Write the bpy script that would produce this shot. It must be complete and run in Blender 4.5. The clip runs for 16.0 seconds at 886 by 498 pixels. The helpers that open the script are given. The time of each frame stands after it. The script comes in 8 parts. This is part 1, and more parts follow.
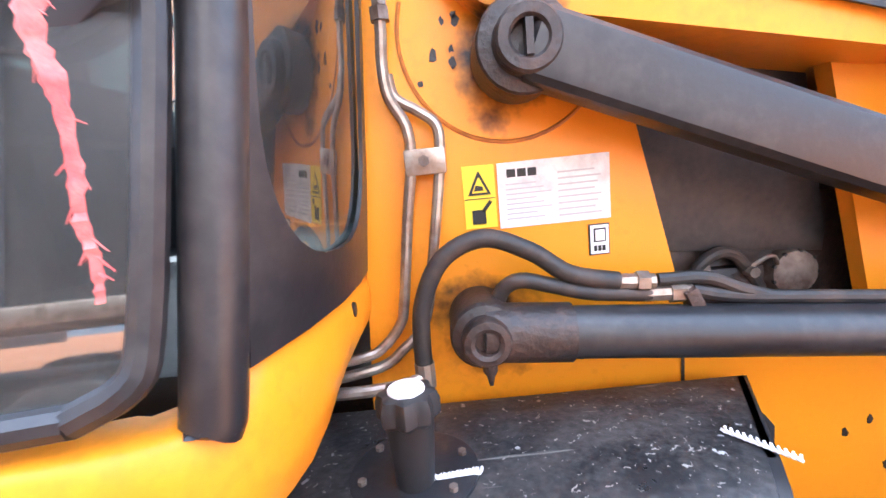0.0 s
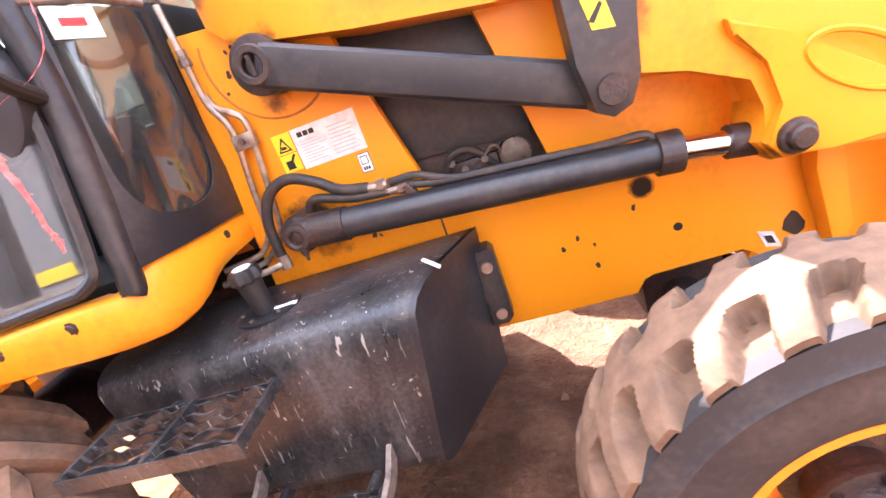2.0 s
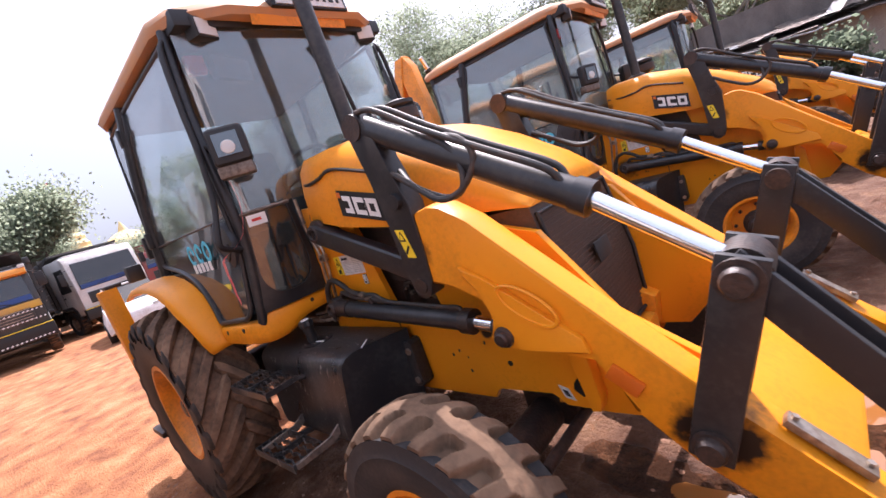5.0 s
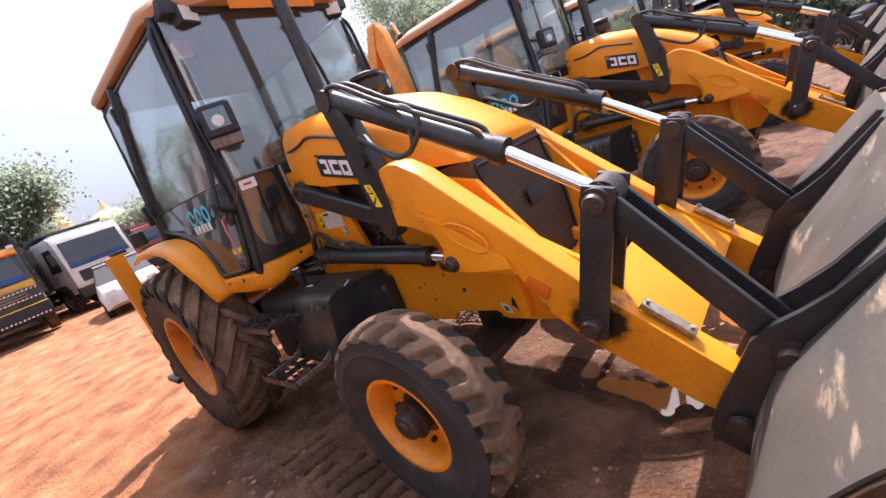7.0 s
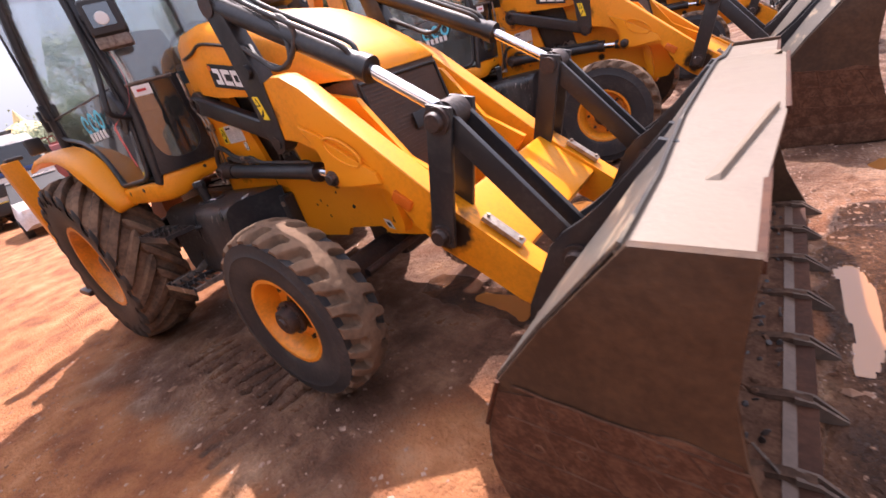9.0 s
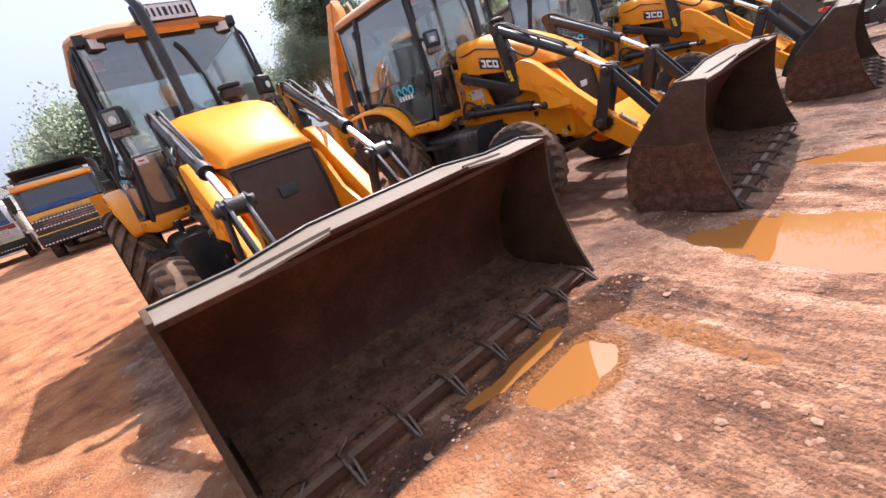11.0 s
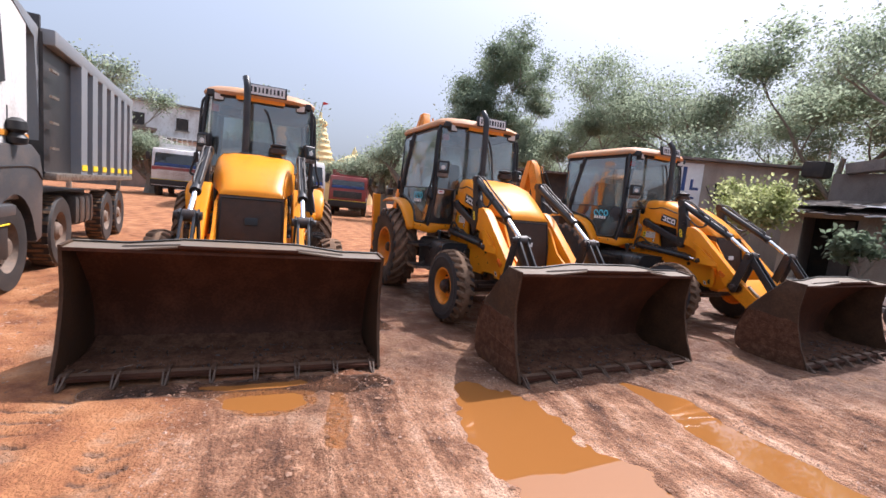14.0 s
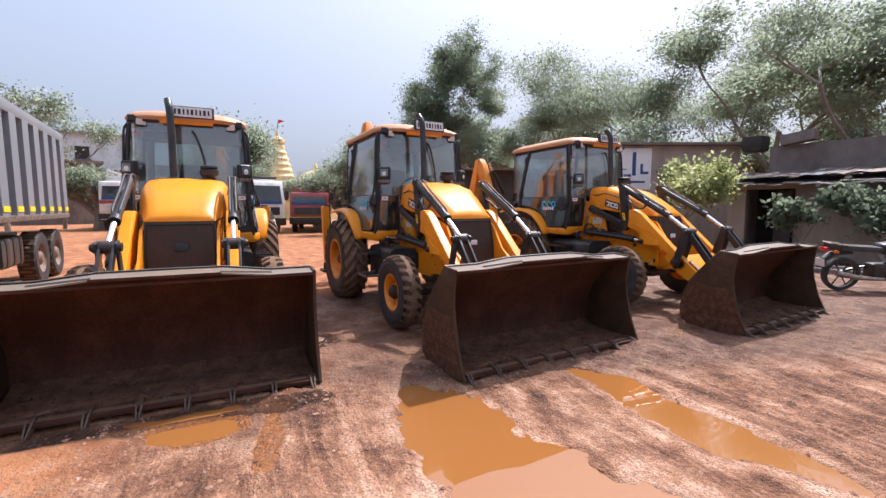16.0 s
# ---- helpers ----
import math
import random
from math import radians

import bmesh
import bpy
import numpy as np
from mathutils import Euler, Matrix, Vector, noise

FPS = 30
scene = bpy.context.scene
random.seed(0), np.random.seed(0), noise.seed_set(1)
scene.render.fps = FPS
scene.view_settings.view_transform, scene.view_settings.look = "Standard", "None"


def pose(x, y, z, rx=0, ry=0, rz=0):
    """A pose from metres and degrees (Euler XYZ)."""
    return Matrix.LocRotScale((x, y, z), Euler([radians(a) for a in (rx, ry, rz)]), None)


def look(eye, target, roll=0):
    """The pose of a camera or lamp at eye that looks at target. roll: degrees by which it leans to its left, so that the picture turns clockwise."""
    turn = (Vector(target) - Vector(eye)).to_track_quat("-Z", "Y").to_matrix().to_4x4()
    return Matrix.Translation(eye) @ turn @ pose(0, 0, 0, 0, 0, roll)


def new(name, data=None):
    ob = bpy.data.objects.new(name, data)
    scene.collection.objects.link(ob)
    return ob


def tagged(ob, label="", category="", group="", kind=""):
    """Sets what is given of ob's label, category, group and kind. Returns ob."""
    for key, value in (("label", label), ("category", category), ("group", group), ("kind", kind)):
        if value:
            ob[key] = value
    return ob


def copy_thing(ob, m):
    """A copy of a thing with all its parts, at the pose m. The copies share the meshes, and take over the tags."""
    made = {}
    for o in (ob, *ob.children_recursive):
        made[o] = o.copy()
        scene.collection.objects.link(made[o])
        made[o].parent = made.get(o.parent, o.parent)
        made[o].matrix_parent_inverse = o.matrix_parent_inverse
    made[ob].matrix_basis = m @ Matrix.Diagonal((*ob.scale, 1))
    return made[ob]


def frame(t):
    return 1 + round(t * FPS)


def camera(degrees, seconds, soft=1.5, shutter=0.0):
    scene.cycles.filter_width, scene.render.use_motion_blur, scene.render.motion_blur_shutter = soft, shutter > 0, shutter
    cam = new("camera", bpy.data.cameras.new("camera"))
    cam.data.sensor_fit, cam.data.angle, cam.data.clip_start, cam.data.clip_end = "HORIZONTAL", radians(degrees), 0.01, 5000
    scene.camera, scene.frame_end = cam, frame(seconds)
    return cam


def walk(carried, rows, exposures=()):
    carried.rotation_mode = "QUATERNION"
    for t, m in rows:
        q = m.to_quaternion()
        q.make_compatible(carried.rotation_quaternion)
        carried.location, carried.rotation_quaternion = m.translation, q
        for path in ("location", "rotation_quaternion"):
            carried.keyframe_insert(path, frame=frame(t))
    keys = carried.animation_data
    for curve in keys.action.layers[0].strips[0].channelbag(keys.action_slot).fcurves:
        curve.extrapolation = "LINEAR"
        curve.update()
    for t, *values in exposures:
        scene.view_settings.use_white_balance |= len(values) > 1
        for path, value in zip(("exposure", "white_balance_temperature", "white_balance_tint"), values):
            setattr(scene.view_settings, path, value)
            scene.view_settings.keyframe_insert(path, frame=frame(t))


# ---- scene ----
EV = 0.9
cam = camera(91.4, 16.0, shutter=0.15)
# seconds, place in metres, turn in degrees
ROWS = [
    (0.0, 1.131, -1.075, 1.319, 79.88, 5.36, -0.83),
    (0.5, 1.147, -1.280, 1.376, 75.83, 8.60, 3.43),
    (1.0, 1.240, -1.500, 1.349, 72.38, 12.61, 7.21),
    (1.5, 1.450, -1.534, 1.287, 68.24, 16.59, 3.77),
    (2.0, 1.731, -1.502, 1.316, 68.45, 18.71, 3.97),
    (2.5, 2.008, -1.574, 1.360, 69.99, 18.60, 18.76),
    (3.0, 2.278, -1.523, 1.372, 72.82, 16.81, 37.13),
    (3.5, 2.554, -1.505, 1.476, 78.07, 16.32, 47.65),
    (4.0, 2.773, -1.498, 1.535, 81.15, 17.89, 46.40),
    (4.5, 2.976, -1.573, 1.551, 81.93, 19.18, 42.96),
    (5.0, 3.198, -1.616, 1.558, 80.28, 18.04, 41.35),
    (5.2, 3.312, -1.605, 1.525, 79.11, 17.82, 41.19),
    (7.3, 3.562, -1.858, 1.510, 74.77, 20.47, 39.01),
    (7.5, 3.570, -1.856, 1.525, 74.51, 20.46, 38.72),
    (8.0, 3.593, -1.865, 1.531, 73.25, 19.57, 37.30),
    (8.5, 3.674, -1.838, 1.442, 70.31, 18.61, 36.38),
    (9.0, 3.937, -1.810, 1.353, 65.64, 15.82, 34.58),
    (9.2, 4.116, -1.816, 1.326, 63.04, 15.00, 34.10),
    (10.25, 5.08, -1.50, 1.345, 66.5, 16.6, 41.5),
    (11.3, 5.906, -0.934, 1.407, 72.41, 16.46, 50.51),
    (11.5, 6.080, -0.838, 1.472, 74.07, 15.06, 50.50),
    (12.0, 6.575, -0.680, 1.516, 78.82, 9.30, 55.06),
    (12.5, 6.915, -0.520, 1.509, 81.90, 2.02, 62.49),
    (13.0, 7.251, -0.368, 1.535, 82.39, -3.01, 67.88),
    (13.5, 7.446, -0.122, 1.530, 82.36, -5.98, 69.22),
    (14.0, 7.590, 0.216, 1.510, 83.64, -5.39, 68.80),
    (14.5, 7.666, 0.461, 1.498, 84.86, -3.21, 66.99),
    (15.0, 7.718, 0.567, 1.488, 84.95, -1.84, 65.89),
    (15.5, 7.750, 0.567, 1.474, 84.96, -0.83, 65.74),
    (16.0, 7.715, 0.562, 1.498, 84.57, 0.09, 64.81),
]
walk(cam, [(t, pose(x, y, z, rx, ry, rz)) for t, x, y, z, rx, ry, rz in ROWS],
     exposures=[(0.0, EV + 2.95, 5450, 14), (1.0, EV + 3.05, 5600, 17), (1.5, EV + 2.62, 6200, 28), (2.0, EV + 2.83, 6100, 26), (3.0, EV + 2.05, 6800, 46), (3.5, EV + 1.40, 6500, 42), (4.0, EV + 0.85, 6150, 30), (5.0, EV + 0.55, 6050, 26), (7.5, EV + 0.52, 6050, 22), (9.0, EV + 0.65, 6400, 29), (11.5, EV + 0.36, 5950, 18), (14.0, EV + 0.06, 5900, 18), (16.0, EV + 0.05, 5900, 19)])

# ---- world and sun ----
SUN = Vector((-0.30, 0.53, 0.94)).normalized()
elevation = math.asin(SUN.z)
world = bpy.data.worlds.new("sky")
scene.world = world
world.use_nodes = True
wn, wl = world.node_tree.nodes, world.node_tree.links
sky = wn.new("ShaderNodeTexSky")
sky.sky_type, sky.sun_disc = "NISHITA", False
sky.sun_elevation, sky.sun_rotation = elevation, math.atan2(SUN.x, SUN.y)
sky.air_density, sky.dust_density, sky.ozone_density = 1.0, 7.0, 1.0
wn["Background"].inputs["Strength"].default_value = 0.12
haze = wn.new("ShaderNodeMix")
haze.data_type, haze.inputs[0].default_value, haze.inputs[7].default_value = "RGBA", 0.55, (5.1, 5.7, 6.25, 1)
wl.new(sky.outputs[0], haze.inputs[6])
# a hazy sky is brighter overhead than along the horizon
place, parts, rise = wn.new("ShaderNodeTexCoord"), wn.new("ShaderNodeSeparateXYZ"), wn.new("ShaderNodeMath")
rise.operation, rise.use_clamp = "MULTIPLY_ADD", True
rise.inputs[1].default_value, rise.inputs[2].default_value = 0.072, 0.063
wl.new(place.outputs["Generated"], parts.inputs[0]), wl.new(parts.outputs["Z"], rise.inputs[0])
wl.new(rise.outputs[0], wn["Background"].inputs["Strength"])
wl.new(haze.outputs[2], wn["Background"].inputs[0])
sun = new("sun", bpy.data.lights.new("sun", "SUN"))
sun.data.energy, sun.data.angle, sun.data.color = 3.4, radians(0.6), (1.0, 0.94, 0.85)
sun.matrix_world = look((0, 0, 30), Vector((0, 0, 30)) - SUN)

# ---- materials ----
def surface(name, color, rough=0.5, metal=0.0, stain=None, amount=0.35, scale=3.0, fine=40.0, bump=0.15, spec=0.5, streak=1.0):
    """A paint, metal, rubber or earth: two scales of stain over a base colour, with fine relief."""
    m = bpy.data.materials.new(name)
    m.use_nodes = True
    n, l = m.node_tree.nodes, m.node_tree.links
    b = n["Principled BSDF"]
    b.inputs["Metallic"].default_value = metal
    b.inputs["Specular IOR Level"].default_value = spec
    co = n.new("ShaderNodeTexCoord")
    mp = n.new("ShaderNodeMapping")
    mp.inputs["Scale"].default_value = (1, 1, 1 / streak)
    l.new(co.outputs["Object"], mp.inputs[0])
    big, small = n.new("ShaderNodeTexNoise"), n.new("ShaderNodeTexNoise")
    big.inputs["Scale"].default_value, big.inputs["Detail"].default_value, big.inputs["Roughness"].default_value = scale, 8, 0.65
    small.inputs["Scale"].default_value, small.inputs["Detail"].default_value = fine, 5
    l.new(mp.outputs[0], big.inputs[0]), l.new(co.outputs["Object"], small.inputs[0])
    if stain:
        r = n.new("ShaderNodeValToRGB")
        r.color_ramp.elements[0].position, r.color_ramp.elements[1].position = 0.62 - amount * 0.35, 0.80 - amount * 0.2
        r.color_ramp.elements[0].color, r.color_ramp.elements[1].color = (0, 0, 0, 1), (1, 1, 1, 1)
        mixf = n.new("ShaderNodeMath")
        mixf.operation, mixf.inputs[1].default_value = "MULTIPLY_ADD", 0.75
        off = n.new("ShaderNodeMath")
        off.operation, off.inputs[1].default_value = "MULTIPLY", 0.32
        l.new(small.outputs[0], off.inputs[0]), l.new(big.outputs[0], mixf.inputs[0]), l.new(off.outputs[0], mixf.inputs[2])
        l.new(mixf.outputs[0], r.inputs[0])
        mix = n.new("ShaderNodeMix")
        mix.data_type = "RGBA"
        mix.inputs[6].default_value, mix.inputs[7].default_value = (*color, 1), (*stain, 1)
        l.new(r.outputs[0], mix.inputs[0])
        out = mix.outputs[2]
    else:
        hs = n.new("ShaderNodeHueSaturation")
        hs.inputs["Color"].default_value = (*color, 1)
        mr = n.new("ShaderNodeMapRange")
        mr.inputs[3].default_value, mr.inputs[4].default_value = 0.8, 1.2
        l.new(big.outputs[0], mr.inputs[0]), l.new(mr.outputs[0], hs.inputs["Value"])
        out = hs.outputs[0]
    l.new(out, b.inputs["Base Color"])
    rr = n.new("ShaderNodeMapRange")
    rr.inputs[3].default_value, rr.inputs[4].default_value = max(rough - 0.15, 0.03), min(rough + 0.2, 1)
    l.new(big.outputs[0], rr.inputs[0]), l.new(rr.outputs[0], b.inputs["Roughness"])
    if bump:
        bp = n.new("ShaderNodeBump")
        bp.inputs["Strength"].default_value, bp.inputs["Distance"].default_value = bump, 0.01
        l.new(small.outputs[0], bp.inputs["Height"]), l.new(bp.outputs[0], b.inputs["Normal"])
    return m


def glass(name, tint, dust=0.14, gloss=0.10):
    """A thin pane: what is behind it, tinted, under a clear reflection."""
    m = bpy.data.materials.new(name)
    m.use_nodes = True
    n, l = m.node_tree.nodes, m.node_tree.links
    n.remove(n["Principled BSDF"])
    tr, gl, mx, fr = n.new("ShaderNodeBsdfTransparent"), n.new("ShaderNodeBsdfGlossy"), n.new("ShaderNodeMixShader"), n.new("ShaderNodeLayerWeight")
    edge, share = n.new("ShaderNodeMath"), n.new("ShaderNodeMath")
    film, dusty, tex, mr = n.new("ShaderNodeBsdfDiffuse"), n.new("ShaderNodeMixShader"), n.new("ShaderNodeTexNoise"), n.new("ShaderNodeMapRange")
    film.inputs[0].default_value, tex.inputs["Scale"].default_value, tex.inputs["Detail"].default_value = (0.55, 0.52, 0.48, 1), 3.0, 6
    mr.inputs[1].default_value, mr.inputs[2].default_value, mr.inputs[3].default_value, mr.inputs[4].default_value = 0.3, 0.75, dust * 0.3, dust
    l.new(tex.outputs[0], mr.inputs[0]), l.new(mr.outputs[0], dusty.inputs[0]), l.new(tr.outputs[0], dusty.inputs[1]), l.new(film.outputs[0], dusty.inputs[2])
    thru, lit = n.new("ShaderNodeBsdfTranslucent"), n.new("ShaderNodeMixShader")
    thru.inputs[0].default_value, lit.inputs[0].default_value = (0.55, 0.53, 0.50, 1), 0.5
    l.new(film.outputs[0], lit.inputs[1]), l.new(thru.outputs[0], lit.inputs[2]), l.new(lit.outputs[0], dusty.inputs[2])
    tr.inputs[0].default_value = (*tint, 1)
    gl.inputs["Roughness"].default_value = 0.03
    edge.operation, edge.inputs[1].default_value = "POWER", 4.0
    share.operation, share.inputs[1].default_value, share.inputs[2].default_value = "MULTIPLY_ADD", 0.85, gloss
    l.new(fr.outputs["Facing"], edge.inputs[0]), l.new(edge.outputs[0], share.inputs[0]), l.new(share.outputs[0], mx.inputs[0])
    l.new(dusty.outputs[0], mx.inputs[1]), l.new(gl.outputs[0], mx.inputs[2])
    l.new(mx.outputs[0], n["Material Output"].inputs[0])
    return m


def plain(name, color, rough=0.5, metal=0.0):
    return surface(name, color, rough, metal, bump=0.03, scale=6)


YELLOW = surface("yellow_paint", (0.80, 0.275, 0.006), 0.36, stain=(0.58, 0.20, 0.010), amount=0.24, spec=0.3, scale=2.2, fine=60, bump=0.04, streak=2.0)
YELLOW_HOT = surface("worn_yellow_paint", (0.80, 0.265, 0.008), 0.42, stain=(0.42, 0.15, 0.02), amount=0.35, scale=4, fine=60, bump=0.06)
# black grease thrown round the linkage pins
yn, yl = YELLOW.node_tree.nodes, YELLOW.node_tree.links
yco, yab, ynz = yn.new("ShaderNodeTexCoord"), yn.new("ShaderNodeVectorMath"), yn.new("ShaderNodeTexNoise")
yab.operation, ynz.inputs["Scale"].default_value, ynz.inputs["Detail"].default_value, ynz.inputs["Roughness"].default_value = "ABSOLUTE", 11, 4, 0.6
yl.new(yco.outputs["Object"], yab.inputs[0]), yl.new(yco.outputs["Object"], ynz.inputs[0])
mask = None
for spot, radius in (((1.25, 0.40, 1.47), 0.11), ((1.19, 0.40, 1.07), 0.12), ((2.02, 0.50, 1.30), 0.08), ((2.875, 0.53, 0.70), 0.14), ((2.30, 0.52, 0.97), 0.05), ((3.32, 0.5, 0.42), 0.11), ((2.06, 0.36, 0.90), 0.04), ((1.14, 0.43, 1.66), 0.07), ((1.95, 0.45, 1.68), 0.07)):
    dst, rng_ = yn.new("ShaderNodeVectorMath"), yn.new("ShaderNodeMapRange")
    dst.operation, dst.inputs[1].default_value = "DISTANCE", spot
    rng_.inputs[1].default_value, rng_.inputs[2].default_value, rng_.inputs[3].default_value, rng_.inputs[4].default_value = radius * 0.3, radius * 1.25, 0.62, 0.0
    yl.new(yab.outputs[0], dst.inputs[0]), yl.new(dst.outputs["Value"], rng_.inputs[0])
    if mask is None:
        mask = rng_.outputs[0]
    else:
        mxm = yn.new("ShaderNodeMath")
        mxm.operation = "MAXIMUM"
        yl.new(mask, mxm.inputs[0]), yl.new(rng_.outputs[0], mxm.inputs[1])
        mask = mxm.outputs[0]
yad, yrp, ymx = yn.new("ShaderNodeMath"), yn.new("ShaderNodeValToRGB"), yn.new("ShaderNodeMix")
yad.operation = "ADD"
yl.new(mask, yad.inputs[0]), yl.new(ynz.outputs[0], yad.inputs[1]), yl.new(yad.outputs[0], yrp.inputs[0])
yrp.color_ramp.elements[0].position, yrp.color_ramp.elements[1].position = 0.74, 1.0
ymx.data_type, ymx.inputs[7].default_value = "RGBA", (0.025, 0.014, 0.009, 1)
ybs = yn["Principled BSDF"].inputs["Base Color"]
yl.new(ybs.links[0].from_socket, ymx.inputs[6]), yl.new(yrp.outputs[0], ymx.inputs[0]), yl.new(ymx.outputs[2], ybs)
BLACK = surface("black_paint", (0.015, 0.015, 0.017), 0.36, stain=(0.048, 0.043, 0.040), amount=0.3, scale=4, fine=50, bump=0.06)
SCRATCHED = surface("scratched_black_steel", (0.016, 0.016, 0.017), 0.30, stain=(0.075, 0.068, 0.064), amount=0.42, scale=9, fine=90, bump=0.12, streak=4.0)
sn, sl = SCRATCHED.node_tree.nodes, SCRATCHED.node_tree.links
sco, smp, stx, srp, smx = sn.new("ShaderNodeTexCoord"), sn.new("ShaderNodeMapping"), sn.new("ShaderNodeTexNoise"), sn.new("ShaderNodeValToRGB"), sn.new("ShaderNodeMix")
smp.inputs["Scale"].default_value = (85, 85, 2.2)
stx.inputs["Scale"].default_value, stx.inputs["Detail"].default_value, stx.inputs["Distortion"].default_value = 1.0, 2, 1.2
srp.color_ramp.elements[0].position, srp.color_ramp.elements[1].position = 0.665, 0.70
smx.data_type, smx.inputs[7].default_value = "RGBA", (0.26, 0.235, 0.21, 1)
sbs = sn["Principled BSDF"].inputs["Base Color"]
sl.new(sco.outputs["Object"], smp.inputs[0]), sl.new(smp.outputs[0], stx.inputs[0]), sl.new(stx.outputs[0], srp.inputs[0]), sl.new(srp.outputs[0], smx.inputs[0])
sl.new(sbs.links[0].from_socket, smx.inputs[6]), sl.new(smx.outputs[2], sbs)
smp2, stx2, srp2, smx2 = sn.new("ShaderNodeMapping"), sn.new("ShaderNodeTexNoise"), sn.new("ShaderNodeValToRGB"), sn.new("ShaderNodeMix")
smp2.inputs["Scale"].default_value, smp2.inputs["Rotation"].default_value = (5, 60, 110), (0, radians(25), radians(20))
stx2.inputs["Scale"].default_value, stx2.inputs["Detail"].default_value, stx2.inputs["Distortion"].default_value = 1.0, 3, 0.4
srp2.color_ramp.elements[0].position, srp2.color_ramp.elements[1].position = 0.70, 0.73
smx2.data_type, smx2.inputs[7].default_value = "RGBA", (0.15, 0.138, 0.125, 1)
sl.new(sco.outputs["Object"], smp2.inputs[0]), sl.new(smp2.outputs[0], stx2.inputs[0]), sl.new(stx2.outputs[0], srp2.inputs[0]), sl.new(srp2.outputs[0], smx2.inputs[0])
sl.new(smx.outputs[2], smx2.inputs[6]), sl.new(smx2.outputs[2], sbs)
stx3, srp3, smx3 = sn.new("ShaderNodeTexNoise"), sn.new("ShaderNodeValToRGB"), sn.new("ShaderNodeMix")
stx3.inputs["Scale"].default_value, stx3.inputs["Detail"].default_value, stx3.inputs["Roughness"].default_value = 38.0, 3, 0.55
srp3.color_ramp.elements[0].position, srp3.color_ramp.elements[1].position = 0.70, 0.73
smx3.data_type, smx3.inputs[7].default_value = "RGBA", (0.34, 0.33, 0.32, 1)
sl.new(sco.outputs["Object"], stx3.inputs[0]), sl.new(stx3.outputs[0], srp3.inputs[0]), sl.new(srp3.outputs[0], smx3.inputs[0])
sl.new(smx2.outputs[2], smx3.inputs[6]), sl.new(smx3.outputs[2], sbs)
PLASTIC = surface("black_plastic", (0.015, 0.015, 0.016), 0.5, bump=0.05)
GRILLE = surface("dusty_grille_black", (0.062, 0.034, 0.023), 0.6, stain=(0.125, 0.066, 0.042), amount=0.5, scale=3, fine=120, bump=0.3)
HOSE = surface("rubber_hose", (0.02, 0.019, 0.018), 0.55, stain=(0.08, 0.05, 0.035), amount=0.35, scale=9, bump=0.1)
GREASE = surface("greasy_steel", (0.020, 0.014, 0.012), 0.45, stain=(0.075, 0.04, 0.028), amount=0.4, scale=10, fine=90, bump=0.3)
TYRE = surface("dusty_rubber", (0.065, 0.043, 0.030), 0.9, stain=(0.195, 0.120, 0.075), amount=0.9, scale=5, fine=35, bump=0.35, spec=0.2)
TYRE_BROWN = surface("muddy_rubber", (0.045, 0.033, 0.027), 0.9, stain=(0.235, 0.138, 0.085), amount=0.8, scale=6, fine=35, bump=0.35, spec=0.2)
SIDEWALL = surface("rubber_sidewall", (0.030, 0.029, 0.030), 0.6, stain=(0.075, 0.062, 0.054), amount=0.35, scale=5, fine=60, bump=0.05, spec=0.3)
RIM = surface("dusty_rim_steel", (0.15, 0.11, 0.085), 0.7, 0.2, stain=(0.26, 0.18, 0.13), amount=0.5, scale=8, bump=0.2)
CHROME = plain("chrome", (0.85, 0.85, 0.86), 0.08, 1.0)
STEEL = surface("steel_pipe", (0.42, 0.36, 0.30), 0.38, 0.8, stain=(0.16, 0.09, 0.06), amount=0.4, scale=14)
BUCKET_OUT = surface("worn_bucket_steel", (0.046, 0.017, 0.009), 0.68, 0.0, stain=(0.10, 0.040, 0.021), amount=0.40, scale=3, fine=45, bump=0.25, spec=0.2, streak=1.5)
BUCKET_TOP = surface("polished_bucket_steel", (0.072, 0.066, 0.058), 0.48, 0.1, stain=(0.12, 0.102, 0.082), amount=0.3, scale=3, fine=60, bump=0.10)
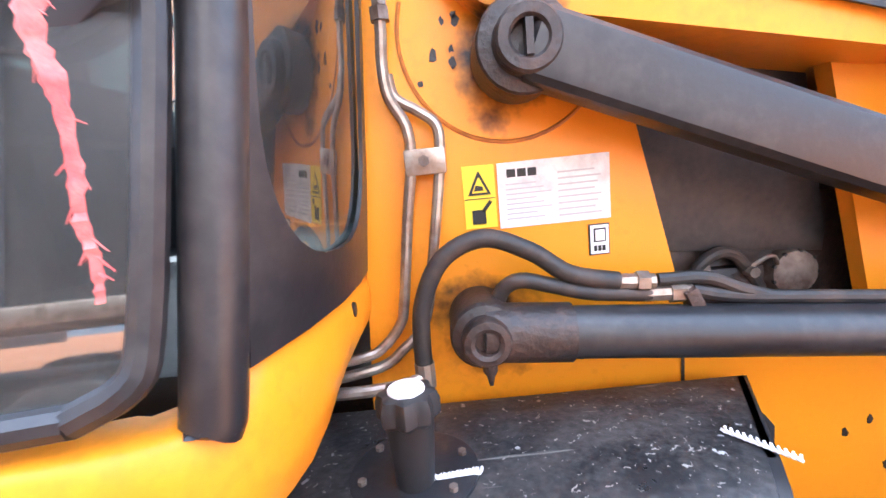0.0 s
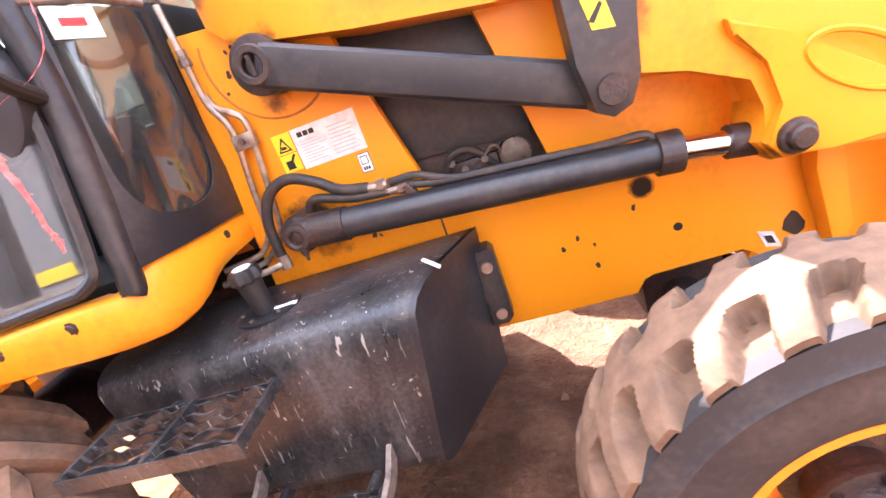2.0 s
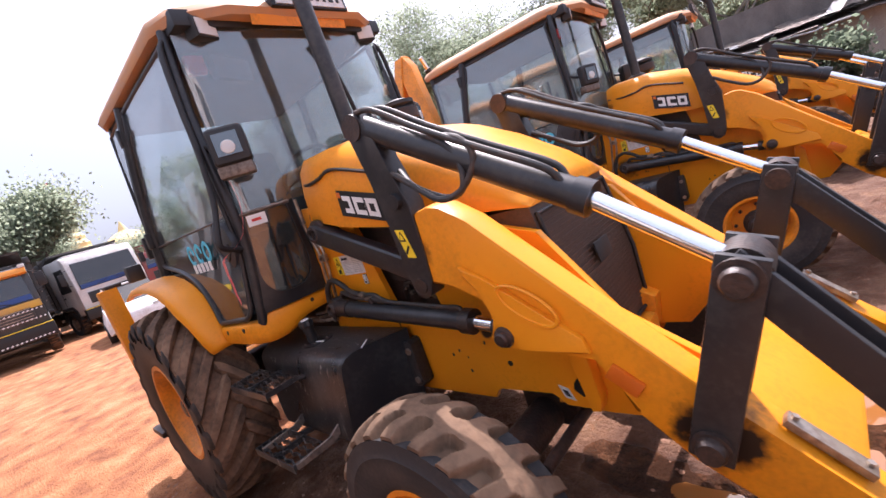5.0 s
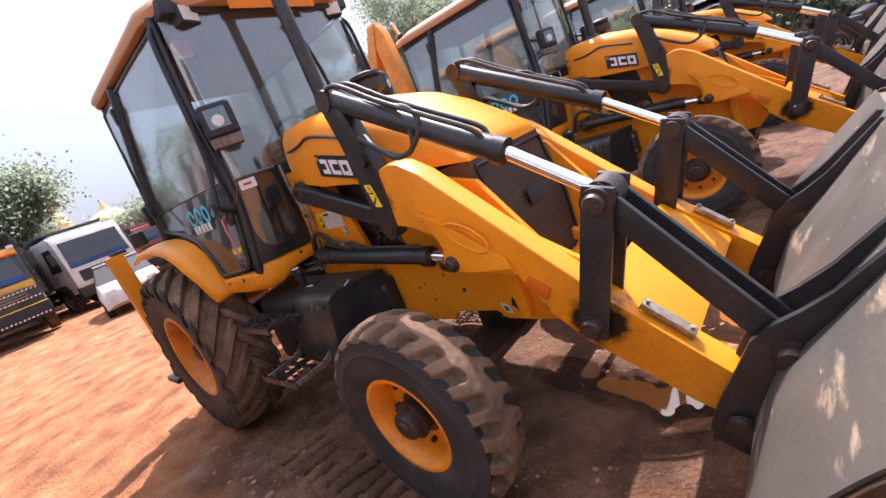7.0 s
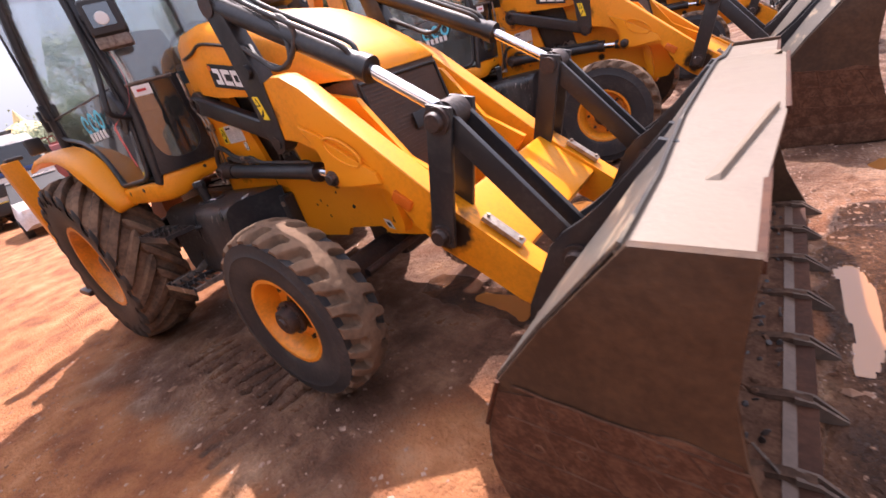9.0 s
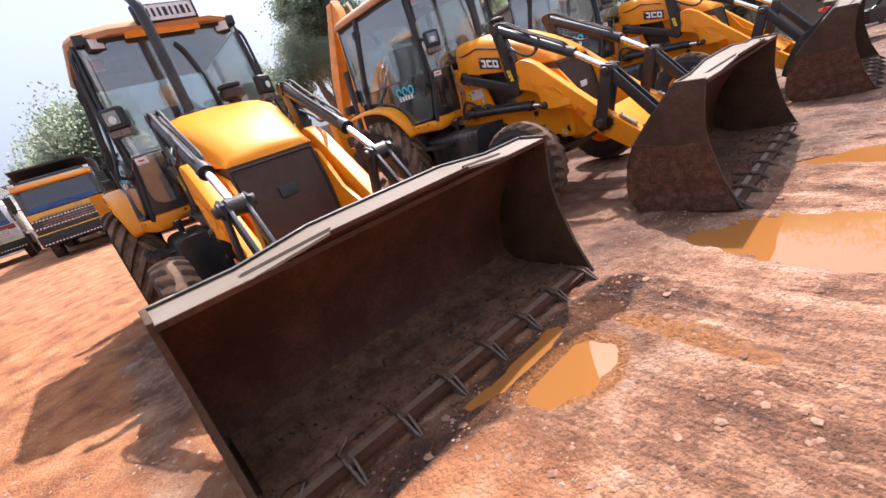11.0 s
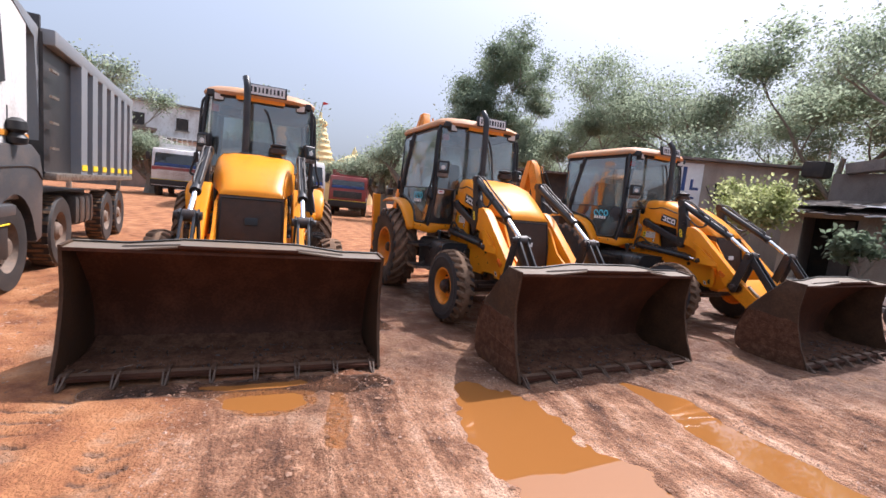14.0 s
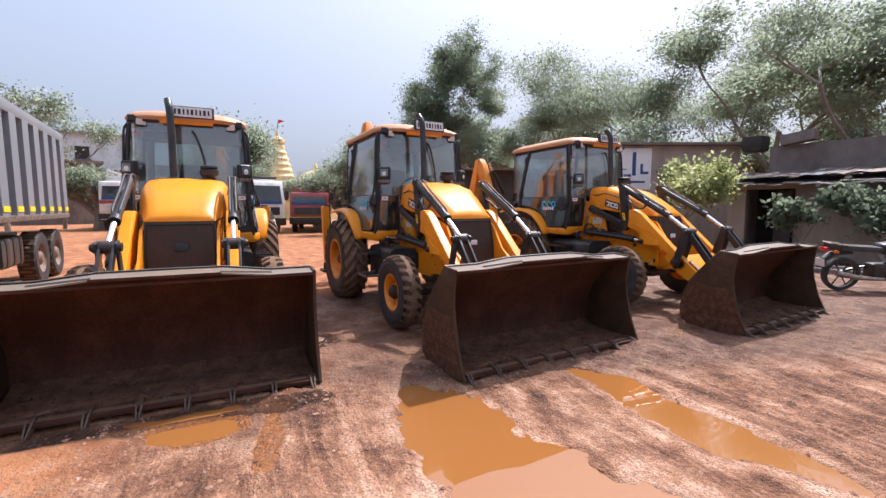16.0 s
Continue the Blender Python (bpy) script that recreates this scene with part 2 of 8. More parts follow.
# tan scrapes and pale chips worn into the back of the buckets
bn, bl = BUCKET_TOP.node_tree.nodes, BUCKET_TOP.node_tree.links
bco, bbs = bn.new("ShaderNodeTexCoord"), bn["Principled BSDF"].inputs["Base Color"]
for size, turn, lo, hi, tone in (((9, 2.2, 9), (0, 20, 25), 0.60, 0.66, (0.27, 0.215, 0.15, 1)), ((34, 9, 34), (0, 10, -20), 0.655, 0.70, (0.32, 0.275, 0.215, 1)), ((60, 60, 60), (0, 0, 0), 0.69, 0.73, (0.42, 0.39, 0.35, 1))):
    bmp, btx, brp, bmx = bn.new("ShaderNodeMapping"), bn.new("ShaderNodeTexNoise"), bn.new("ShaderNodeValToRGB"), bn.new("ShaderNodeMix")
    bmp.inputs["Scale"].default_value, bmp.inputs["Rotation"].default_value = size, [radians(a) for a in turn]
    btx.inputs["Scale"].default_value, btx.inputs["Detail"].default_value, btx.inputs["Roughness"].default_value = 1.0, 6, 0.6
    brp.color_ramp.elements[0].position, brp.color_ramp.elements[1].position = lo, hi
    bmx.data_type, bmx.inputs[7].default_value = "RGBA", tone
    bl.new(bco.outputs["Object"], bmp.inputs[0]), bl.new(bmp.outputs[0], btx.inputs[0]), bl.new(btx.outputs[0], brp.inputs[0]), bl.new(brp.outputs[0], bmx.inputs[0])
    bl.new(bbs.links[0].from_socket, bmx.inputs[6]), bl.new(bmx.outputs[2], bbs)
FLOOR_MUD = surface("bucket_floor_mud", (0.070, 0.032, 0.019), 0.85, stain=(0.155, 0.080, 0.048), amount=0.5, scale=9, fine=50, bump=0.6, spec=0.1)
EDGE = surface("smooth_tan_steel", (0.11, 0.062, 0.038), 0.45, 0.1, stain=(0.065, 0.036, 0.022), amount=0.4, scale=6, fine=60, bump=0.08)
STRAP = surface("worn_strap_steel", (0.105, 0.064, 0.042), 0.7, 0.0, stain=(0.05, 0.030, 0.021), amount=0.5, scale=14, fine=60, bump=0.15)
CRUST = surface("crusted_mud", (0.070, 0.032, 0.019), 0.85, stain=(0.16, 0.082, 0.048), amount=0.40, scale=14, fine=80, bump=0.4, spec=0.1)
BUCKET_SIDE = surface("rusty_bucket_side", (0.042, 0.022, 0.012), 0.62, 0.0, stain=(0.085, 0.045, 0.023), amount=0.45, scale=4, fine=45, bump=0.3, spec=0.25)
LIP = surface("worn_lip_steel", (0.175, 0.135, 0.098), 0.40, 0.0, stain=(0.14, 0.102, 0.074), amount=0.35, scale=4, fine=70, bump=0.08)
ROOF = surface("faded_roof_paint", (0.55, 0.26, 0.10), 0.6, stain=(0.45, 0.27, 0.17), amount=0.55, scale=3, fine=40, bump=0.05)
MUDDY_STEEL = surface("muddy_step_steel", (0.07, 0.055, 0.047), 0.6, 0.2, stain=(0.27, 0.20, 0.155), amount=0.6, scale=14, fine=60, bump=0.3)
TOOTH = surface("muddy_tooth_steel", (0.052, 0.028, 0.018), 0.8, 0.0, stain=(0.12, 0.066, 0.041), amount=0.5, scale=14, bump=0.5, spec=0.15)
GLASS = glass("clear_glass", (0.82, 0.88, 0.89), 0.17, 0.17)
QUARTER_GLASS = glass("quarter_glass", (0.50, 0.55, 0.54), 0.14, 0.14)
SMOKE_GLASS = glass("smoked_glass", (0.28, 0.35, 0.36), 0.22, 0.13)
WHITE = plain("white_print", (0.78, 0.77, 0.75), 0.5)
LABEL = surface("faded_label", (0.70, 0.68, 0.66), 0.45, stain=(0.48, 0.46, 0.45), amount=0.4, scale=30, bump=0.0)
CYAN = plain("cyan_print", (0.08, 0.50, 0.66), 0.5)
DECAL = plain("yellow_decal", (0.85, 0.62, 0.02), 0.4)
INK = plain("black_print", (0.012, 0.012, 0.012), 0.5)
ORANGE = plain("orange_lens", (0.62, 0.13, 0.01), 0.25)
RED = plain("red_lens", (0.55, 0.03, 0.025), 0.3)
LABEL_INK = plain("faded_grey_print", (0.42, 0.42, 0.42), 0.5)
RUSTY_SEAM = surface("rusty_weld", (0.46, 0.15, 0.01), 0.5, stain=(0.25, 0.08, 0.02), amount=0.5, scale=14)
ALLOY = surface("dusty_alloy", (0.22, 0.18, 0.15), 0.5, 0.4, stain=(0.09, 0.06, 0.045), amount=0.6, scale=20)
SHIELD = surface("dusty_shield_black", (0.020, 0.018, 0.018), 0.5, stain=(0.060, 0.048, 0.042), amount=0.45, scale=5, fine=70, bump=0.1)
PINK = surface("pink_cloth", (0.62, 0.09, 0.09), 0.9, stain=(0.75, 0.26, 0.23), amount=0.6, scale=30, bump=0.5)
LAMP = plain("lamp_glass", (0.62, 0.62, 0.60), 0.12)
MIRROR = plain("mirror_glass", (0.20, 0.21, 0.215), 0.08, 1.0)
DOOR_TRIM = surface("moulded_black_trim", (0.030, 0.030, 0.034), 0.42, bump=0.06)
SEAT = surface("seat_cloth", (0.03, 0.03, 0.033), 0.9, stain=(0.10, 0.085, 0.07), amount=0.4)


# ---- building helpers ----
def B():
    return bmesh.new()


def part(name, bm, material, parent=None, label="", sharp=35):
    """Links a bmesh as one mesh object under a thing or a part."""
    me = bpy.data.meshes.new(name)
    bmesh.ops.recalc_face_normals(bm, faces=bm.faces)
    bm.to_mesh(me), bm.free()
    me.materials.append(material)
    me.shade_smooth()
    me.set_sharp_from_angle(angle=radians(sharp))
    ob = new(name, me)
    ob.parent = parent
    return tagged(ob, label)


def thing(name, m, label, category, group=""):
    ob = new(name)
    ob.empty_display_size = 0.2
    ob.matrix_world = m
    return tagged(ob, label, category, group)


def box(bm, c, s, rot=(0, 0, 0), bev=0.0, seg=2):
    m = pose(*c, *rot) @ Matrix.Diagonal((*s, 1))
    vs = bmesh.ops.create_cube(bm, size=1, matrix=m)["verts"]
    if bev:
        es = list({e for v in vs for e in v.link_edges})
        bmesh.ops.bevel(bm, geom=es, offset=bev, segments=seg, profile=0.6, affect="EDGES")
    return bm


def rod(bm, p0, p1, r, r2=None, seg=18):
    p0, p1 = Vector(p0), Vector(p1)
    d = p1 - p0
    m = Matrix.Translation((p0 + p1) / 2) @ d.to_track_quat("Z", "Y").to_matrix().to_4x4()
    bmesh.ops.create_cone(bm, cap_ends=True, segments=seg, radius1=r, radius2=r if r2 is None else r2, depth=d.length, matrix=m)
    return bm


def smooth_line(pts, k=6):
    pts = [Vector(p) for p in pts]
    ext = [2 * pts[0] - pts[1], *pts, 2 * pts[-1] - pts[-2]]
    out = []
    for i in range(1, len(ext) - 2):
        a, b, c, d = ext[i - 1:i + 3]
        for j in range(k):
            t = j / k
            out.append(0.5 * (2 * b + (c - a) * t + (2 * a - 5 * b + 4 * c - d) * t * t + (3 * b - a - 3 * c + d) * t ** 3))
    return out + [pts[-1]]


def pipe(bm, pts, r, seg=10, k=6):
    line = smooth_line(pts, k) if k > 1 else [Vector(p) for p in pts]
    rings, up = [], None
    for i, p in enumerate(line):
        d = (line[min(i + 1, len(line) - 1)] - line[max(i - 1, 0)]).normalized()
        if up is None:
            up = d.orthogonal().normalized()
        up = (up - d * up.dot(d)).normalized()
        side = d.cross(up)
        rad = r[0] + (r[1] - r[0]) * i / (len(line) - 1) if isinstance(r, tuple) else r
        rings.append([bm.verts.new(p + rad * (math.cos(a) * up + math.sin(a) * side)) for a in [2 * math.pi * q / seg for q in range(seg)]])
    for a, b in zip(rings, rings[1:]):
        for q in range(seg):
            bm.faces.new((a[q], a[(q + 1) % seg], b[(q + 1) % seg], b[q]))
    bm.faces.new(rings[0]), bm.faces.new(rings[-1][::-1])
    return bm


def prism(bm, prof, y0, y1, bev=0.0, axis="y"):
    """A plate: an outline in (x, z) between two y's (or in (y, z) between two x's, or in (x, y) between two z's)."""
    put = {"y": lambda a, b, c: (a, c, b), "x": lambda a, b, c: (c, a, b), "z": lambda a, b, c: (a, b, c)}[axis]
    lo = [bm.verts.new(put(a, b, y0)) for a, b in prof]
    hi = [bm.verts.new(put(a, b, y1)) for a, b in prof]
    n = len(prof)
    caps = [bm.faces.new(lo), bm.faces.new(hi[::-1])]
    for i in range(n):
        bm.faces.new((lo[i], lo[(i + 1) % n], hi[(i + 1) % n], hi[i]))
    if bev:
        es = list({e for f in caps for e in f.edges})
        bmesh.ops.bevel(bm, geom=es, offset=bev, segments=2, profile=0.6, affect="EDGES")
    bmesh.ops.triangulate(bm, faces=[f for f in bm.faces if len(f.verts) > 4])
    return bm


def lathe(bm, prof, c, axis="y", seg=40):
    """A turned body: (radius, along) pairs about an axis through c."""
    put = {"y": lambda r, a, s, t: (c[0] + r * s, c[1] + a, c[2] + r * t), "z": lambda r, a, s, t: (c[0] + r * s, c[1] + r * t, c[2] + a),
           "x": lambda r, a, s, t: (c[0] + a, c[1] + r * s, c[2] + r * t)}[axis]
    rings = []
    for r, a in prof:
        rings.append([bm.verts.new(put(r, a, math.cos(q), math.sin(q))) for q in [2 * math.pi * i / seg for i in range(seg)]])
    for a, b in zip(rings, rings[1:]):
        for q in range(seg):
            bm.faces.new((a[q], a[(q + 1) % seg], b[(q + 1) % seg], b[q]))
    for ring, (r, a) in ((rings[0], prof[0]), (rings[-1], prof[-1])):
        if r < 0.065:
            bm.faces.new(ring)
    return bm


def loft(bm, sections, caps=True, closed=True):
    rings = [[bm.verts.new(p) for p in s] for s in sections]
    n = len(rings[0])
    for a, b in zip(rings, rings[1:]):
        for q in range(n if closed else n - 1):
            bm.faces.new((a[q], a[(q + 1) % n], b[(q + 1) % n], b[q]))
    if caps and closed:
        bm.faces.new(rings[0]), bm.faces.new(rings[-1][::-1])
    return bm


def sheet(bm, quad, thick):
    """A pane of that thickness from four corners."""
    q = [Vector(p) for p in quad]
    nrm = (q[1] - q[0]).cross(q[3] - q[0]).normalized() * thick / 2
    return loft(bm, [[p - nrm for p in q], [p + nrm for p in q]])

MUD = surface("dry_mud", (0.20, 0.10, 0.06), 0.9, stain=(0.36, 0.22, 0.15), amount=0.5, scale=12, bump=0.5, spec=0.2)
# LEAF and LEAF_DARK are paled in colour to stand in for distant haze
LEAF = surface("hazed_leaf_green", (0.27, 0.32, 0.225), 0.6, stain=(0.36, 0.41, 0.30), amount=0.5, scale=0.8, bump=0.0, spec=0.3)
LEAF_DARK = surface("hazed_dark_leaf_green", (0.17, 0.215, 0.145), 0.6, stain=(0.25, 0.30, 0.21), amount=0.5, scale=0.8, bump=0.0, spec=0.3)
LEAF_PALE = surface("pale_leaf_green", (0.27, 0.31, 0.11), 0.6, stain=(0.55, 0.56, 0.32), amount=0.5, scale=2, bump=0.0, spec=0.3)
for green in (LEAF, LEAF_DARK, LEAF_PALE):
    gn, gl_ = green.node_tree.nodes, green.node_tree.links
    tl, ms = gn.new("ShaderNodeBsdfTranslucent"), gn.new("ShaderNodeMixShader")
    ms.inputs[0].default_value = 0.8
    gl_.new(gn["Principled BSDF"].inputs["Base Color"].links[0].from_socket, tl.inputs[0])
    gl_.new(gn["Principled BSDF"].outputs[0], ms.inputs[1]), gl_.new(tl.outputs[0], ms.inputs[2])
    gl_.new(ms.outputs[0], gn["Material Output"].inputs[0])
BARK = surface("bark", (0.19, 0.16, 0.13), 0.9, stain=(0.30, 0.26, 0.21), amount=0.5, scale=6, bump=0.5)
PLASTER = surface("stained_plaster", (0.42, 0.36, 0.30), 0.9, stain=(0.24, 0.19, 0.16), amount=0.5, scale=0.9, fine=30, bump=0.15, streak=3)
CONCRETE = surface("weathered_concrete", (0.20, 0.17, 0.15), 0.9, stain=(0.10, 0.085, 0.075), amount=0.5, scale=1.2, fine=30, bump=0.25, streak=2)
TIN = surface("rusty_tin", (0.20, 0.17, 0.15), 0.6, 0.3, stain=(0.10, 0.065, 0.05), amount=0.6, scale=3, bump=0.1)
TARP = surface("white_tarpaulin", (0.60, 0.58, 0.56), 0.7, stain=(0.30, 0.27, 0.25), amount=0.5, scale=4, bump=0.3)
# dark boards; also fills doorway and windows in place of unlit insides
SHADE = surface("dark_boards_and_shade", (0.03, 0.026, 0.024), 0.8, stain=(0.07, 0.055, 0.045), amount=0.4, bump=0.2)




# ---- wheels ----
def wheel(parent, name, c, s, R, w, rim_r, lugs, skew, rim_mat, deep, lug_h, lug_w, shoulder=0.4, dirt=None, crown=0.045, grooved=False):
    """A lugged wheel at c whose outer face looks to side s: rim with tyre, hub and nuts under it."""
    o = s * w / 2
    rim = part(name, lathe(B(), [(rim_r, o * 0.80), (rim_r * 1.06, o * 0.84), (rim_r * 1.06, o * 0.90), (rim_r * 0.98, o * 0.90), (rim_r * 0.93, o * 0.80), (rim_r * 0.86, o * 0.5),
               (rim_r * 0.82, o * deep), (0.05, o * deep), (0.05, o * (deep - 0.08)), (rim_r * 0.86, o * (deep - 0.10)), (rim_r, -o * 0.8)], c, seg=44), rim_mat, parent, "yellow steel rim")
    if grooved:
        grooved_tyre(rim, c, s, R, w, rim_r, lugs, lug_h)
    else:
        lugged_tyre(rim, c, s, R, w, rim_r, lugs, skew, lug_h, lug_w, dirt, crown)
    hub = B()
    if grooved:
        lathe(hub, [(0.105, o * deep), (0.105, o * (deep + 0.10)), (0.078, o * (deep + 0.16)), (0.074, o * (deep + 0.52)), (0.088, o * (deep + 0.54)), (0.088, o * (deep + 0.66)), (0.070, o * (deep + 0.70)), (0.064, o * (deep + 0.98)), (0.052, o * (deep + 1.06)), (0.030, o * (deep + 1.07)), (0.027, o * (deep + 1.14)), (0.004, o * (deep + 1.15))], c, seg=24)
        for i in range(6):
            a = math.pi * (i + 0.3) / 3
            p = Vector((c[0] + 0.077 * math.cos(a), c[1] + o * (deep + 0.66), c[2] + 0.077 * math.sin(a)))
            rod(hub, p, p + Vector((0, s * 0.012, 0)), 0.009, seg=6)
    else:
        lathe(hub, [(0.13, o * deep), (0.13, o * (deep + 0.12)), (0.085, o * (deep + 0.2)), (0.08, o * (deep + 0.62)), (0.055, o * (deep + 0.72)), (0.02, o * (deep + 0.74))], c, seg=20)
    part("hub", hub, GREASE, rim, "greasy dark hub")
    nut_r = 0.70 * rim_r if grooved else 0.165
    for i in range(8):
        a = 2 * math.pi * i / 8
        p = Vector((c[0] + nut_r * math.cos(a), c[1] + o * deep, c[2] + nut_r * math.sin(a)))
        part("wheel_nut", rod(B(), p, p + Vector((0, s * 0.022, 0)), 0.013, seg=6), GREASE, rim)
    return rim


def lugged_tyre(rim, c, s, R, w, rim_r, lugs, skew, lug_h, lug_w, dirt, crown):
    """A tyre with slanting bar lugs and blocks on its shoulders."""
    o = s * w / 2
    h = R - lug_h
    t = B()
    lathe(t, [(rim_r * 0.99, -o * 0.80), (rim_r * 1.12, -o * 0.93), (rim_r + (h - rim_r) * 0.55, -o * 1.02), (h - 0.06, -o * 0.985), (h - 0.08, 0), (h - 0.06, o * 0.985), (rim_r + (h - rim_r) * 0.55, o * 1.02), (rim_r * 1.12, o * 0.93), (rim_r * 0.99, o * 0.80)], c, seg=64)
    wall = t
    t = lathe(B(), [(h - 0.10, -o * 1.0), (h - crown * 0.9, -o * 0.96), (h - crown * 0.45, -o * 0.80), (h - crown * 0.12, -o * 0.4), (h, 0), (h - crown * 0.12, o * 0.4), (h - crown * 0.45, o * 0.80), (h - crown * 0.9, o * 0.96), (h - 0.10, o * 1.0)], c, seg=64)
    for side in (-1, 1):
        rings = [[] for _ in range(5)]
        for i in range(lugs):
            th0 = 2 * math.pi * (i + (0.5 if side > 0 else 0)) / lugs

            def section(f, rt, rb, wd):
                th, y = th0 + skew * f + 0.25 * skew * f * f, side * f * w / 2
                dth = lug_w * wd / R / 2
                return [(c[0] + r * math.cos(a), c[1] + y, c[2] + r * math.sin(a)) for a, r in ((th - dth * 1.2, rb), (th - dth * 0.95, rt - lug_h * 0.35), (th - dth * 0.6, rt), (th + dth * 0.6, rt), (th + dth * 0.95, rt - lug_h * 0.35), (th + dth * 1.2, rb))]
            loft(t, [section(*q) for q in ((-0.16, h - 0.004, h - 0.02, 0.55), (-0.06, R - lug_h * 0.25, h - 0.02, 0.85), (0.1, R, h - 0.02, 1.0), (0.3, R - crown * 0.06, h - 0.02, 1.0), (0.65, R - crown * 0.28, h - 0.03 - crown * 0.3, 1.05), (0.955, R - crown * 0.82, h - 0.03 - crown * 0.85, 1.1))])
            for ring, q in zip(rings, ((0.95, R - crown * 0.83, h - 0.08 - crown * 0.75, 1.08), (0.985, R - crown - 0.004, h - 0.12, 1.1), (1.035, R - crown - 0.03, h - 0.10, 1.05), (1.045, R - crown - 0.05, h - 0.09, 0.95), (0.96, h - 0.10, h - 0.12, 0.9))):
                ring.extend(wall.verts.new(p) for p in section(*q))
        for a, b in zip(rings, rings[1:]):
            for k in range(len(a)):
                wall.faces.new((a[k - 1], a[k], b[k], b[k - 1]) if side > 0 else (a[k], a[k - 1], b[k - 1], b[k]))
    part("tread", t, dirt or TYRE, rim, "tread lugs caked with pale dry mud", sharp=38)
    part("sidewall", wall, SIDEWALL, rim, "dark rubber sidewall with blocks on its shoulder", sharp=60)


def grooved_tyre(rim, c, s, R, w, rim_r, lugs, deep):
    """A worn tyre: a whole band round the middle and rounded slots cut in from both shoulders."""
    n, vs = lugs * 26, np.concatenate([[-1.0], np.linspace(-0.985, 0.985, 45), [1.0]])
    th = 2 * np.pi * np.arange(n) / n
    T, V = np.meshgrid(th, vs, indexing="ij")
    u, side = np.abs(V), np.sign(V)
    a = T * lugs / (2 * np.pi) + 0.25 * side - side * 0.55 * np.clip(u - 0.25, 0, 1) * s
    a = a + 0.05 * lattice(T * 9, V * 3, 1.0, 41)
    a = np.abs(a - np.round(a))
    start = 0.24 + 0.05 * lattice(np.floor(T * lugs / (2 * np.pi)), side * 3.0, 1.0, 42)
    d = np.hypot(a / (0.265 + 0.05 * u), np.clip(start + 0.14 - u, 0, 1) / 0.14)
    k = np.clip((1 - d) / 0.36, 0, 1)
    slot = k * k * (3 - 2 * k) * deep * np.clip((1.0 - u) / 0.015, 0.7, 1)
    r = R - 0.030 * u ** 3 - slot + 0.0018 * lattice(T * 14, V * 4, 1.0, 43) - 0.012 * (u > 0.99)
    X = np.stack([c[0] + r * np.cos(T), c[1] + V * w / 2 * (1 - 0.02 * (u > 0.99)), c[2] + r * np.sin(T)], -1)
    m = len(vs)
    i, j = np.meshgrid(np.arange(n), np.arange(m - 1), indexing="ij")
    q = np.stack([i * m + j, (i + 1) % n * m + j, (i + 1) % n * m + j + 1, i * m + j + 1], -1).reshape(-1, 4)
    me = bpy.data.meshes.new("tread")
    me.from_pydata(X.reshape(-1, 3).tolist(), [], q.tolist())
    b = B()
    b.from_mesh(me)
    bpy.data.meshes.remove(me)
    part("tread", b, TYRE, rim, "worn tread caked with pale dry mud", sharp=50)
    o, h = s * w / 2, R - 0.045
    wall = B()
    lathe(wall, [(rim_r * 0.99, -o * 0.80), (rim_r * 1.10, -o * 0.95), (rim_r + (h - rim_r) * 0.5, -o * 1.05), (h - 0.03, -o * 1.02), (h, -o * 0.985), (h - 0.03, 0), (h, o * 0.985), (h - 0.02, o * 1.02), (h - 0.05, o * 1.045), (h - 0.054, o * 1.075), (h - 0.060, o * 1.05),
                 (rim_r + (h - rim_r) * 0.5, o * 1.07), (rim_r * 1.16, o * 0.99), (rim_r * 1.10, o * 0.95), (rim_r * 0.99, o * 0.80)], c, seg=72)
    part("sidewall", wall, SIDEWALL, rim, "smooth dark rubber sidewall", sharp=60)


def grate(parent, name, x0, x1, y0, y1, z, bars=5):
    """A serrated step of wavy bars in a frame."""
    f = B()
    for y in (y0, y1):
        box(f, ((x0 + x1) / 2, y, z - 0.018), (x1 - x0, 0.005, 0.036))
    box(f, (x0 + 0.006, (y0 + y1) / 2, z - 0.01), (0.010, abs(y1 - y0), 0.026))
    box(f, (x1 - 0.006, (y0 + y1) / 2, z - 0.008), (0.010, abs(y1 - y0), 0.026))
    box(f, ((x0 + x1) / 2, (y0 + y1) / 2, z - 0.01), (0.012, abs(y1 - y0), 0.03))
    step = part(name, f, SCRATCHED, parent, "serrated steel step with a bent frame")
    for x in ((x0 + x1) / 2 - 0.1, x1 - 0.05):
        part("step_peg", rod(B(), (x, y1, z - 0.03), (x, y1 + 0.12, z - 0.05), 0.016), SCRATCHED, step)
    n = 26
    for i in range(bars):
        y = y0 + (y1 - y0) * (i + 0.5) / bars
        b = B()
        secs = []
        for j in range(n + 1):
            x, dz = x0 + (x1 - x0) * j / n, 0.004 * math.sin(j * 1.7)
            yy = y + 0.007 * math.sin(j * 1.25 + i)
            secs.append([(x, yy - 0.0035, z - 0.016), (x, yy + 0.0035, z - 0.016), (x, yy + 0.0035, z + dz), (x, yy - 0.0035, z + dz)])
        loft(b, secs)
        part("step_bar", b, SCRATCHED, step)


def decal(parent, name, quad, material, label, lift=0.002):
    """A thin printed sheet on a face that looks to the right side."""
    return part(name, sheet(B(), quad, lift), material, parent, label)


def xz(x0, z0, x1, z1, y, slope=0.0):
    """Corners of an upright sticker in the plane y; slope is the drop per metre."""
    return [(x0, y, z0 - slope * 0), (x1, y, z0 - slope * (x1 - x0)), (x1, y, z1 - slope * (x1 - x0)), (x0, y, z1)]




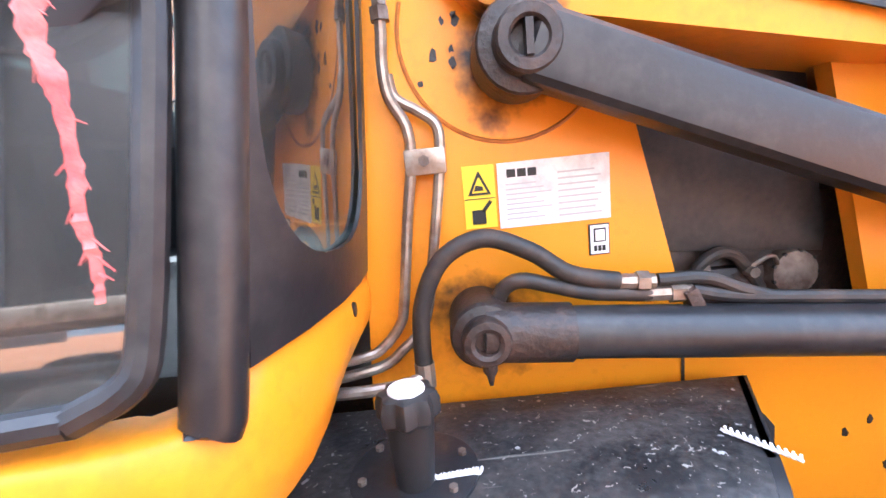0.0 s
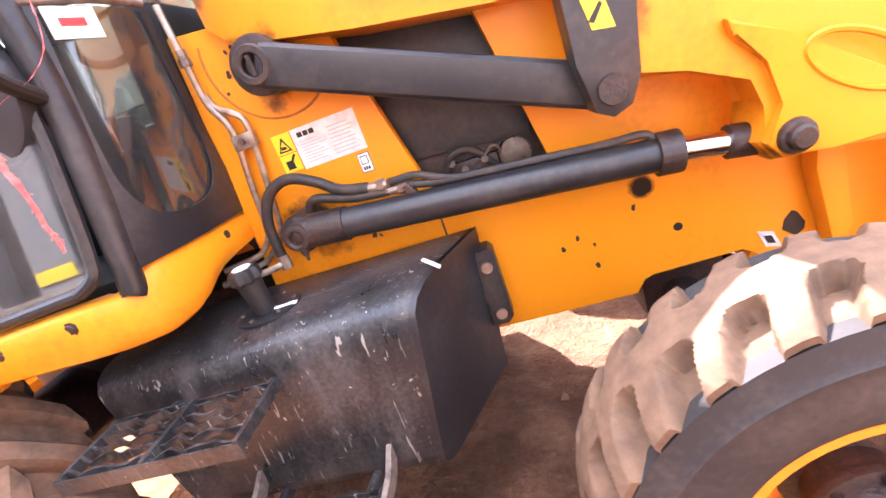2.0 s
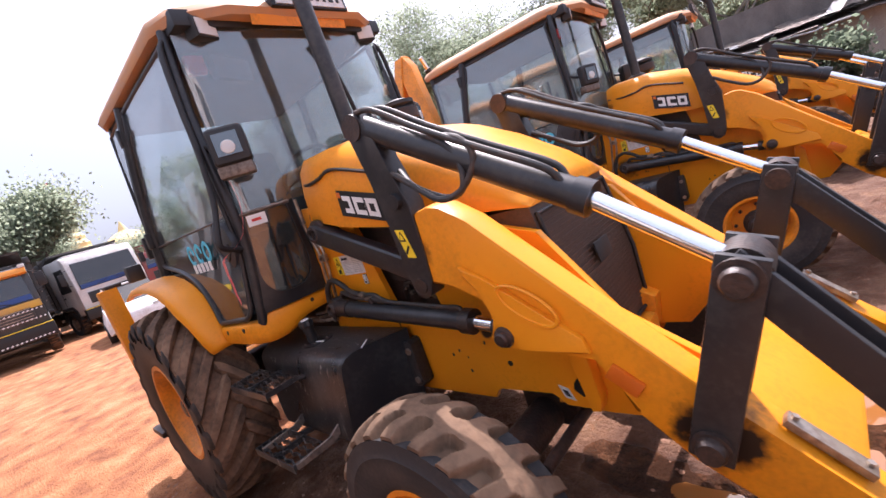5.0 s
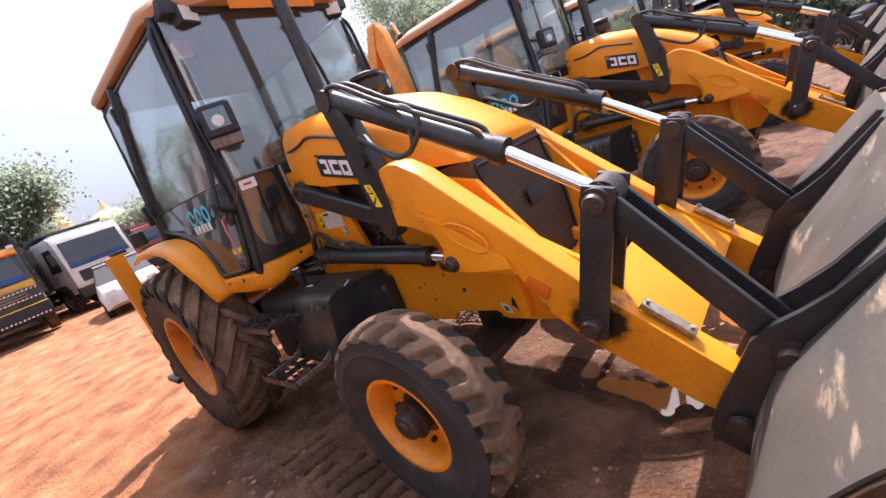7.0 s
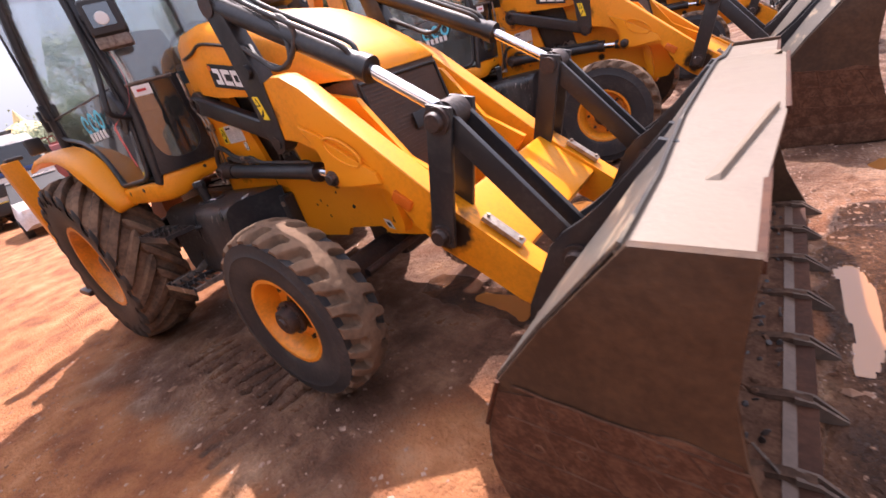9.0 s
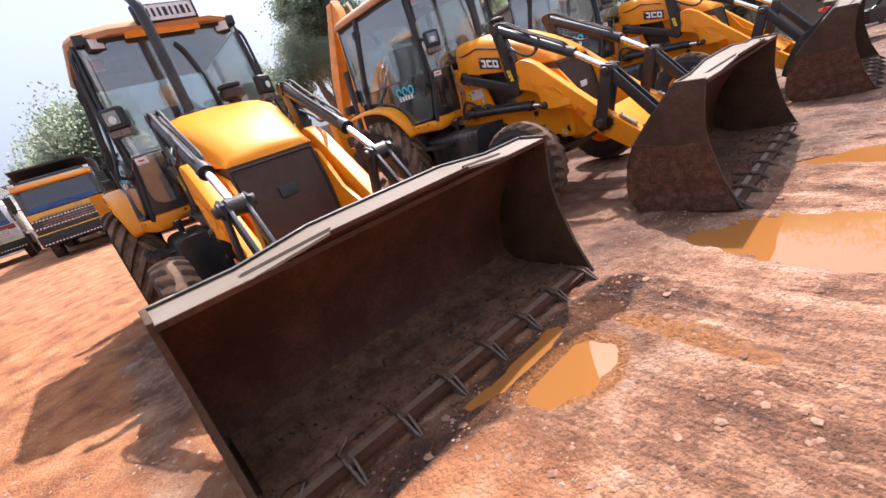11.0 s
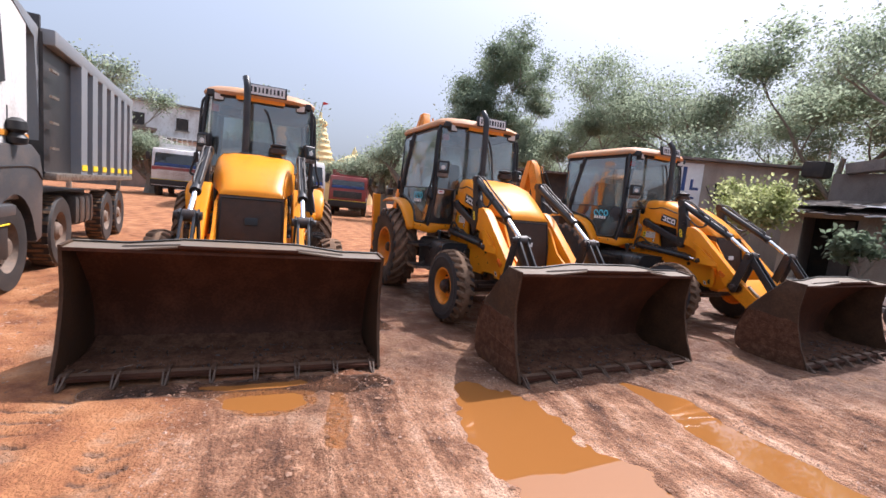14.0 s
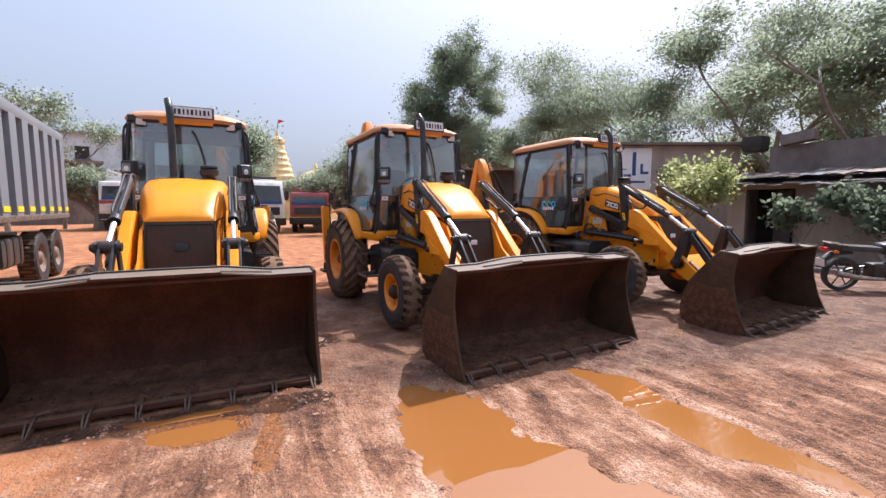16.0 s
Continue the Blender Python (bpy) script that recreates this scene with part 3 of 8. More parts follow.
def backhoe_loader(m, label, boom=(0.3, 0.3, 2.6), badge=True):
    """A yellow backhoe loader: x ahead, rear axle at the origin, z from the ground."""
    M = thing("backhoe_loader", m, label, "backhoe loader", "parked backhoe loaders")
    # frame and engine
    for s in (-1, 1):
        prof = [(0.98, 0.92), (1.03, 1.62), (1.405, 1.58), (1.535, 1.03), (1.865, 1.01), (1.752, 1.46), (2.0, 1.40), (2.42, 1.28), (2.62, 0.98), (2.84, 0.84), (2.62, 0.60), (2.505, 0.597), (2.34, 0.60),
                (2.315, 0.632), (2.29, 0.648), (2.05, 0.640), (2.025, 0.63), (2.003, 0.587), (1.617, 0.587), (1.0, 0.60)]
        panel = part("frame_panel", prism(B(), prof, s * 0.335, s * 0.365, 0.004), YELLOW, M, "yellow side frame panel with scuffs and rust spots")
        ring = [(1.255 + 0.165 * math.cos(a), 1.525 + 0.168 * math.sin(a)) for a in [math.pi * (0.90 + 0.92 * i / 14) for i in range(15)]]
        pipe(b := B(), [(x, s * 0.3655, z) for x, z in ring], 0.0035, seg=6)
        part("weld_seam", b, RUSTY_SEAM, panel, "raised weld seam")
        part("panel_joint", box(B(), (1.531, s * 0.3655, 0.80), (0.005, 0.004, 0.40)), GREASE, panel)
        part("nose_tab", prism(B(), [(2.44, 0.93), (2.50, 0.87), (2.516, 0.68), (2.503, 0.636), (2.47, 0.632), (2.435, 0.84)], s * 0.366, s * 0.425, 0.008), YELLOW, panel, "yellow tab with a rounded end")
        if s < 0:
            part("frame_hole", rod(B(), (2.134, -0.36, 0.761), (2.134, -0.3665, 0.761), 0.012), INK, panel)
            part("frame_cutout", prism(B(), [(2.388, 0.672), (2.394, 0.70), (2.413, 0.722), (2.424, 0.715), (2.444, 0.68), (2.44, 0.66), (2.42, 0.645)], -0.3668, -0.36), INK, panel)
            decal(panel, "hook_sticker", [(2.325, -0.367, 0.686), (2.365, -0.367, 0.675), (2.385, -0.367, 0.625), (2.345, -0.367, 0.635)], LABEL, "small white sticker")
            decal(panel, "sticker_mark", [(2.34, -0.3685, 0.67), (2.36, -0.3685, 0.665), (2.37, -0.3685, 0.64), (2.35, -0.3685, 0.645)], INK, "dark mark")
            decal(panel, "warning_decal", xz(1.171, 1.324, 1.223, 1.222, -0.367, 0.0), DECAL, "yellow warning sticker")
            decal(panel, "caution_triangle", [(1.178, -0.3685, 1.276), (1.216, -0.3685, 1.276), (1.198, -0.3685, 1.314), (1.196, -0.3685, 1.314)], INK, "black triangle")
            decal(panel, "caution_triangle_inner", [(1.1845, -0.370, 1.280), (1.2095, -0.370, 1.280), (1.198, -0.370, 1.304), (1.196, -0.370, 1.304)], DECAL, "yellow triangle")
            decal(panel, "caution_mark", xz(1.183, 1.252, 1.205, 1.229, -0.3685, 0.0), INK, "black pictogram")
            decal(panel, "caution_mark", [(1.198, -0.3685, 1.250), (1.203, -0.3685, 1.246), (1.217, -0.3685, 1.264), (1.212, -0.3685, 1.267)], INK, "black pictogram")
            decal(panel, "caution_mark", [(1.188, -0.3715, 1.283), (1.204, -0.3715, 1.283), (1.202, -0.3715, 1.290), (1.191, -0.3715, 1.292)], INK, "black pictogram")
            decal(panel, "caution_divider", xz(1.172, 1.271, 1.222, 1.2695, -0.3685, 0.0), INK, "black line")
            decal(panel, "data_label", xz(1.2275, 1.324, 1.410, 1.218, -0.367, -0.01), LABEL, "large faded white label")
            for i in range(3):
                decal(panel, "label_block", xz(1.243 + 0.017 * i, 1.313, 1.257 + 0.017 * i, 1.300, -0.3685, -0.01), INK, "small printed block")
            for i in range(8):
                decal(panel, "label_line", xz(1.240, 1.290 - 0.008 * i, 1.29 + 0.012 * (i % 3), 1.2875 - 0.008 * i, -0.3684, -0.01), LABEL_INK, "faint grey line of print")
                decal(panel, "label_line", xz(1.325, 1.303 - 0.010 * i, 1.385 + 0.005 * (i * 2 % 3), 1.300 - 0.010 * i, -0.3684, -0.01), LABEL_INK, "faint grey line of print")
            decal(panel, "port_sticker", xz(1.373, 1.211, 1.407, 1.159, -0.367, -0.01), INK, "small framed sticker")
            decal(panel, "port_sticker_face", xz(1.375, 1.209, 1.405, 1.161, -0.3684, -0.01), WHITE, "white sticker face")
            decal(panel, "port_sticker_mark", xz(1.380, 1.204, 1.400, 1.181, -0.3698, -0.01), INK, "black outline")
            decal(panel, "port_sticker_mark_inner", xz(1.3825, 1.2015, 1.3975, 1.1835, -0.3711, -0.01), WHITE, "white inside")
            for i in range(3):
                decal(panel, "port_sticker_bar", xz(1.380 + i * 0.007, 1.175, 1.385 + i * 0.007, 1.166, -0.3698, -0.01), INK, "dark bar of print")
            spots = random.Random(4)
            for i in range(16):
                x, z = spots.choice([(1.12, 1.46), (1.2, 1.5), (1.3, 0.98), (2.06, 0.86), (1.9, 0.74), (2.3, 0.8)])
                x, z, r = x + spots.gauss(0, 0.04), z + spots.gauss(0, 0.035), spots.uniform(0.003, 0.008)
                part("rust_chip", prism(B(), [(x + r * spots.uniform(0.5, 1.3) * math.cos(a), z + r * spots.uniform(0.6, 1.8) * math.sin(a)) for a in [k * math.pi / 4 for k in range(8)]], -0.3664, -0.36), GREASE, panel)
    box(b := B(), (1.75, 0, 0.98), (0.9, 0.56, 0.5), bev=0.05)
    engine = part("engine", b, GREASE, M, "dirty dark engine block")
    for s in (-1, 1):
        alt = part("alternator", lathe(B(), [(0.012, 0.035 * s), (0.03, 0.035 * s), (0.042, 0.03 * s), (0.046, 0.015 * s), (0.046, -0.05 * s), (0.03, -0.06 * s)], (1.775, s * 0.275, 1.075), "y", 24), ALLOY, engine, "dusty ribbed alternator")
        for i in range(9):
            a = 2 * math.pi * i / 9
            part("alternator_vent", box(B(), (1.775 + 0.037 * math.cos(a), s * 0.303, 1.075 + 0.037 * math.sin(a)), (0.006, 0.006, 0.014), (0, 90 - math.degrees(a), 0)), INK, engine)
        part("engine_cover", box(B(), (1.655, s * 0.265, 1.06), (0.15, 0.06, 0.07), bev=0.015), GREASE, engine, "oily dark casting")
        for x, z in ((1.631, 1.073), (1.691, 1.086), (1.60, 1.10)):
            part("engine_bolt", lathe(B(), [(0.004, 0.022 * s), (0.010, 0.022 * s), (0.011, 0.0)], (x, s * 0.295, z), "y", 8), ALLOY, engine, "pale bolt head")
        part("engine_hose", pipe(B(), [(1.56, s * 0.29, 1.03), (1.60, s * 0.31, 1.115), (1.66, s * 0.30, 1.12), (1.72, s * 0.29, 1.05)], 0.011), HOSE, engine)
        part("engine_wire", pipe(B(), [(1.69, s * 0.30, 1.09), (1.72, s * 0.315, 1.115), (1.745, s * 0.30, 1.09)], 0.004), STEEL, engine)
        part("heat_shield", prism(B(), [(1.40, 1.148), (1.83, 1.112), (1.83, 1.15), (1.76, 1.56), (1.40, 1.60)], s * 0.285, s * 0.297, 0.004), SHIELD, engine, "dusty black heat shield plate")
    rod(b := B(), (2.155, -0.72, 0.462), (2.155, 0.72, 0.462), 0.075)
    box(b, (2.17, 0, 0.52), (0.26, 0.5, 0.24), bev=0.04)
    rod(b, (2.17, -0.75, 0.40), (2.17, -0.75, 0.62), 0.07)
    rod(b, (2.17, 0.75, 0.40), (2.17, 0.75, 0.62), 0.07)
    rod(b, (2.34, -0.6, 0.5), (2.34, 0.6, 0.5), 0.022)
    part("front_axle", b, GREASE, M, "greasy dark front axle")
    rod(b := B(), (-0.045, -0.75, 0.657), (-0.045, 0.75, 0.657), 0.14)
    box(b, (0, 0, 0.71), (0.5, 0.5, 0.5), bev=0.08)
    box(b, (0.6, 0, 0.72), (1.2, 0.44, 0.4), bev=0.03)
    part("rear_axle", b, GREASE, M, "dark rear axle and gearbox")
    for s in (-1, 1):
        wheel(M, "front_wheel", (2.155, s * 0.895, 0.462), s, 0.457, 0.235, 0.218, 24, -0.13, YELLOW_HOT, -0.05, 0.046, 0.072, grooved=True)
        wheel(M, "rear_wheel", (-0.045, s * 0.905, 0.657), s, 0.66, 0.39, 0.315, 21, -0.34, YELLOW_HOT, -0.05, 0.042, 0.104, 0.27, TYRE_BROWN, 0.04)
    # bonnet, grille, exhaust
    secs = []
    for x, hw, zb, ze, zc in ((1.15, 0.385, 1.60, 1.775, 1.86), (1.22, 0.43, 1.54, 1.785, 1.875), (1.50, 0.468, 1.475, 1.775, 1.865), (1.80, 0.455, 1.425, 1.69, 1.785), (2.05, 0.40, 1.405, 1.575, 1.665),
                              (2.30, 0.345, 1.375, 1.43, 1.51), (2.375, 0.335, 1.365, 1.385, 1.44), (2.40, 0.325, 1.36, 1.37, 1.40)):
        secs.append([(x, -hw, zb), (x, -hw * 1.0, (zb + ze) / 2), (x, -hw * 0.945, ze), (x, -hw * 0.84, ze + (zc - ze) * 0.66), (x, -hw * 0.55, zc - 0.010), (x, 0, zc),
                     (x, hw * 0.55, zc - 0.010), (x, hw * 0.84, ze + (zc - ze) * 0.66), (x, hw * 0.945, ze), (x, hw, (zb + ze) / 2), (x, hw, zb)])
    bonnet = part("bonnet", loft(B(), secs), YELLOW, M, "rounded yellow bonnet", sharp=50)
    for s in (-1, 1):
        pipe(b := B(), [(1.16, s * 0.380, 1.735), (1.3, s * 0.435, 1.715), (1.42, s * 0.449, 1.72), (1.55, s * 0.452, 1.735), (1.8, s * 0.440, 1.66)], 0.008, seg=6)
        part("bonnet_seal", b, HOSE, bonnet)
        y = s * 0.474
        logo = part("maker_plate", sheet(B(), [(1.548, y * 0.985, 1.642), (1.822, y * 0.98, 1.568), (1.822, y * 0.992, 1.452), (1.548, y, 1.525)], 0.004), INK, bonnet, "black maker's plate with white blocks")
        for i, wd in enumerate((0.055, 0.068, 0.068)):
            x0 = (1.588, 1.658, 1.738)[i]
            z0 = 1.642 - (x0 - 1.548) * 0.27 - 0.020
            yy = y + s * 0.0035
            part("white_block", sheet(B(), [(x0, yy, z0), (x0 + wd, yy, z0 - wd * 0.27), (x0 + wd, yy, z0 - wd * 0.27 - 0.078), (x0, yy, z0 - 0.078)], 0.002), WHITE, logo, "white block of the maker's mark")
            yy = y + s * 0.005
            a, c = ((0.0, 0.62), (0.35, 1.0), (0.3, 0.72))[i]
            part("block_gap", sheet(B(), [(x0 + wd * a, yy, z0 - wd * a * 0.27 - 0.022), (x0 + wd * c, yy, z0 - wd * c * 0.27 - 0.022), (x0 + wd * c, yy, z0 - wd * c * 0.27 - 0.056), (x0 + wd * a, yy, z0 - wd * a * 0.27 - 0.056)], 0.002), INK, logo)
        part("orange_square", sheet(B(), [(1.556, y + s * 0.0035, 1.632), (1.58, y + s * 0.0035, 1.626), (1.58, y + s * 0.0035, 1.602), (1.556, y + s * 0.0035, 1.608)], 0.002), ORANGE, logo)
    secs = [[(1.95, -0.345, 0.68), (2.46, -0.335, 0.68), (2.46, 0.335, 0.68), (1.95, 0.345, 0.68)], [(1.95, -0.345, 1.0), (2.455, -0.335, 1.0), (2.455, 0.335, 1.0), (1.95, 0.345, 1.0)],
            [(1.95, -0.345, 1.36), (2.39, -0.325, 1.365), (2.39, 0.325, 1.365), (1.95, 0.345, 1.36)]]
    cowl = part("radiator_cowl", loft(B(), secs), GRILLE, M, "dusty black radiator cowl")
    for i in range(30):
        z = 0.76 + 0.0195 * i
        x = 2.462 - max(z - 1.0, 0) * 0.18
        part("grille_slat", box(B(), (x + 0.0005, 0, z), (0.003, 0.58, 0.006)), GRILLE, cowl)
    part("grille_frame", pipe(B(), [(2.47, -0.31, 0.72), (2.465, -0.31, 1.0), (2.405, -0.305, 1.33), (2.405, 0.305, 1.33), (2.465, 0.31, 1.0), (2.47, 0.31, 0.72), (2.47, -0.31, 0.72)], 0.009, k=1), PLASTIC, cowl)
    if badge:
        part("grille_badge", box(B(), (2.468, 0.0, 1.06), (0.012, 0.13, 0.06), (0, -4, 0), 0.004), LABEL, cowl, "small pale badge")
    else:
        part("badge_seat", box(B(), (2.466, 0.0, 1.09), (0.008, 0.13, 0.08), (0, -8, 0), 0.003), PLASTIC, cowl, "empty black badge seat")
    for s in (-1, 1):
        part("cowl_corner", prism(B(), [(2.30, 0.60), (2.50, 0.62), (2.52, 0.76), (2.44, 0.80), (2.34, 0.72)], s * 0.26, s * 0.36, 0.01), YELLOW_HOT, M, "yellow nose bracket")
    part("front_weight", box(B(), (2.44, 0, 0.62), (0.16, 0.52, 0.16), bev=0.03), YELLOW_HOT, M, "yellow nose casting")
    ex = part("exhaust", pipe(B(), [(1.40, -0.15, 1.82), (1.385, -0.15, 2.3), (1.37, -0.155, 2.66), (1.345, -0.165, 2.76), (1.29, -0.18, 2.83)], 0.042, seg=16), BLACK, M, "black upright exhaust pipe")
    part("exhaust_collar", lathe(B(), [(0.05, 0), (0.085, 0), (0.075, 0.04), (0.05, 0.05)], (1.40, -0.15, 1.835), "z", 20), BLACK, ex)
    pc = part("air_precleaner", lathe(B(), [(0.05, 0), (0.055, 0.05), (0.10, 0.07), (0.105, 0.14), (0.085, 0.15), (0.10, 0.165), (0.10, 0.185), (0.03, 0.205), (0.005, 0.206)], (1.39, 0.24, 1.84), "z", 24), BLACK, M, "black mushroom air cleaner")
    part("precleaner_bowl", lathe(B(), [(0.09, 0.075), (0.109, 0.08), (0.109, 0.135), (0.09, 0.14)], (1.39, 0.24, 1.84), "z", 24), GREASE, pc, "brown dust bowl")
    # loader arms
    for s in (-1, 1):
        def Y(v):
            return s * v
        prof = [(1.96, 1.20), (1.97, 1.42), (2.06, 1.462), (2.12, 1.472), (2.18, 1.46), (2.28, 1.395), (2.86, 0.845), (3.28, 0.505), (3.36, 0.45), (3.34, 0.375), (3.24, 0.335), (3.13, 0.40), (2.81, 0.61),
                (2.68, 0.74), (2.61, 0.925), (2.38, 0.93), (2.28, 0.935), (2.245, 0.985), (2.285, 1.055), (2.26, 1.13), (2.14, 1.19)]
        arm = part("loader_arm", prism(B(), prof, Y(0.425), Y(0.54), 0.018), YELLOW, M, "yellow box-section loader arm")
        wing = [(2.20, 1.245), (2.30, 1.19), (2.585, 0.985), (2.60, 0.935), (2.38, 0.938), (2.285, 0.945), (2.255, 0.985), (2.295, 1.055), (2.27, 1.15), (2.21, 1.21)]
        part("arm_gusset", prism(B(), wing, Y(0.54), Y(0.562), 0.006), YELLOW, arm, "raised yellow gusset")
        oval = [(2.43 + 0.11 * math.cos(a) * 0.83 + 0.03 * math.sin(a), 1.095 - 0.11 * math.cos(a) * 0.56 + 0.035 * math.sin(a)) for a in [2 * math.pi * k / 20 for k in range(21)]]
        part("gusset_ring", pipe(B(), [(x, Y(0.561), z) for x, z in oval], 0.007, seg=6, k=2), YELLOW, arm)
        lathe(b := B(), [(0.004, Y(0.030)), (0.020, Y(0.030)), (0.026, Y(0.025)), (0.028, Y(0.012)), (0.035, Y(0.010)), (0.038, Y(0.0)), (0.038, Y(-0.03))], (2.31, Y(0.562), 0.985), seg=24)
        part("lift_pin", b, GREASE, arm, "greasy round lift pin boss")
        part("side_reflector", box(B(), (2.675, Y(0.547), 0.85), (0.10, 0.016, 0.052), (0, 38, 0), 0.004), ORANGE, arm, "orange reflector")
        part("arm_stop_plate", box(B(), (3.09, Y(0.48), 0.683), (0.19, 0.045, 0.022), (0, 39.5, 0), 0.003), STEEL, arm, "pale bolted stop plate")
        for k in (-1, 1):
            part("stop_plate_bolt", rod(B(), (3.09 + k * 0.06, Y(0.48), 0.683 - k * 0.05), (3.10 + k * 0.06, Y(0.48), 0.703 - k * 0.05), 0.009, seg=6), STEEL, arm)
        tower = [(1.85, 1.83), (1.875, 1.87), (1.94, 1.865), (1.985, 1.78), (2.01, 1.65), (2.06, 1.50), (2.055, 1.33), (2.045, 1.20), (2.02, 1.145), (1.98, 1.13), (1.945, 1.15), (1.925, 1.25), (1.92, 1.40), (1.895, 1.62)]
        tw = part("loader_tower", prism(B(), tower, Y(0.47), Y(0.549), 0.006), BLACK, M, "black loader tower plate")
        part("arm_pivot_pin", lathe(B(), [(0.005, 0), (0.030, 0), (0.034, Y(-0.02)), (0.042, Y(-0.025)), (0.042, Y(-0.06))], (1.985, Y(0.556), 1.186), seg=20), GREASE, tw, "greasy pin")
        part("tower_pin", lathe(B(), [(0.005, 0), (0.03, 0), (0.034, Y(-0.03)), (0.034, Y(-0.06))], (2.0, Y(0.568), 1.52), seg=16), BLACK, tw)
        if s < 0:
            d = [(1.942, -0.5505, 1.418), (1.985, -0.5505, 1.412), (2.010, -0.5505, 1.298), (1.967, -0.5505, 1.305)]
            part("tower_decal", sheet(B(), d, 0.002), DECAL, tw, "yellow warning sticker")
            part("tower_decal_triangle", sheet(B(), [(1.953, -0.552, 1.372), (1.987, -0.552, 1.366), (1.969, -0.552, 1.408), (1.966, -0.552, 1.408)], 0.002), INK, tw, "black triangle")
            part("tower_decal_inner", sheet(B(), [(1.960, -0.5535, 1.377), (1.979, -0.5535, 1.374), (1.969, -0.5535, 1.398), (1.967, -0.5535, 1.398)], 0.002), DECAL, tw)
            part("tower_decal_mark", sheet(B(), [(1.962, -0.552, 1.322), (1.988, -0.552, 1.352), (1.993, -0.552, 1.345), (1.972, -0.552, 1.316)], 0.002), INK, tw, "black pictogram")
        # levelling link
        a, e = Vector((1.265, Y(0.432), 1.478)), Vector((1.99, Y(0.475), 1.186))
        mid, d = (a + e) / 2, e - a
        ang = math.degrees(math.atan2(-d.z, d.x))
        lk = part("levelling_link", box(B(), mid, (d.length, 0.07, 0.100), (0, ang, 0), 0.022, 3), BLACK, M, "thick black levelling link")
        part("link_boss", lathe(B(), [(0.022, Y(0.040)), (0.024, Y(0.056)), (0.028, Y(0.060)), (0.041, Y(0.060)), (0.045, Y(0.055)), (0.046, Y(0.032)), (0.064, Y(0.030)), (0.067, Y(0.026)), (0.068, Y(-0.05)), (0.05, Y(-0.1))], a, seg=28), GREASE, lk, "round dark pin boss")
        part("link_pin", lathe(B(), [(0.003, Y(0.034)), (0.024, Y(0.034)), (0.024, Y(0.0))], a, seg=20), INK, lk, "dark bore of the pin")
        part("bore_key", box(B(), a + Vector((0, Y(0.045), 0)), (0.010, 0.03, 0.044)), GREASE, lk)
        # lift cylinder
        a, e, f = Vector((1.18, Y(0.452), 1.074)), Vector((2.12, Y(0.475), 1.0)), Vector((2.30, Y(0.48), 0.975))
        cyl = part("lift_cylinder", rod(B(), a, e, 0.040, seg=24), BLACK, M, "black lift cylinder with dusty barrel")
        part("cylinder_gland", rod(B(), e, e - (e - a).normalized() * 0.05, 0.050, seg=24), GREASE, cyl)
        part("cylinder_base", rod(B(), a, a + (e - a).normalized() * 0.13, 0.045, seg=24), GREASE, cyl)
        part("cylinder_rod", rod(B(), e, f, 0.028, seg=20), CHROME, cyl, "bright chrome rod")
        rod(b := B(), e + (f - e) * 0.55, f + (f - e) * 0.1, 0.038, seg=20)
        part("rod_eye", b, GREASE, cyl)
        lathe(b := B(), [(0.02, Y(-0.09)), (0.050, Y(-0.09)), (0.052, Y(0.012)), (0.048, Y(0.018)), (0.036, Y(0.022)), (0.036, Y(0.044)), (0.033, Y(0.049)), (0.024, Y(0.051)), (0.018, Y(0.048)), (0.016, Y(0.034)), (0.003, Y(0.034))], a, seg=28)
        part("cylinder_pin", b, GREASE, cyl, "greasy pin with a slot")
        part("pin_slot", box(B(), (a.x, a.y + Y(0.036), a.z), (0.008, 0.008, 0.026)), INK, cyl)
        part("grease_nipple", lathe(B(), [(0.011, 0.0), (0.011, -0.012), (0.006, -0.020), (0.003, -0.034), (0.001, -0.034)], (a.x + 0.002, a.y + Y(0.035), a.z - 0.034), "z", 10), GREASE, cyl, "greasy nipple under the pin")
        part("cylinder_pipe", pipe(B(), [(1.50, Y(0.445), 1.108), (1.56, Y(0.45), 1.095), (1.7, Y(0.455), 1.082), (1.95, Y(0.465), 1.062), (2.05, Y(0.47), 1.058), (2.075, Y(0.473), 1.035)], 0.010), HOSE, cyl)
        part("cylinder_pipe", pipe(B(), [(1.45, Y(0.44), 1.128), (1.52, Y(0.445), 1.126), (1.57, Y(0.45), 1.105), (1.62, Y(0.45), 1.088)], 0.010), HOSE, cyl)
        for p0, p1 in (((1.385, Y(0.435), 1.130), (1.445, Y(0.44), 1.126)), ((1.43, Y(0.435), 1.106), (1.50, Y(0.445), 1.106))):
            part("pipe_fitting", rod(B(), p0, p1, 0.0125, seg=8), STEEL, cyl, "pale steel hose fitting")
            p0, p1 = Vector(p0), Vector(p1)
            part("fitting_nut", rod(B(), p0 + (p1 - p0) * 0.55, p0 + (p1 - p0) * 0.85, 0.0165, seg=6), STEEL, cyl)
        part("pipe_bracket", box(B(), (1.50, Y(0.45), 1.09), (0.02, 0.03, 0.05), (0, -25, 0), 0.003), GREASE, cyl)
        # hoses and steel pipes beside the frame panel
        hose = [(1.083, Y(0.43), 1.0), (1.083, Y(0.43), 1.06), (1.091, Y(0.43), 1.124), (1.127, Y(0.43), 1.189), (1.192, Y(0.43), 1.215), (1.262, Y(0.432), 1.188), (1.319, Y(0.434), 1.148), (1.392, Y(0.435), 1.130)]
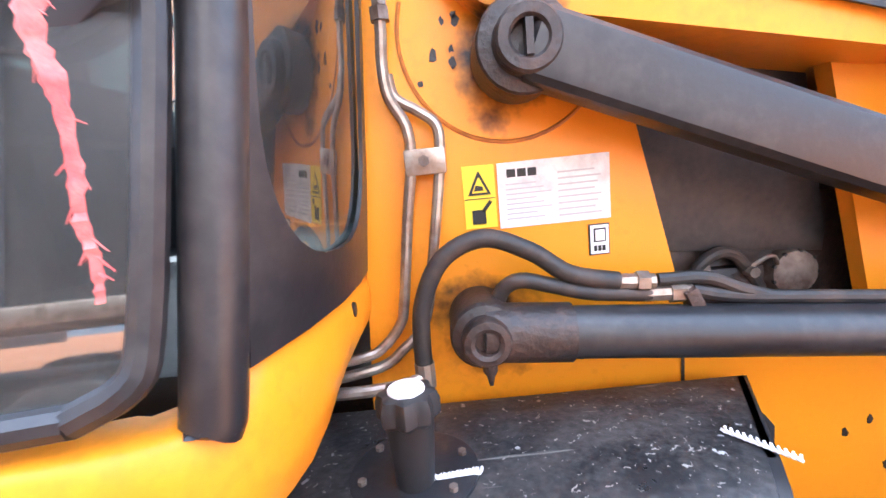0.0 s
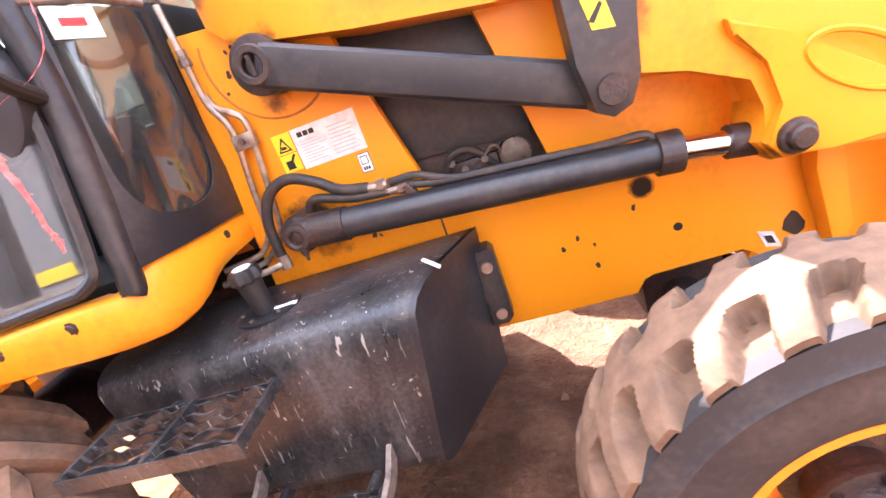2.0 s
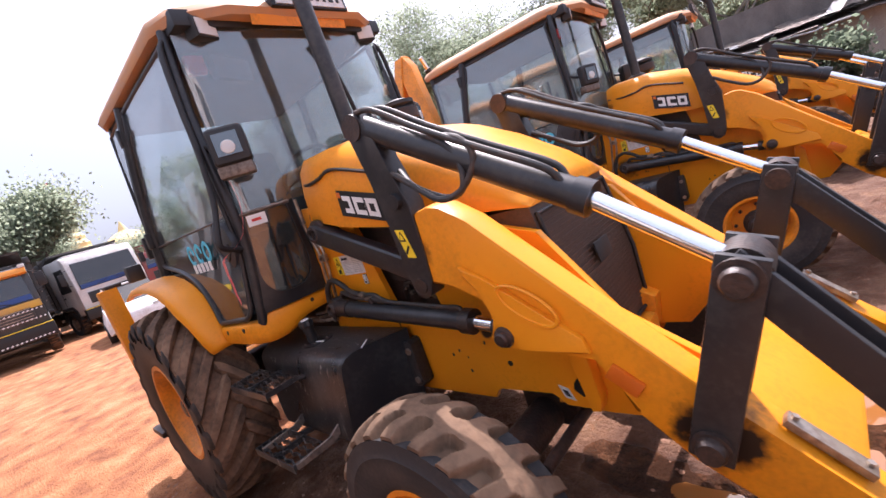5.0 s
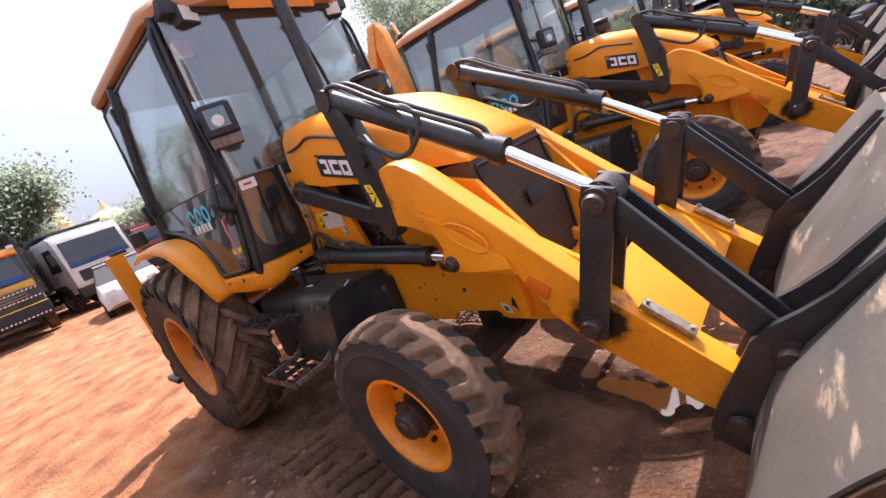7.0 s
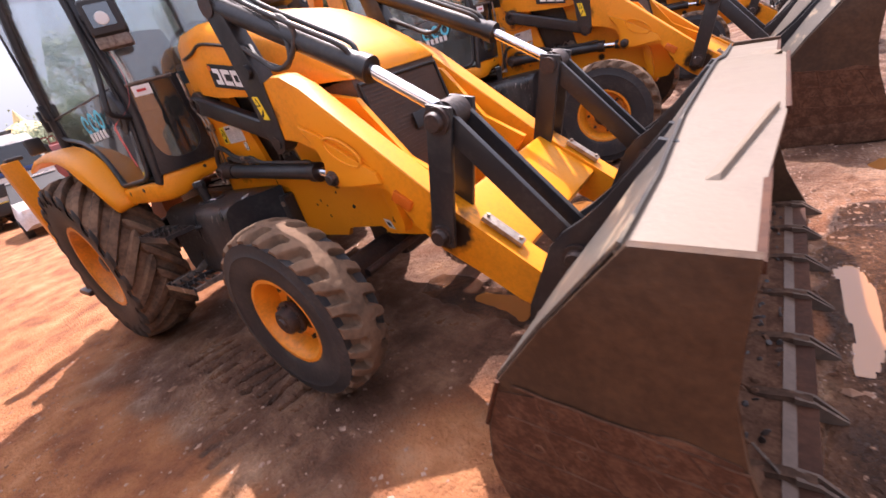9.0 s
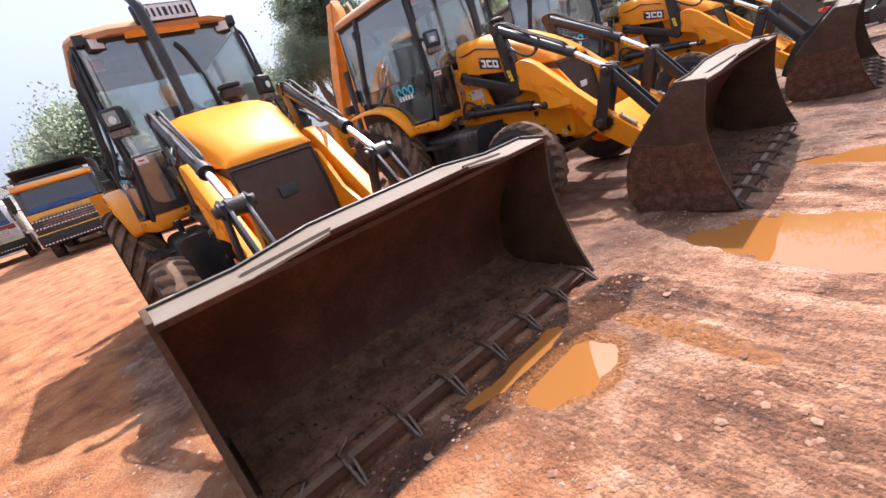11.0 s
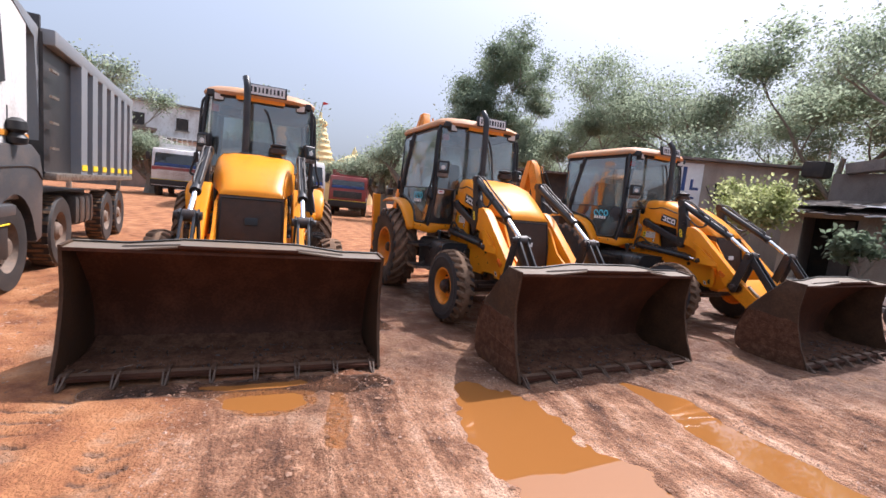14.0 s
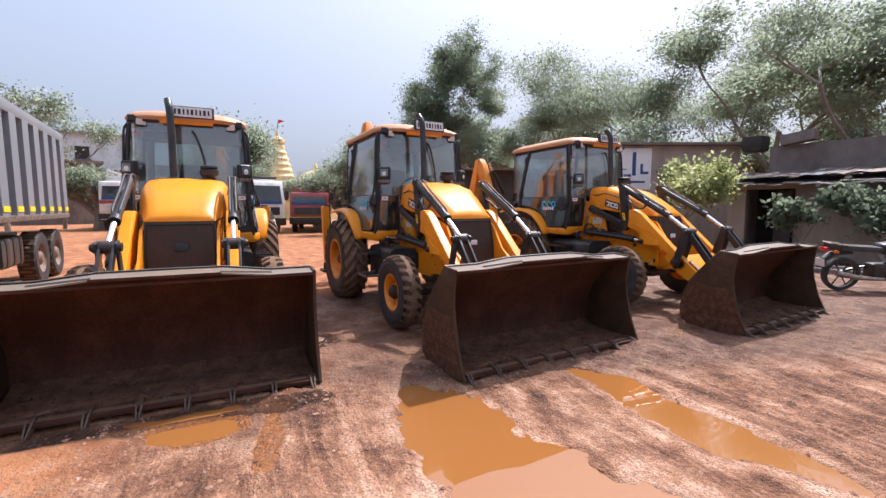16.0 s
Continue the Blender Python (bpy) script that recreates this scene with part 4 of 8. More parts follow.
        part("lift_hose", pipe(B(), hose, 0.0145, seg=12), HOSE, M, "black rubber hose looping over the cylinder")
        part("hose_collar", rod(B(), (1.083, Y(0.43), 0.985), (1.083, Y(0.43), 1.025), 0.0165, seg=10), STEEL, M, "steel hose collar")
        part("lift_hose", pipe(B(), [(1.205, Y(0.41), 1.10), (1.218, Y(0.42), 1.13), (1.245, Y(0.43), 1.144), (1.295, Y(0.432), 1.131), (1.35, Y(0.434), 1.116), (1.44, Y(0.436), 1.106)], 0.0125, seg=12), HOSE, M, "short black rubber hose")
        first = [(1.070, Y(0.40), 1.68), (1.070, Y(0.40), 1.545), (1.065, Y(0.392), 1.486), (1.069, Y(0.39), 1.438), (1.091, Y(0.39), 1.392), (1.093, Y(0.39), 1.34), (1.078, Y(0.39), 1.25), (1.058, Y(0.39), 1.115), (1.046, Y(0.392), 1.075), (1.015, Y(0.40), 1.043), (0.985, Y(0.41), 1.034), (0.90, Y(0.43), 1.030)]
        second = [(1.070, Y(0.385), 1.47), (1.078, Y(0.385), 1.436), (1.112, Y(0.388), 1.413), (1.137, Y(0.39), 1.390), (1.139, Y(0.39), 1.35), (1.129, Y(0.39), 1.28), (1.114, Y(0.39), 1.196), (1.096, Y(0.39), 1.10), (1.078, Y(0.393), 1.062), (1.05, Y(0.40), 1.038), (1.008, Y(0.405), 1.012), (0.90, Y(0.42), 1.0)]
        for way in (first, second):
            part("steel_pipe", pipe(B(), way, 0.0088, k=4), STEEL, M, "bare steel hydraulic pipe")
        for x, z in ((1.07, 1.555), (1.071, 1.575)):
            part("pipe_nut", rod(B(), (x, Y(0.40), z - 0.014), (x, Y(0.40), z + 0.004), 0.0150 if z < 1.56 else 0.0115, seg=6), ALLOY, M, "steel pipe nut")
        box(b := B(), (1.115, Y(0.388), 1.337), (0.064, 0.026, 0.040), bev=0.004)
        part("pipe_clamp", b, STEEL, M, "steel pipe clamp with a bolt")
        part("clamp_bolt", rod(B(), (1.113, Y(0.398), 1.338), (1.113, Y(0.411), 1.338), 0.009, seg=6), ALLOY, M, "bolt head")
        part("return_pipe", pipe(B(), [(0.90, Y(0.46), 1.0), (1.0, Y(0.455), 0.998), (1.06, Y(0.445), 1.0), (1.085, Y(0.43), 1.005)], 0.010, k=3), STEEL, M, "bare steel return pipe")
        # dump cylinder
        a, e, f = Vector((1.90, Y(0.505), 1.825)), Vector((2.70, Y(0.505), 1.372)), Vector((3.005, Y(0.505), 1.155))
        dc = part("dump_cylinder", rod(B(), a, e, 0.046, seg=24), BLACK, M, "black dump cylinder")
        rod(b := B(), e, e - (e - a).normalized() * 0.05, 0.053, seg=24)
        part("cylinder_gland", b, BLACK, dc)
        part("cylinder_rod", rod(B(), e, f, 0.026, seg=20), CHROME, dc, "long bright chrome rod")
        lathe(b := B(), [(0.02, Y(-0.05)), (0.058, Y(-0.05)), (0.058, Y(0.05)), (0.02, Y(0.05))], f, seg=22)
        part("cylinder_eye", b, GREASE, dc)
        part("cylinder_eye", lathe(B(), [(0.02, Y(-0.05)), (0.05, Y(-0.05)), (0.05, Y(0.05)), (0.02, Y(0.05))], a, seg=22), GREASE, dc)
        for k in (-1, 1):
            part("dump_hose", pipe(B(), [(1.93, Y(0.505 + 0.03 * k), 1.87), (2.02, Y(0.505 + 0.03 * k), 1.85), (2.2, Y(0.505 + 0.03 * k), 1.73), (2.42, Y(0.505 + 0.03 * k), 1.60), (2.6, Y(0.505 + 0.03 * k), 1.495), (2.64, Y(0.505 + 0.02 * k), 1.44)], 0.011), HOSE, dc)
            part("slack_hose", pipe(B(), [(2.02, Y(0.52 + 0.02 * k), 1.62), (2.12, Y(0.55), 1.55), (2.24, Y(0.56 + 0.015 * k), 1.485), (2.33, Y(0.56), 1.50), (2.36 + 0.03 * k, Y(0.54), 1.58), (2.31 + 0.03 * k, Y(0.53), 1.655), (2.2, Y(0.52), 1.70), (2.1, Y(0.51), 1.755)], 0.011), HOSE, dc, "slack looping hose")
        # lever and bucket link
        p, q, r = Vector((3.005, Y(0.505), 1.155)), Vector((2.875, Y(0.505), 0.712)), Vector((3.415, Y(0.505), 0.635))
        for off, nm in ((0.075, "tipping_lever"), (-0.075, "tipping_lever")):
            d = p - q
            lv = part(nm, box(B(), (p + q) / 2 + Vector((0, Y(off), 0)), (0.105, 0.022, d.length + 0.1), (0, math.degrees(math.atan2(d.x, d.z)), 0), 0.006), BLACK, M, "black tipping lever")
        for pt, rr in ((p, 0.05), (q, 0.045), (r, 0.05)):
            lathe(b := B(), [(0.005, Y(0.125)), (0.03, Y(0.125)), (0.036, Y(0.115)), (0.036, Y(0.1)), (rr, Y(0.1)), (rr, Y(0.085)), (rr * 0.8, Y(0.08)), (rr * 0.8, Y(-0.11))], pt, seg=22)
            part("linkage_pin", b, GREASE, M, "greasy linkage pin")
        d = r - p
        ang = math.degrees(math.atan2(-d.z, d.x))
        for off in (0.05, -0.05):
            bl = part("bucket_link", box(B(), (p + r) / 2 + Vector((0, Y(off), 0)), (d.length + 0.08, 0.024, 0.085), (0, ang, 0), 0.004), BLACK, M, "black bucket link with worn bright edges")
    part("arm_cross_plate", box(B(), (2.99, 0, 0.66), (0.36, 0.87, 0.10), (0, 39.5, 0), 0.02), YELLOW, M, "yellow cross member between the arms")
    # bucket
    back = [(4.06, 0.035), (3.75, 0.03), (3.45, 0.035), (3.345, 0.075), (3.30, 0.15), (3.295, 0.24), (3.325, 0.40), (3.40, 0.57), (3.55, 0.755), (3.74, 0.965), (3.92, 0.953)]
    ys = [-1.125, -0.78, -0.42, 0.0, 0.42, 0.78, 1.125]
    lift = [0, 0, 0.042, 0.044, 0.042, 0, 0]
    b = B()
    rows = []
    for y, dz in zip(ys, lift):
        rows.append([(x + (0.03 if k == 10 and dz else 0), y, z + (dz if k >= 9 else 0)) for k, (x, z) in enumerate(back)])
    bot = [[b.verts.new(p) for p in r[:10]] for r in rows]
    faces = []
    for u, v in zip(bot, bot[1:]):
        for k in range(9):
            faces.append(b.faces.new((u[k], v[k], v[k + 1], u[k + 1])))
    bmesh.ops.recalc_face_normals(b, faces=b.faces)
    bmesh.ops.solidify(b, geom=faces, thickness=0.022)
    bk = part("bucket", b, BUCKET_OUT, M, "rusty brown loader bucket resting on the ground")
    b = B()
    outer = [[b.verts.new((x - 0.016 * (1 if k > 2 else 0.4), y, z + 0.016 * (1 if k > 6 else 0) - (0.012 if k < 4 else 0))) for k, (x, y, z) in enumerate(r[2:10], 2)] for r in rows]
    faces = [b.faces.new((u[k], v[k], v[k + 1], u[k + 1])) for u, v in zip(outer, outer[1:]) for k in range(7)]
    bmesh.ops.recalc_face_normals(b, faces=b.faces)
    bmesh.ops.solidify(b, geom=faces, thickness=0.008)
    part("bucket_back", b, BUCKET_TOP, bk, "scratched grey outer back plate")
    loft(b := B(), [[(r[9][0] - 0.03, r[9][1], r[9][2] + 0.004), r[10], (r[10][0], r[10][1], r[10][2] - 0.012), (r[9][0] - 0.03, r[9][1], r[9][2] - 0.03)] for r in rows])
    part("top_lip", b, LIP, bk, "pale worn top lip with a raised middle", sharp=15)
    for s in (-1, 1):
        side = [(4.075, 0.03), (3.45, 0.012), (3.335, 0.055), (3.285, 0.14), (3.278, 0.24), (3.31, 0.41), (3.385, 0.585), (3.54, 0.775), (3.735, 0.985), (3.925, 0.968), (3.905, 0.82), (3.885, 0.66), (3.91, 0.50), (3.975, 0.25)]
        sp = part("bucket_side", prism(B(), side, s * 1.115, s * 1.14, 0.006), BUCKET_SIDE, bk, "scarred brown side plate")
        part("wear_strip", prism(B(), [(4.05, 0.02), (3.42, 0.012), (3.31, 0.08), (3.29, 0.17), (3.99, 0.165)], s * 1.139, s * 1.147, 0.003), CRUST, bk, "wear strip crusted with dry mud")
        crust = [(4.045, 0.04), (3.45, 0.02), (3.345, 0.06), (3.295, 0.14), (3.288, 0.24), (3.318, 0.40), (3.378, 0.55), (3.50, 0.56), (3.66, 0.535), (3.80, 0.545), (3.90, 0.515), (3.97, 0.25)]
        part("mud_crust", prism(B(), crust, s * 1.139, s * 1.1435, 0.001), CRUST, bk, "dry mud crusted on the lower side plate")
        pipe(b := B(), [(3.385, s * 1.143, 0.585), (3.31, s * 1.143, 0.41)], 0.006, k=1)
        part("side_bead", b, BUCKET_OUT, bk)
        for off in (-0.075, 0.075):
            br = [(3.17, 0.30), (3.20, 0.42), (3.325, 0.675), (3.375, 0.725), (3.44, 0.765), (3.52, 0.825), (3.685, 1.005), (3.735, 0.99), (3.53, 0.768), (3.385, 0.59), (3.31, 0.41), (3.28, 0.24)]
            part("bucket_bracket", prism(B(), br, s * 0.505 + off - 0.012, s * 0.505 + off + 0.012, 0.003), BLACK, bk, "black mounting bracket")
        lathe(b := B(), [(0.005, s * 0.125), (0.04, s * 0.125), (0.045, s * 0.1), (0.035, s * 0.09), (0.035, s * -0.11)], (3.265, s * 0.505, 0.37), seg=20)
        part("bucket_pivot_pin", b, GREASE, bk)
        loft(b := B(), [[(3.80, s * 0.80, 0.957), (3.84, s * 0.80, 0.957), (3.84, s * 0.785, 0.972)], [(3.895, s * 0.42, 0.990), (3.935, s * 0.42, 0.990), (3.935, s * 0.40, 1.012)]])
        part("lip_rib", b, LIP, bk, "raised rib on the lip")
        # welded bands on the lower side plate, with drilled rings and slanting welds between them
        a0, a1, c0, c1 = Vector((3.427, s * 1.144, 0.58)), Vector((3.915, s * 1.144, 0.498)), Vector((3.39, s * 1.144, 0.468)), Vector((3.935, s * 1.144, 0.41))
        d0, d1 = Vector((3.345, s * 1.144, 0.335)), Vector((3.965, s * 1.144, 0.262))
        for p, q in ((a0, a1), (c0, c1), (d0, d1)):
            part("weld_bead", pipe(B(), [p.lerp(q, f / 12) + Vector((0, 0, 0.002 * math.sin(f * 2.1))) for f in range(13)], 0.0035, seg=6, k=2), FLOOR_MUD, sp, "rusty weld bead")
        for f in (0.12, 0.34, 0.56, 0.78):
            part("weld_bead", pipe(B(), [a0.lerp(a1, f), c0.lerp(c1, f + 0.09)], 0.0028, seg=6, k=1), FLOOR_MUD, sp)
            part("weld_bead", pipe(B(), [c0.lerp(c1, f + 0.05), d0.lerp(d1, f + 0.17)], 0.0028, seg=6, k=1), FLOOR_MUD, sp)
        for x, z in ((3.52, 0.515), (3.642, 0.497), (3.762, 0.469), (3.884, 0.448), (3.819, 0.356), (3.58, 0.40), (3.46, 0.37)):
            part("drilled_ring", pipe(B(), [(x + 0.014 * math.cos(a), s * 1.144, z + 0.014 * math.sin(a)) for a in [2 * math.pi * q / 14 for q in range(15)]], 0.0032, seg=6, k=1), FLOOR_MUD, sp, "worn ring round a hole")
    part("lip_rib", box(B(), (3.953, 0, 0.991), (0.012, 0.84, 0.022), bev=0.003), BUCKET_OUT, bk)
    part("cutting_edge", prism(B(), [(3.97, 0.046), (4.045, 0.032), (4.050, 0.036), (4.048, 0.044), (3.97, 0.066)], -1.13, 1.13, 0.001), EDGE, bk, "smooth tan cutting edge")
    part("wear_plate", prism(B(), [(3.80, 0.045), (3.975, 0.040), (3.975, 0.060), (3.80, 0.058)], -1.115, 1.115), CRUST, bk, "mud-crusted wear plate behind the edge")
    part("lip_face", prism(B(), [(3.905, 0.930), (3.928, 0.930), (3.928, 0.9535), (3.905, 0.9535)], -1.12, 1.12, 0.003), BUCKET_OUT, bk, "dark front face of the lip")
    for i in range(8):
        y = -1.07 + 0.3055 * i
        b = B()
        # a welded shank with two straps that meet in a pointed tip
        loft(b, [[(x, y - w, z0), (x, y + w, z0), (x, y + w * 0.7, z1), (x, y - w * 0.7, z1)] for x, w, z0, z1 in ((3.86, 0.020, 0.05, 0.060), (3.90, 0.024, 0.05, 0.072), (3.98, 0.024, 0.052, 0.080), (4.045, 0.020, 0.036, 0.076))])
        tooth = part("tooth", b, TOOTH, bk, "worn steel tooth with two pointed straps", sharp=30)
        for k in (-1, 1):
            loft(b := B(), [[(x, y + k * o - w, z0), (x, y + k * o + w, z0), (x, y + k * o + w, z1), (x, y + k * o - w, z1)] for x, o, w, z0, z1 in ((4.00, 0.016, 0.006, 0.05, 0.080), (4.05, 0.016, 0.006, 0.014, 0.074), (4.065, 0.015, 0.006, 0.000, 0.062), (4.11, 0.010, 0.006, 0.000, 0.028), (4.135, 0.006, 0.004, -0.002, 0.008))])
            part("tooth_strap", b, STRAP, tooth, "pale worn steel strap")
        lump = random.Random(20 + i)
        clod = B()
        for q in range(9):
            rr = lump.uniform(0.006, 0.016)
            bmesh.ops.create_icosphere(clod, subdivisions=1, radius=rr, matrix=pose(3.86 + lump.gauss(0, 0.03), y + lump.gauss(0, 0.03), 0.062 + rr * 0.4, lump.uniform(0, 90), lump.uniform(0, 90)) @ Matrix.Diagonal((1.3, 1, 0.6, 1)))
        tagged(part("tooth_mud", clod, FLOOR_MUD, tooth), "mud packed behind the tooth", kind="stuff")
    clods = random.Random(9)
    b = B()
    for i in range(420):
        r = clods.uniform(0.003, 0.013)
        bmesh.ops.create_icosphere(b, subdivisions=1, radius=r, matrix=pose(clods.choice((clods.gauss(3.50, 0.06), clods.uniform(3.42, 3.96))), clods.uniform(-1.05, 1.05), 0.066 + r * 0.2, clods.uniform(0, 90), clods.uniform(0, 90), 0) @ Matrix.Diagonal((1, clods.uniform(0.8, 2), 0.45, 1)))
    tagged(part("bucket_mud", b, GREASE, bk), "crumbs of mud in the bucket", kind="stuff")
    b = B()
    nx, ny = 16, 60
    grid = [[b.verts.new((3.345 + 0.575 * i / nx + 0.03 * noise.noise(Vector((j * 0.3, i, 2.0))), -1.09 + 2.18 * j / ny,
                          0.068 + 0.30 * max(0.0, 0.32 - i / nx) ** 1.35 + 0.016 * noise.noise(Vector((i * 0.55, j * 0.45, 5.0))) + 0.010 * noise.noise(Vector((i * 1.3, j * 1.4, 9.0))))) for j in range(ny + 1)] for i in range(nx + 1)]
    for i in range(nx):
        for j in range(ny):
            b.faces.new((grid[i][j], grid[i + 1][j], grid[i + 1][j + 1], grid[i][j + 1]))
    part("mud_layer", b, FLOOR_MUD, bk, "crusted brown mud on the bucket floor")
    # side box with steps
    for s in (-1, 1):
        prof = [(0.40, 0.935), (0.60, 0.935), (0.645, 0.930), (0.680, 0.915), (0.703, 0.890), (0.713, 0.85), (0.745, 0.535), (0.742, 0.505), (0.722, 0.485), (0.68, 0.480), (0.40, 0.480)]
        secs = []
        for f, x0, x1 in ((0, 0.0, 1), (1, 1, 1)):
            ring = []
            for y, z in prof:
                left = 0.60 + (0.935 - z) * 0.30
                right = 1.465 + (0.70 - y) * 0.50 - max(0.0, 0.85 - z) * 0.10
                ring.append((left if f == 0 else right, s * y, z))
            secs.append(ring)
        bx = part("side_box", loft(B(), secs), SCRATCHED, M, "scratched black steel side box", sharp=40)
        secs = [[(x + d, y * k, z) for x, y, z in secs[1]] for d, k in ((-0.012, 1.004), (0.004, 1.004))]
        part("box_end_plate", loft(B(), secs), BLACK, bx, "plain black end plate")
        part("box_flange", prism(B(), [(1.585, 0.640), (1.585, 0.86), (1.60, 0.877), (1.632, 0.877), (1.645, 0.86), (1.648, 0.66), (1.63, 0.640)], s * 0.366, s * 0.437, 0.006), BLACK, bx)
        for z in (0.827, 0.678):
            part("flange_bolt", rod(B(), (1.617, s * 0.436, z), (1.617, s * 0.446, z), 0.016, seg=12), STEEL, bx, "pale bolt head")
        grate(bx, "upper_step", 0.71, 1.14, s * 0.94, s * 0.77, 0.852)
        grate(bx, "lower_step", 0.875, 1.285, s * 0.995, s * 0.825, 0.545, 4)
        for x in (0.93, 1.285):
            part("lower_step_hanger", prism(B(), [(-0.985, 0.525), (-0.985, 0.552), (-0.80, 0.555), (-0.715, 0.60), (-0.70, 0.56), (-0.79, 0.52)] if s < 0 else [(0.985, 0.525), (0.985, 0.552), (0.80, 0.555), (0.715, 0.60), (0.70, 0.56), (0.79, 0.52)], x, x + 0.014, 0.002, "x"), MUDDY_STEEL, bx, "muddy step hanger")
    cx, cy = 1.068, -0.588
    plate = part("filler_plate", lathe(B(), [(0.085, 0.0), (0.085, 0.005), (0.080, 0.007), (0.02, 0.008)], (cx - 0.003, cy + 0.022, 0.934), "z", 28), BLACK, M, "round black filler plate")
    for k in range(6):
        a = 2 * math.pi * (k + 0.3) / 6
        part("plate_bolt", rod(B(), (cx - 0.003 + 0.068 * math.cos(a), cy + 0.022 + 0.068 * math.sin(a), 0.94), (cx - 0.003 + 0.068 * math.cos(a), cy + 0.022 + 0.068 * math.sin(a), 0.947), 0.006, seg=6), ALLOY, plate)
    neck = part("filler_neck", rod(B(), (cx, cy, 0.938), (cx + 0.002, cy - 0.006, 1.035), 0.024, 0.031, seg=20), PLASTIC, M, "black filler neck")
    knob = B()
    lobe = [(0.036 + 0.0035 * math.cos(8 * a)) for a in [2 * math.pi * k / 48 for k in range(48)]]
    loft(knob, [[(cx + 0.002 + q * r * math.cos(2 * math.pi * k / 48), cy - 0.008 + q * r * math.sin(2 * math.pi * k / 48), z) for k, r in enumerate(lobe)] for q, z in ((0.80, 1.030), (1.0, 1.038), (1.0, 1.056), (0.90, 1.066), (0.62, 1.069))])
    part("filler_cap", knob, PLASTIC, neck, "lobed black cap")
    part("cap_disc", lathe(B(), [(0.023, 0.0), (0.022, 0.003), (0.003, 0.0035)], (cx + 0.002, cy - 0.008, 1.0685), "z", 20), WHITE, neck, "white disc")
    # cab
    cab(M)
    # stabilisers and folded backhoe
    for s in (-1, 1):
        st = part("stabiliser", box(B(), (-0.88, s * 1.0, 0.95), (0.13, 0.12, 1.16), (s * -2, 0, 0), 0.012), YELLOW, M, "yellow stabiliser leg")
        part("stabiliser_foot", box(B(), (-0.88, s * 1.03, 0.36), (0.3, 0.16, 0.05), bev=0.02), GREASE, st, "dark rubber foot")
        part("stabiliser_ram", rod(B(), (-0.88, s * 1.03, 0.36), (-0.88, s * 1.02, 0.5), 0.045), GREASE, st)
        part("stabiliser_cap", box(B(), (-0.88, s * 0.98, 1.54), (0.12, 0.11, 0.03), bev=0.01), GREASE, st)
        part("rear_lamp", box(B(), (-0.62, s * 0.86, 1.58), (0.1, 0.1, 0.12), bev=0.015), PLASTIC, M, "black rear lamp box")
    box(b := B(), (-0.9, 0, 1.0), (0.12, 2.0, 0.14), bev=0.01)
    box(b, (-0.9, 0, 0.55), (0.12, 2.0, 0.14), bev=0.01)
    part("rear_frame", b, YELLOW, M, "yellow rear frame")
    part("kingpost", box(B(), (-1.06, boom[0], 0.78), (0.22, 0.34, 0.75), bev=0.03), YELLOW, M, "yellow kingpost casting")
    base, top, high = boom

    def lean(bm, y):
        for v in bm.verts:
            k = min(max((v.co.z - 0.8) / (high - 0.8), 0), 1)
            v.co.y += base + (top - base) * k + y
            if v.co.z > 0.8:
                v.co.z = 0.8 + (v.co.z - 0.8) * (high - 0.8) / 2.42
        return bm
    bm_ = part("boom", lean(prism(B(), [(-1.12, 0.75), (-1.02, 0.85), (-0.95, 1.4), (-1.0, 2.3), (-1.18, 3.05), (-1.3, 3.22), (-1.4, 3.15), (-1.36, 2.9), (-1.22, 2.2), (-1.18, 1.4)], -0.075, 0.075, 0.02), 0), YELLOW_HOT, M, "worn yellow folded boom")
    part("boom_cylinder", lean(rod(B(), (-1.3, 0, 1.0), (-1.42, 0, 2.2), 0.05), 0), BLACK, bm_)
    part("dipper", lean(prism(B(), [(-1.28, 3.2), (-1.42, 3.2), (-1.75, 2.2), (-1.85, 1.2), (-1.72, 1.15), (-1.55, 2.1)], -0.09, 0.09, 0.02), 0), YELLOW_HOT, bm_, "worn yellow dipper")
    part("crowd_cylinder", rod(B(), (-1.1, top + 0.13, high - 0.25), (-1.1, top + 0.45, high - 0.75), 0.045), BLACK, bm_, "black cylinder on the boom")
    part("crowd_rod", rod(B(), (-1.1, top + 0.06, high - 0.1), (-1.1, top + 0.14, high - 0.26), 0.028), CHROME, bm_, "chrome rod")
    part("digging_bucket", lean(prism(B(), [(-1.9, 1.25), (-1.65, 1.2), (-1.45, 0.9), (-1.5, 0.55), (-1.75, 0.45), (-1.95, 0.6), (-1.75, 0.75), (-1.72, 1.0)], -0.28, 0.28, 0.01), 0), BUCKET_OUT, bm_, "dark digging bucket")
    return M


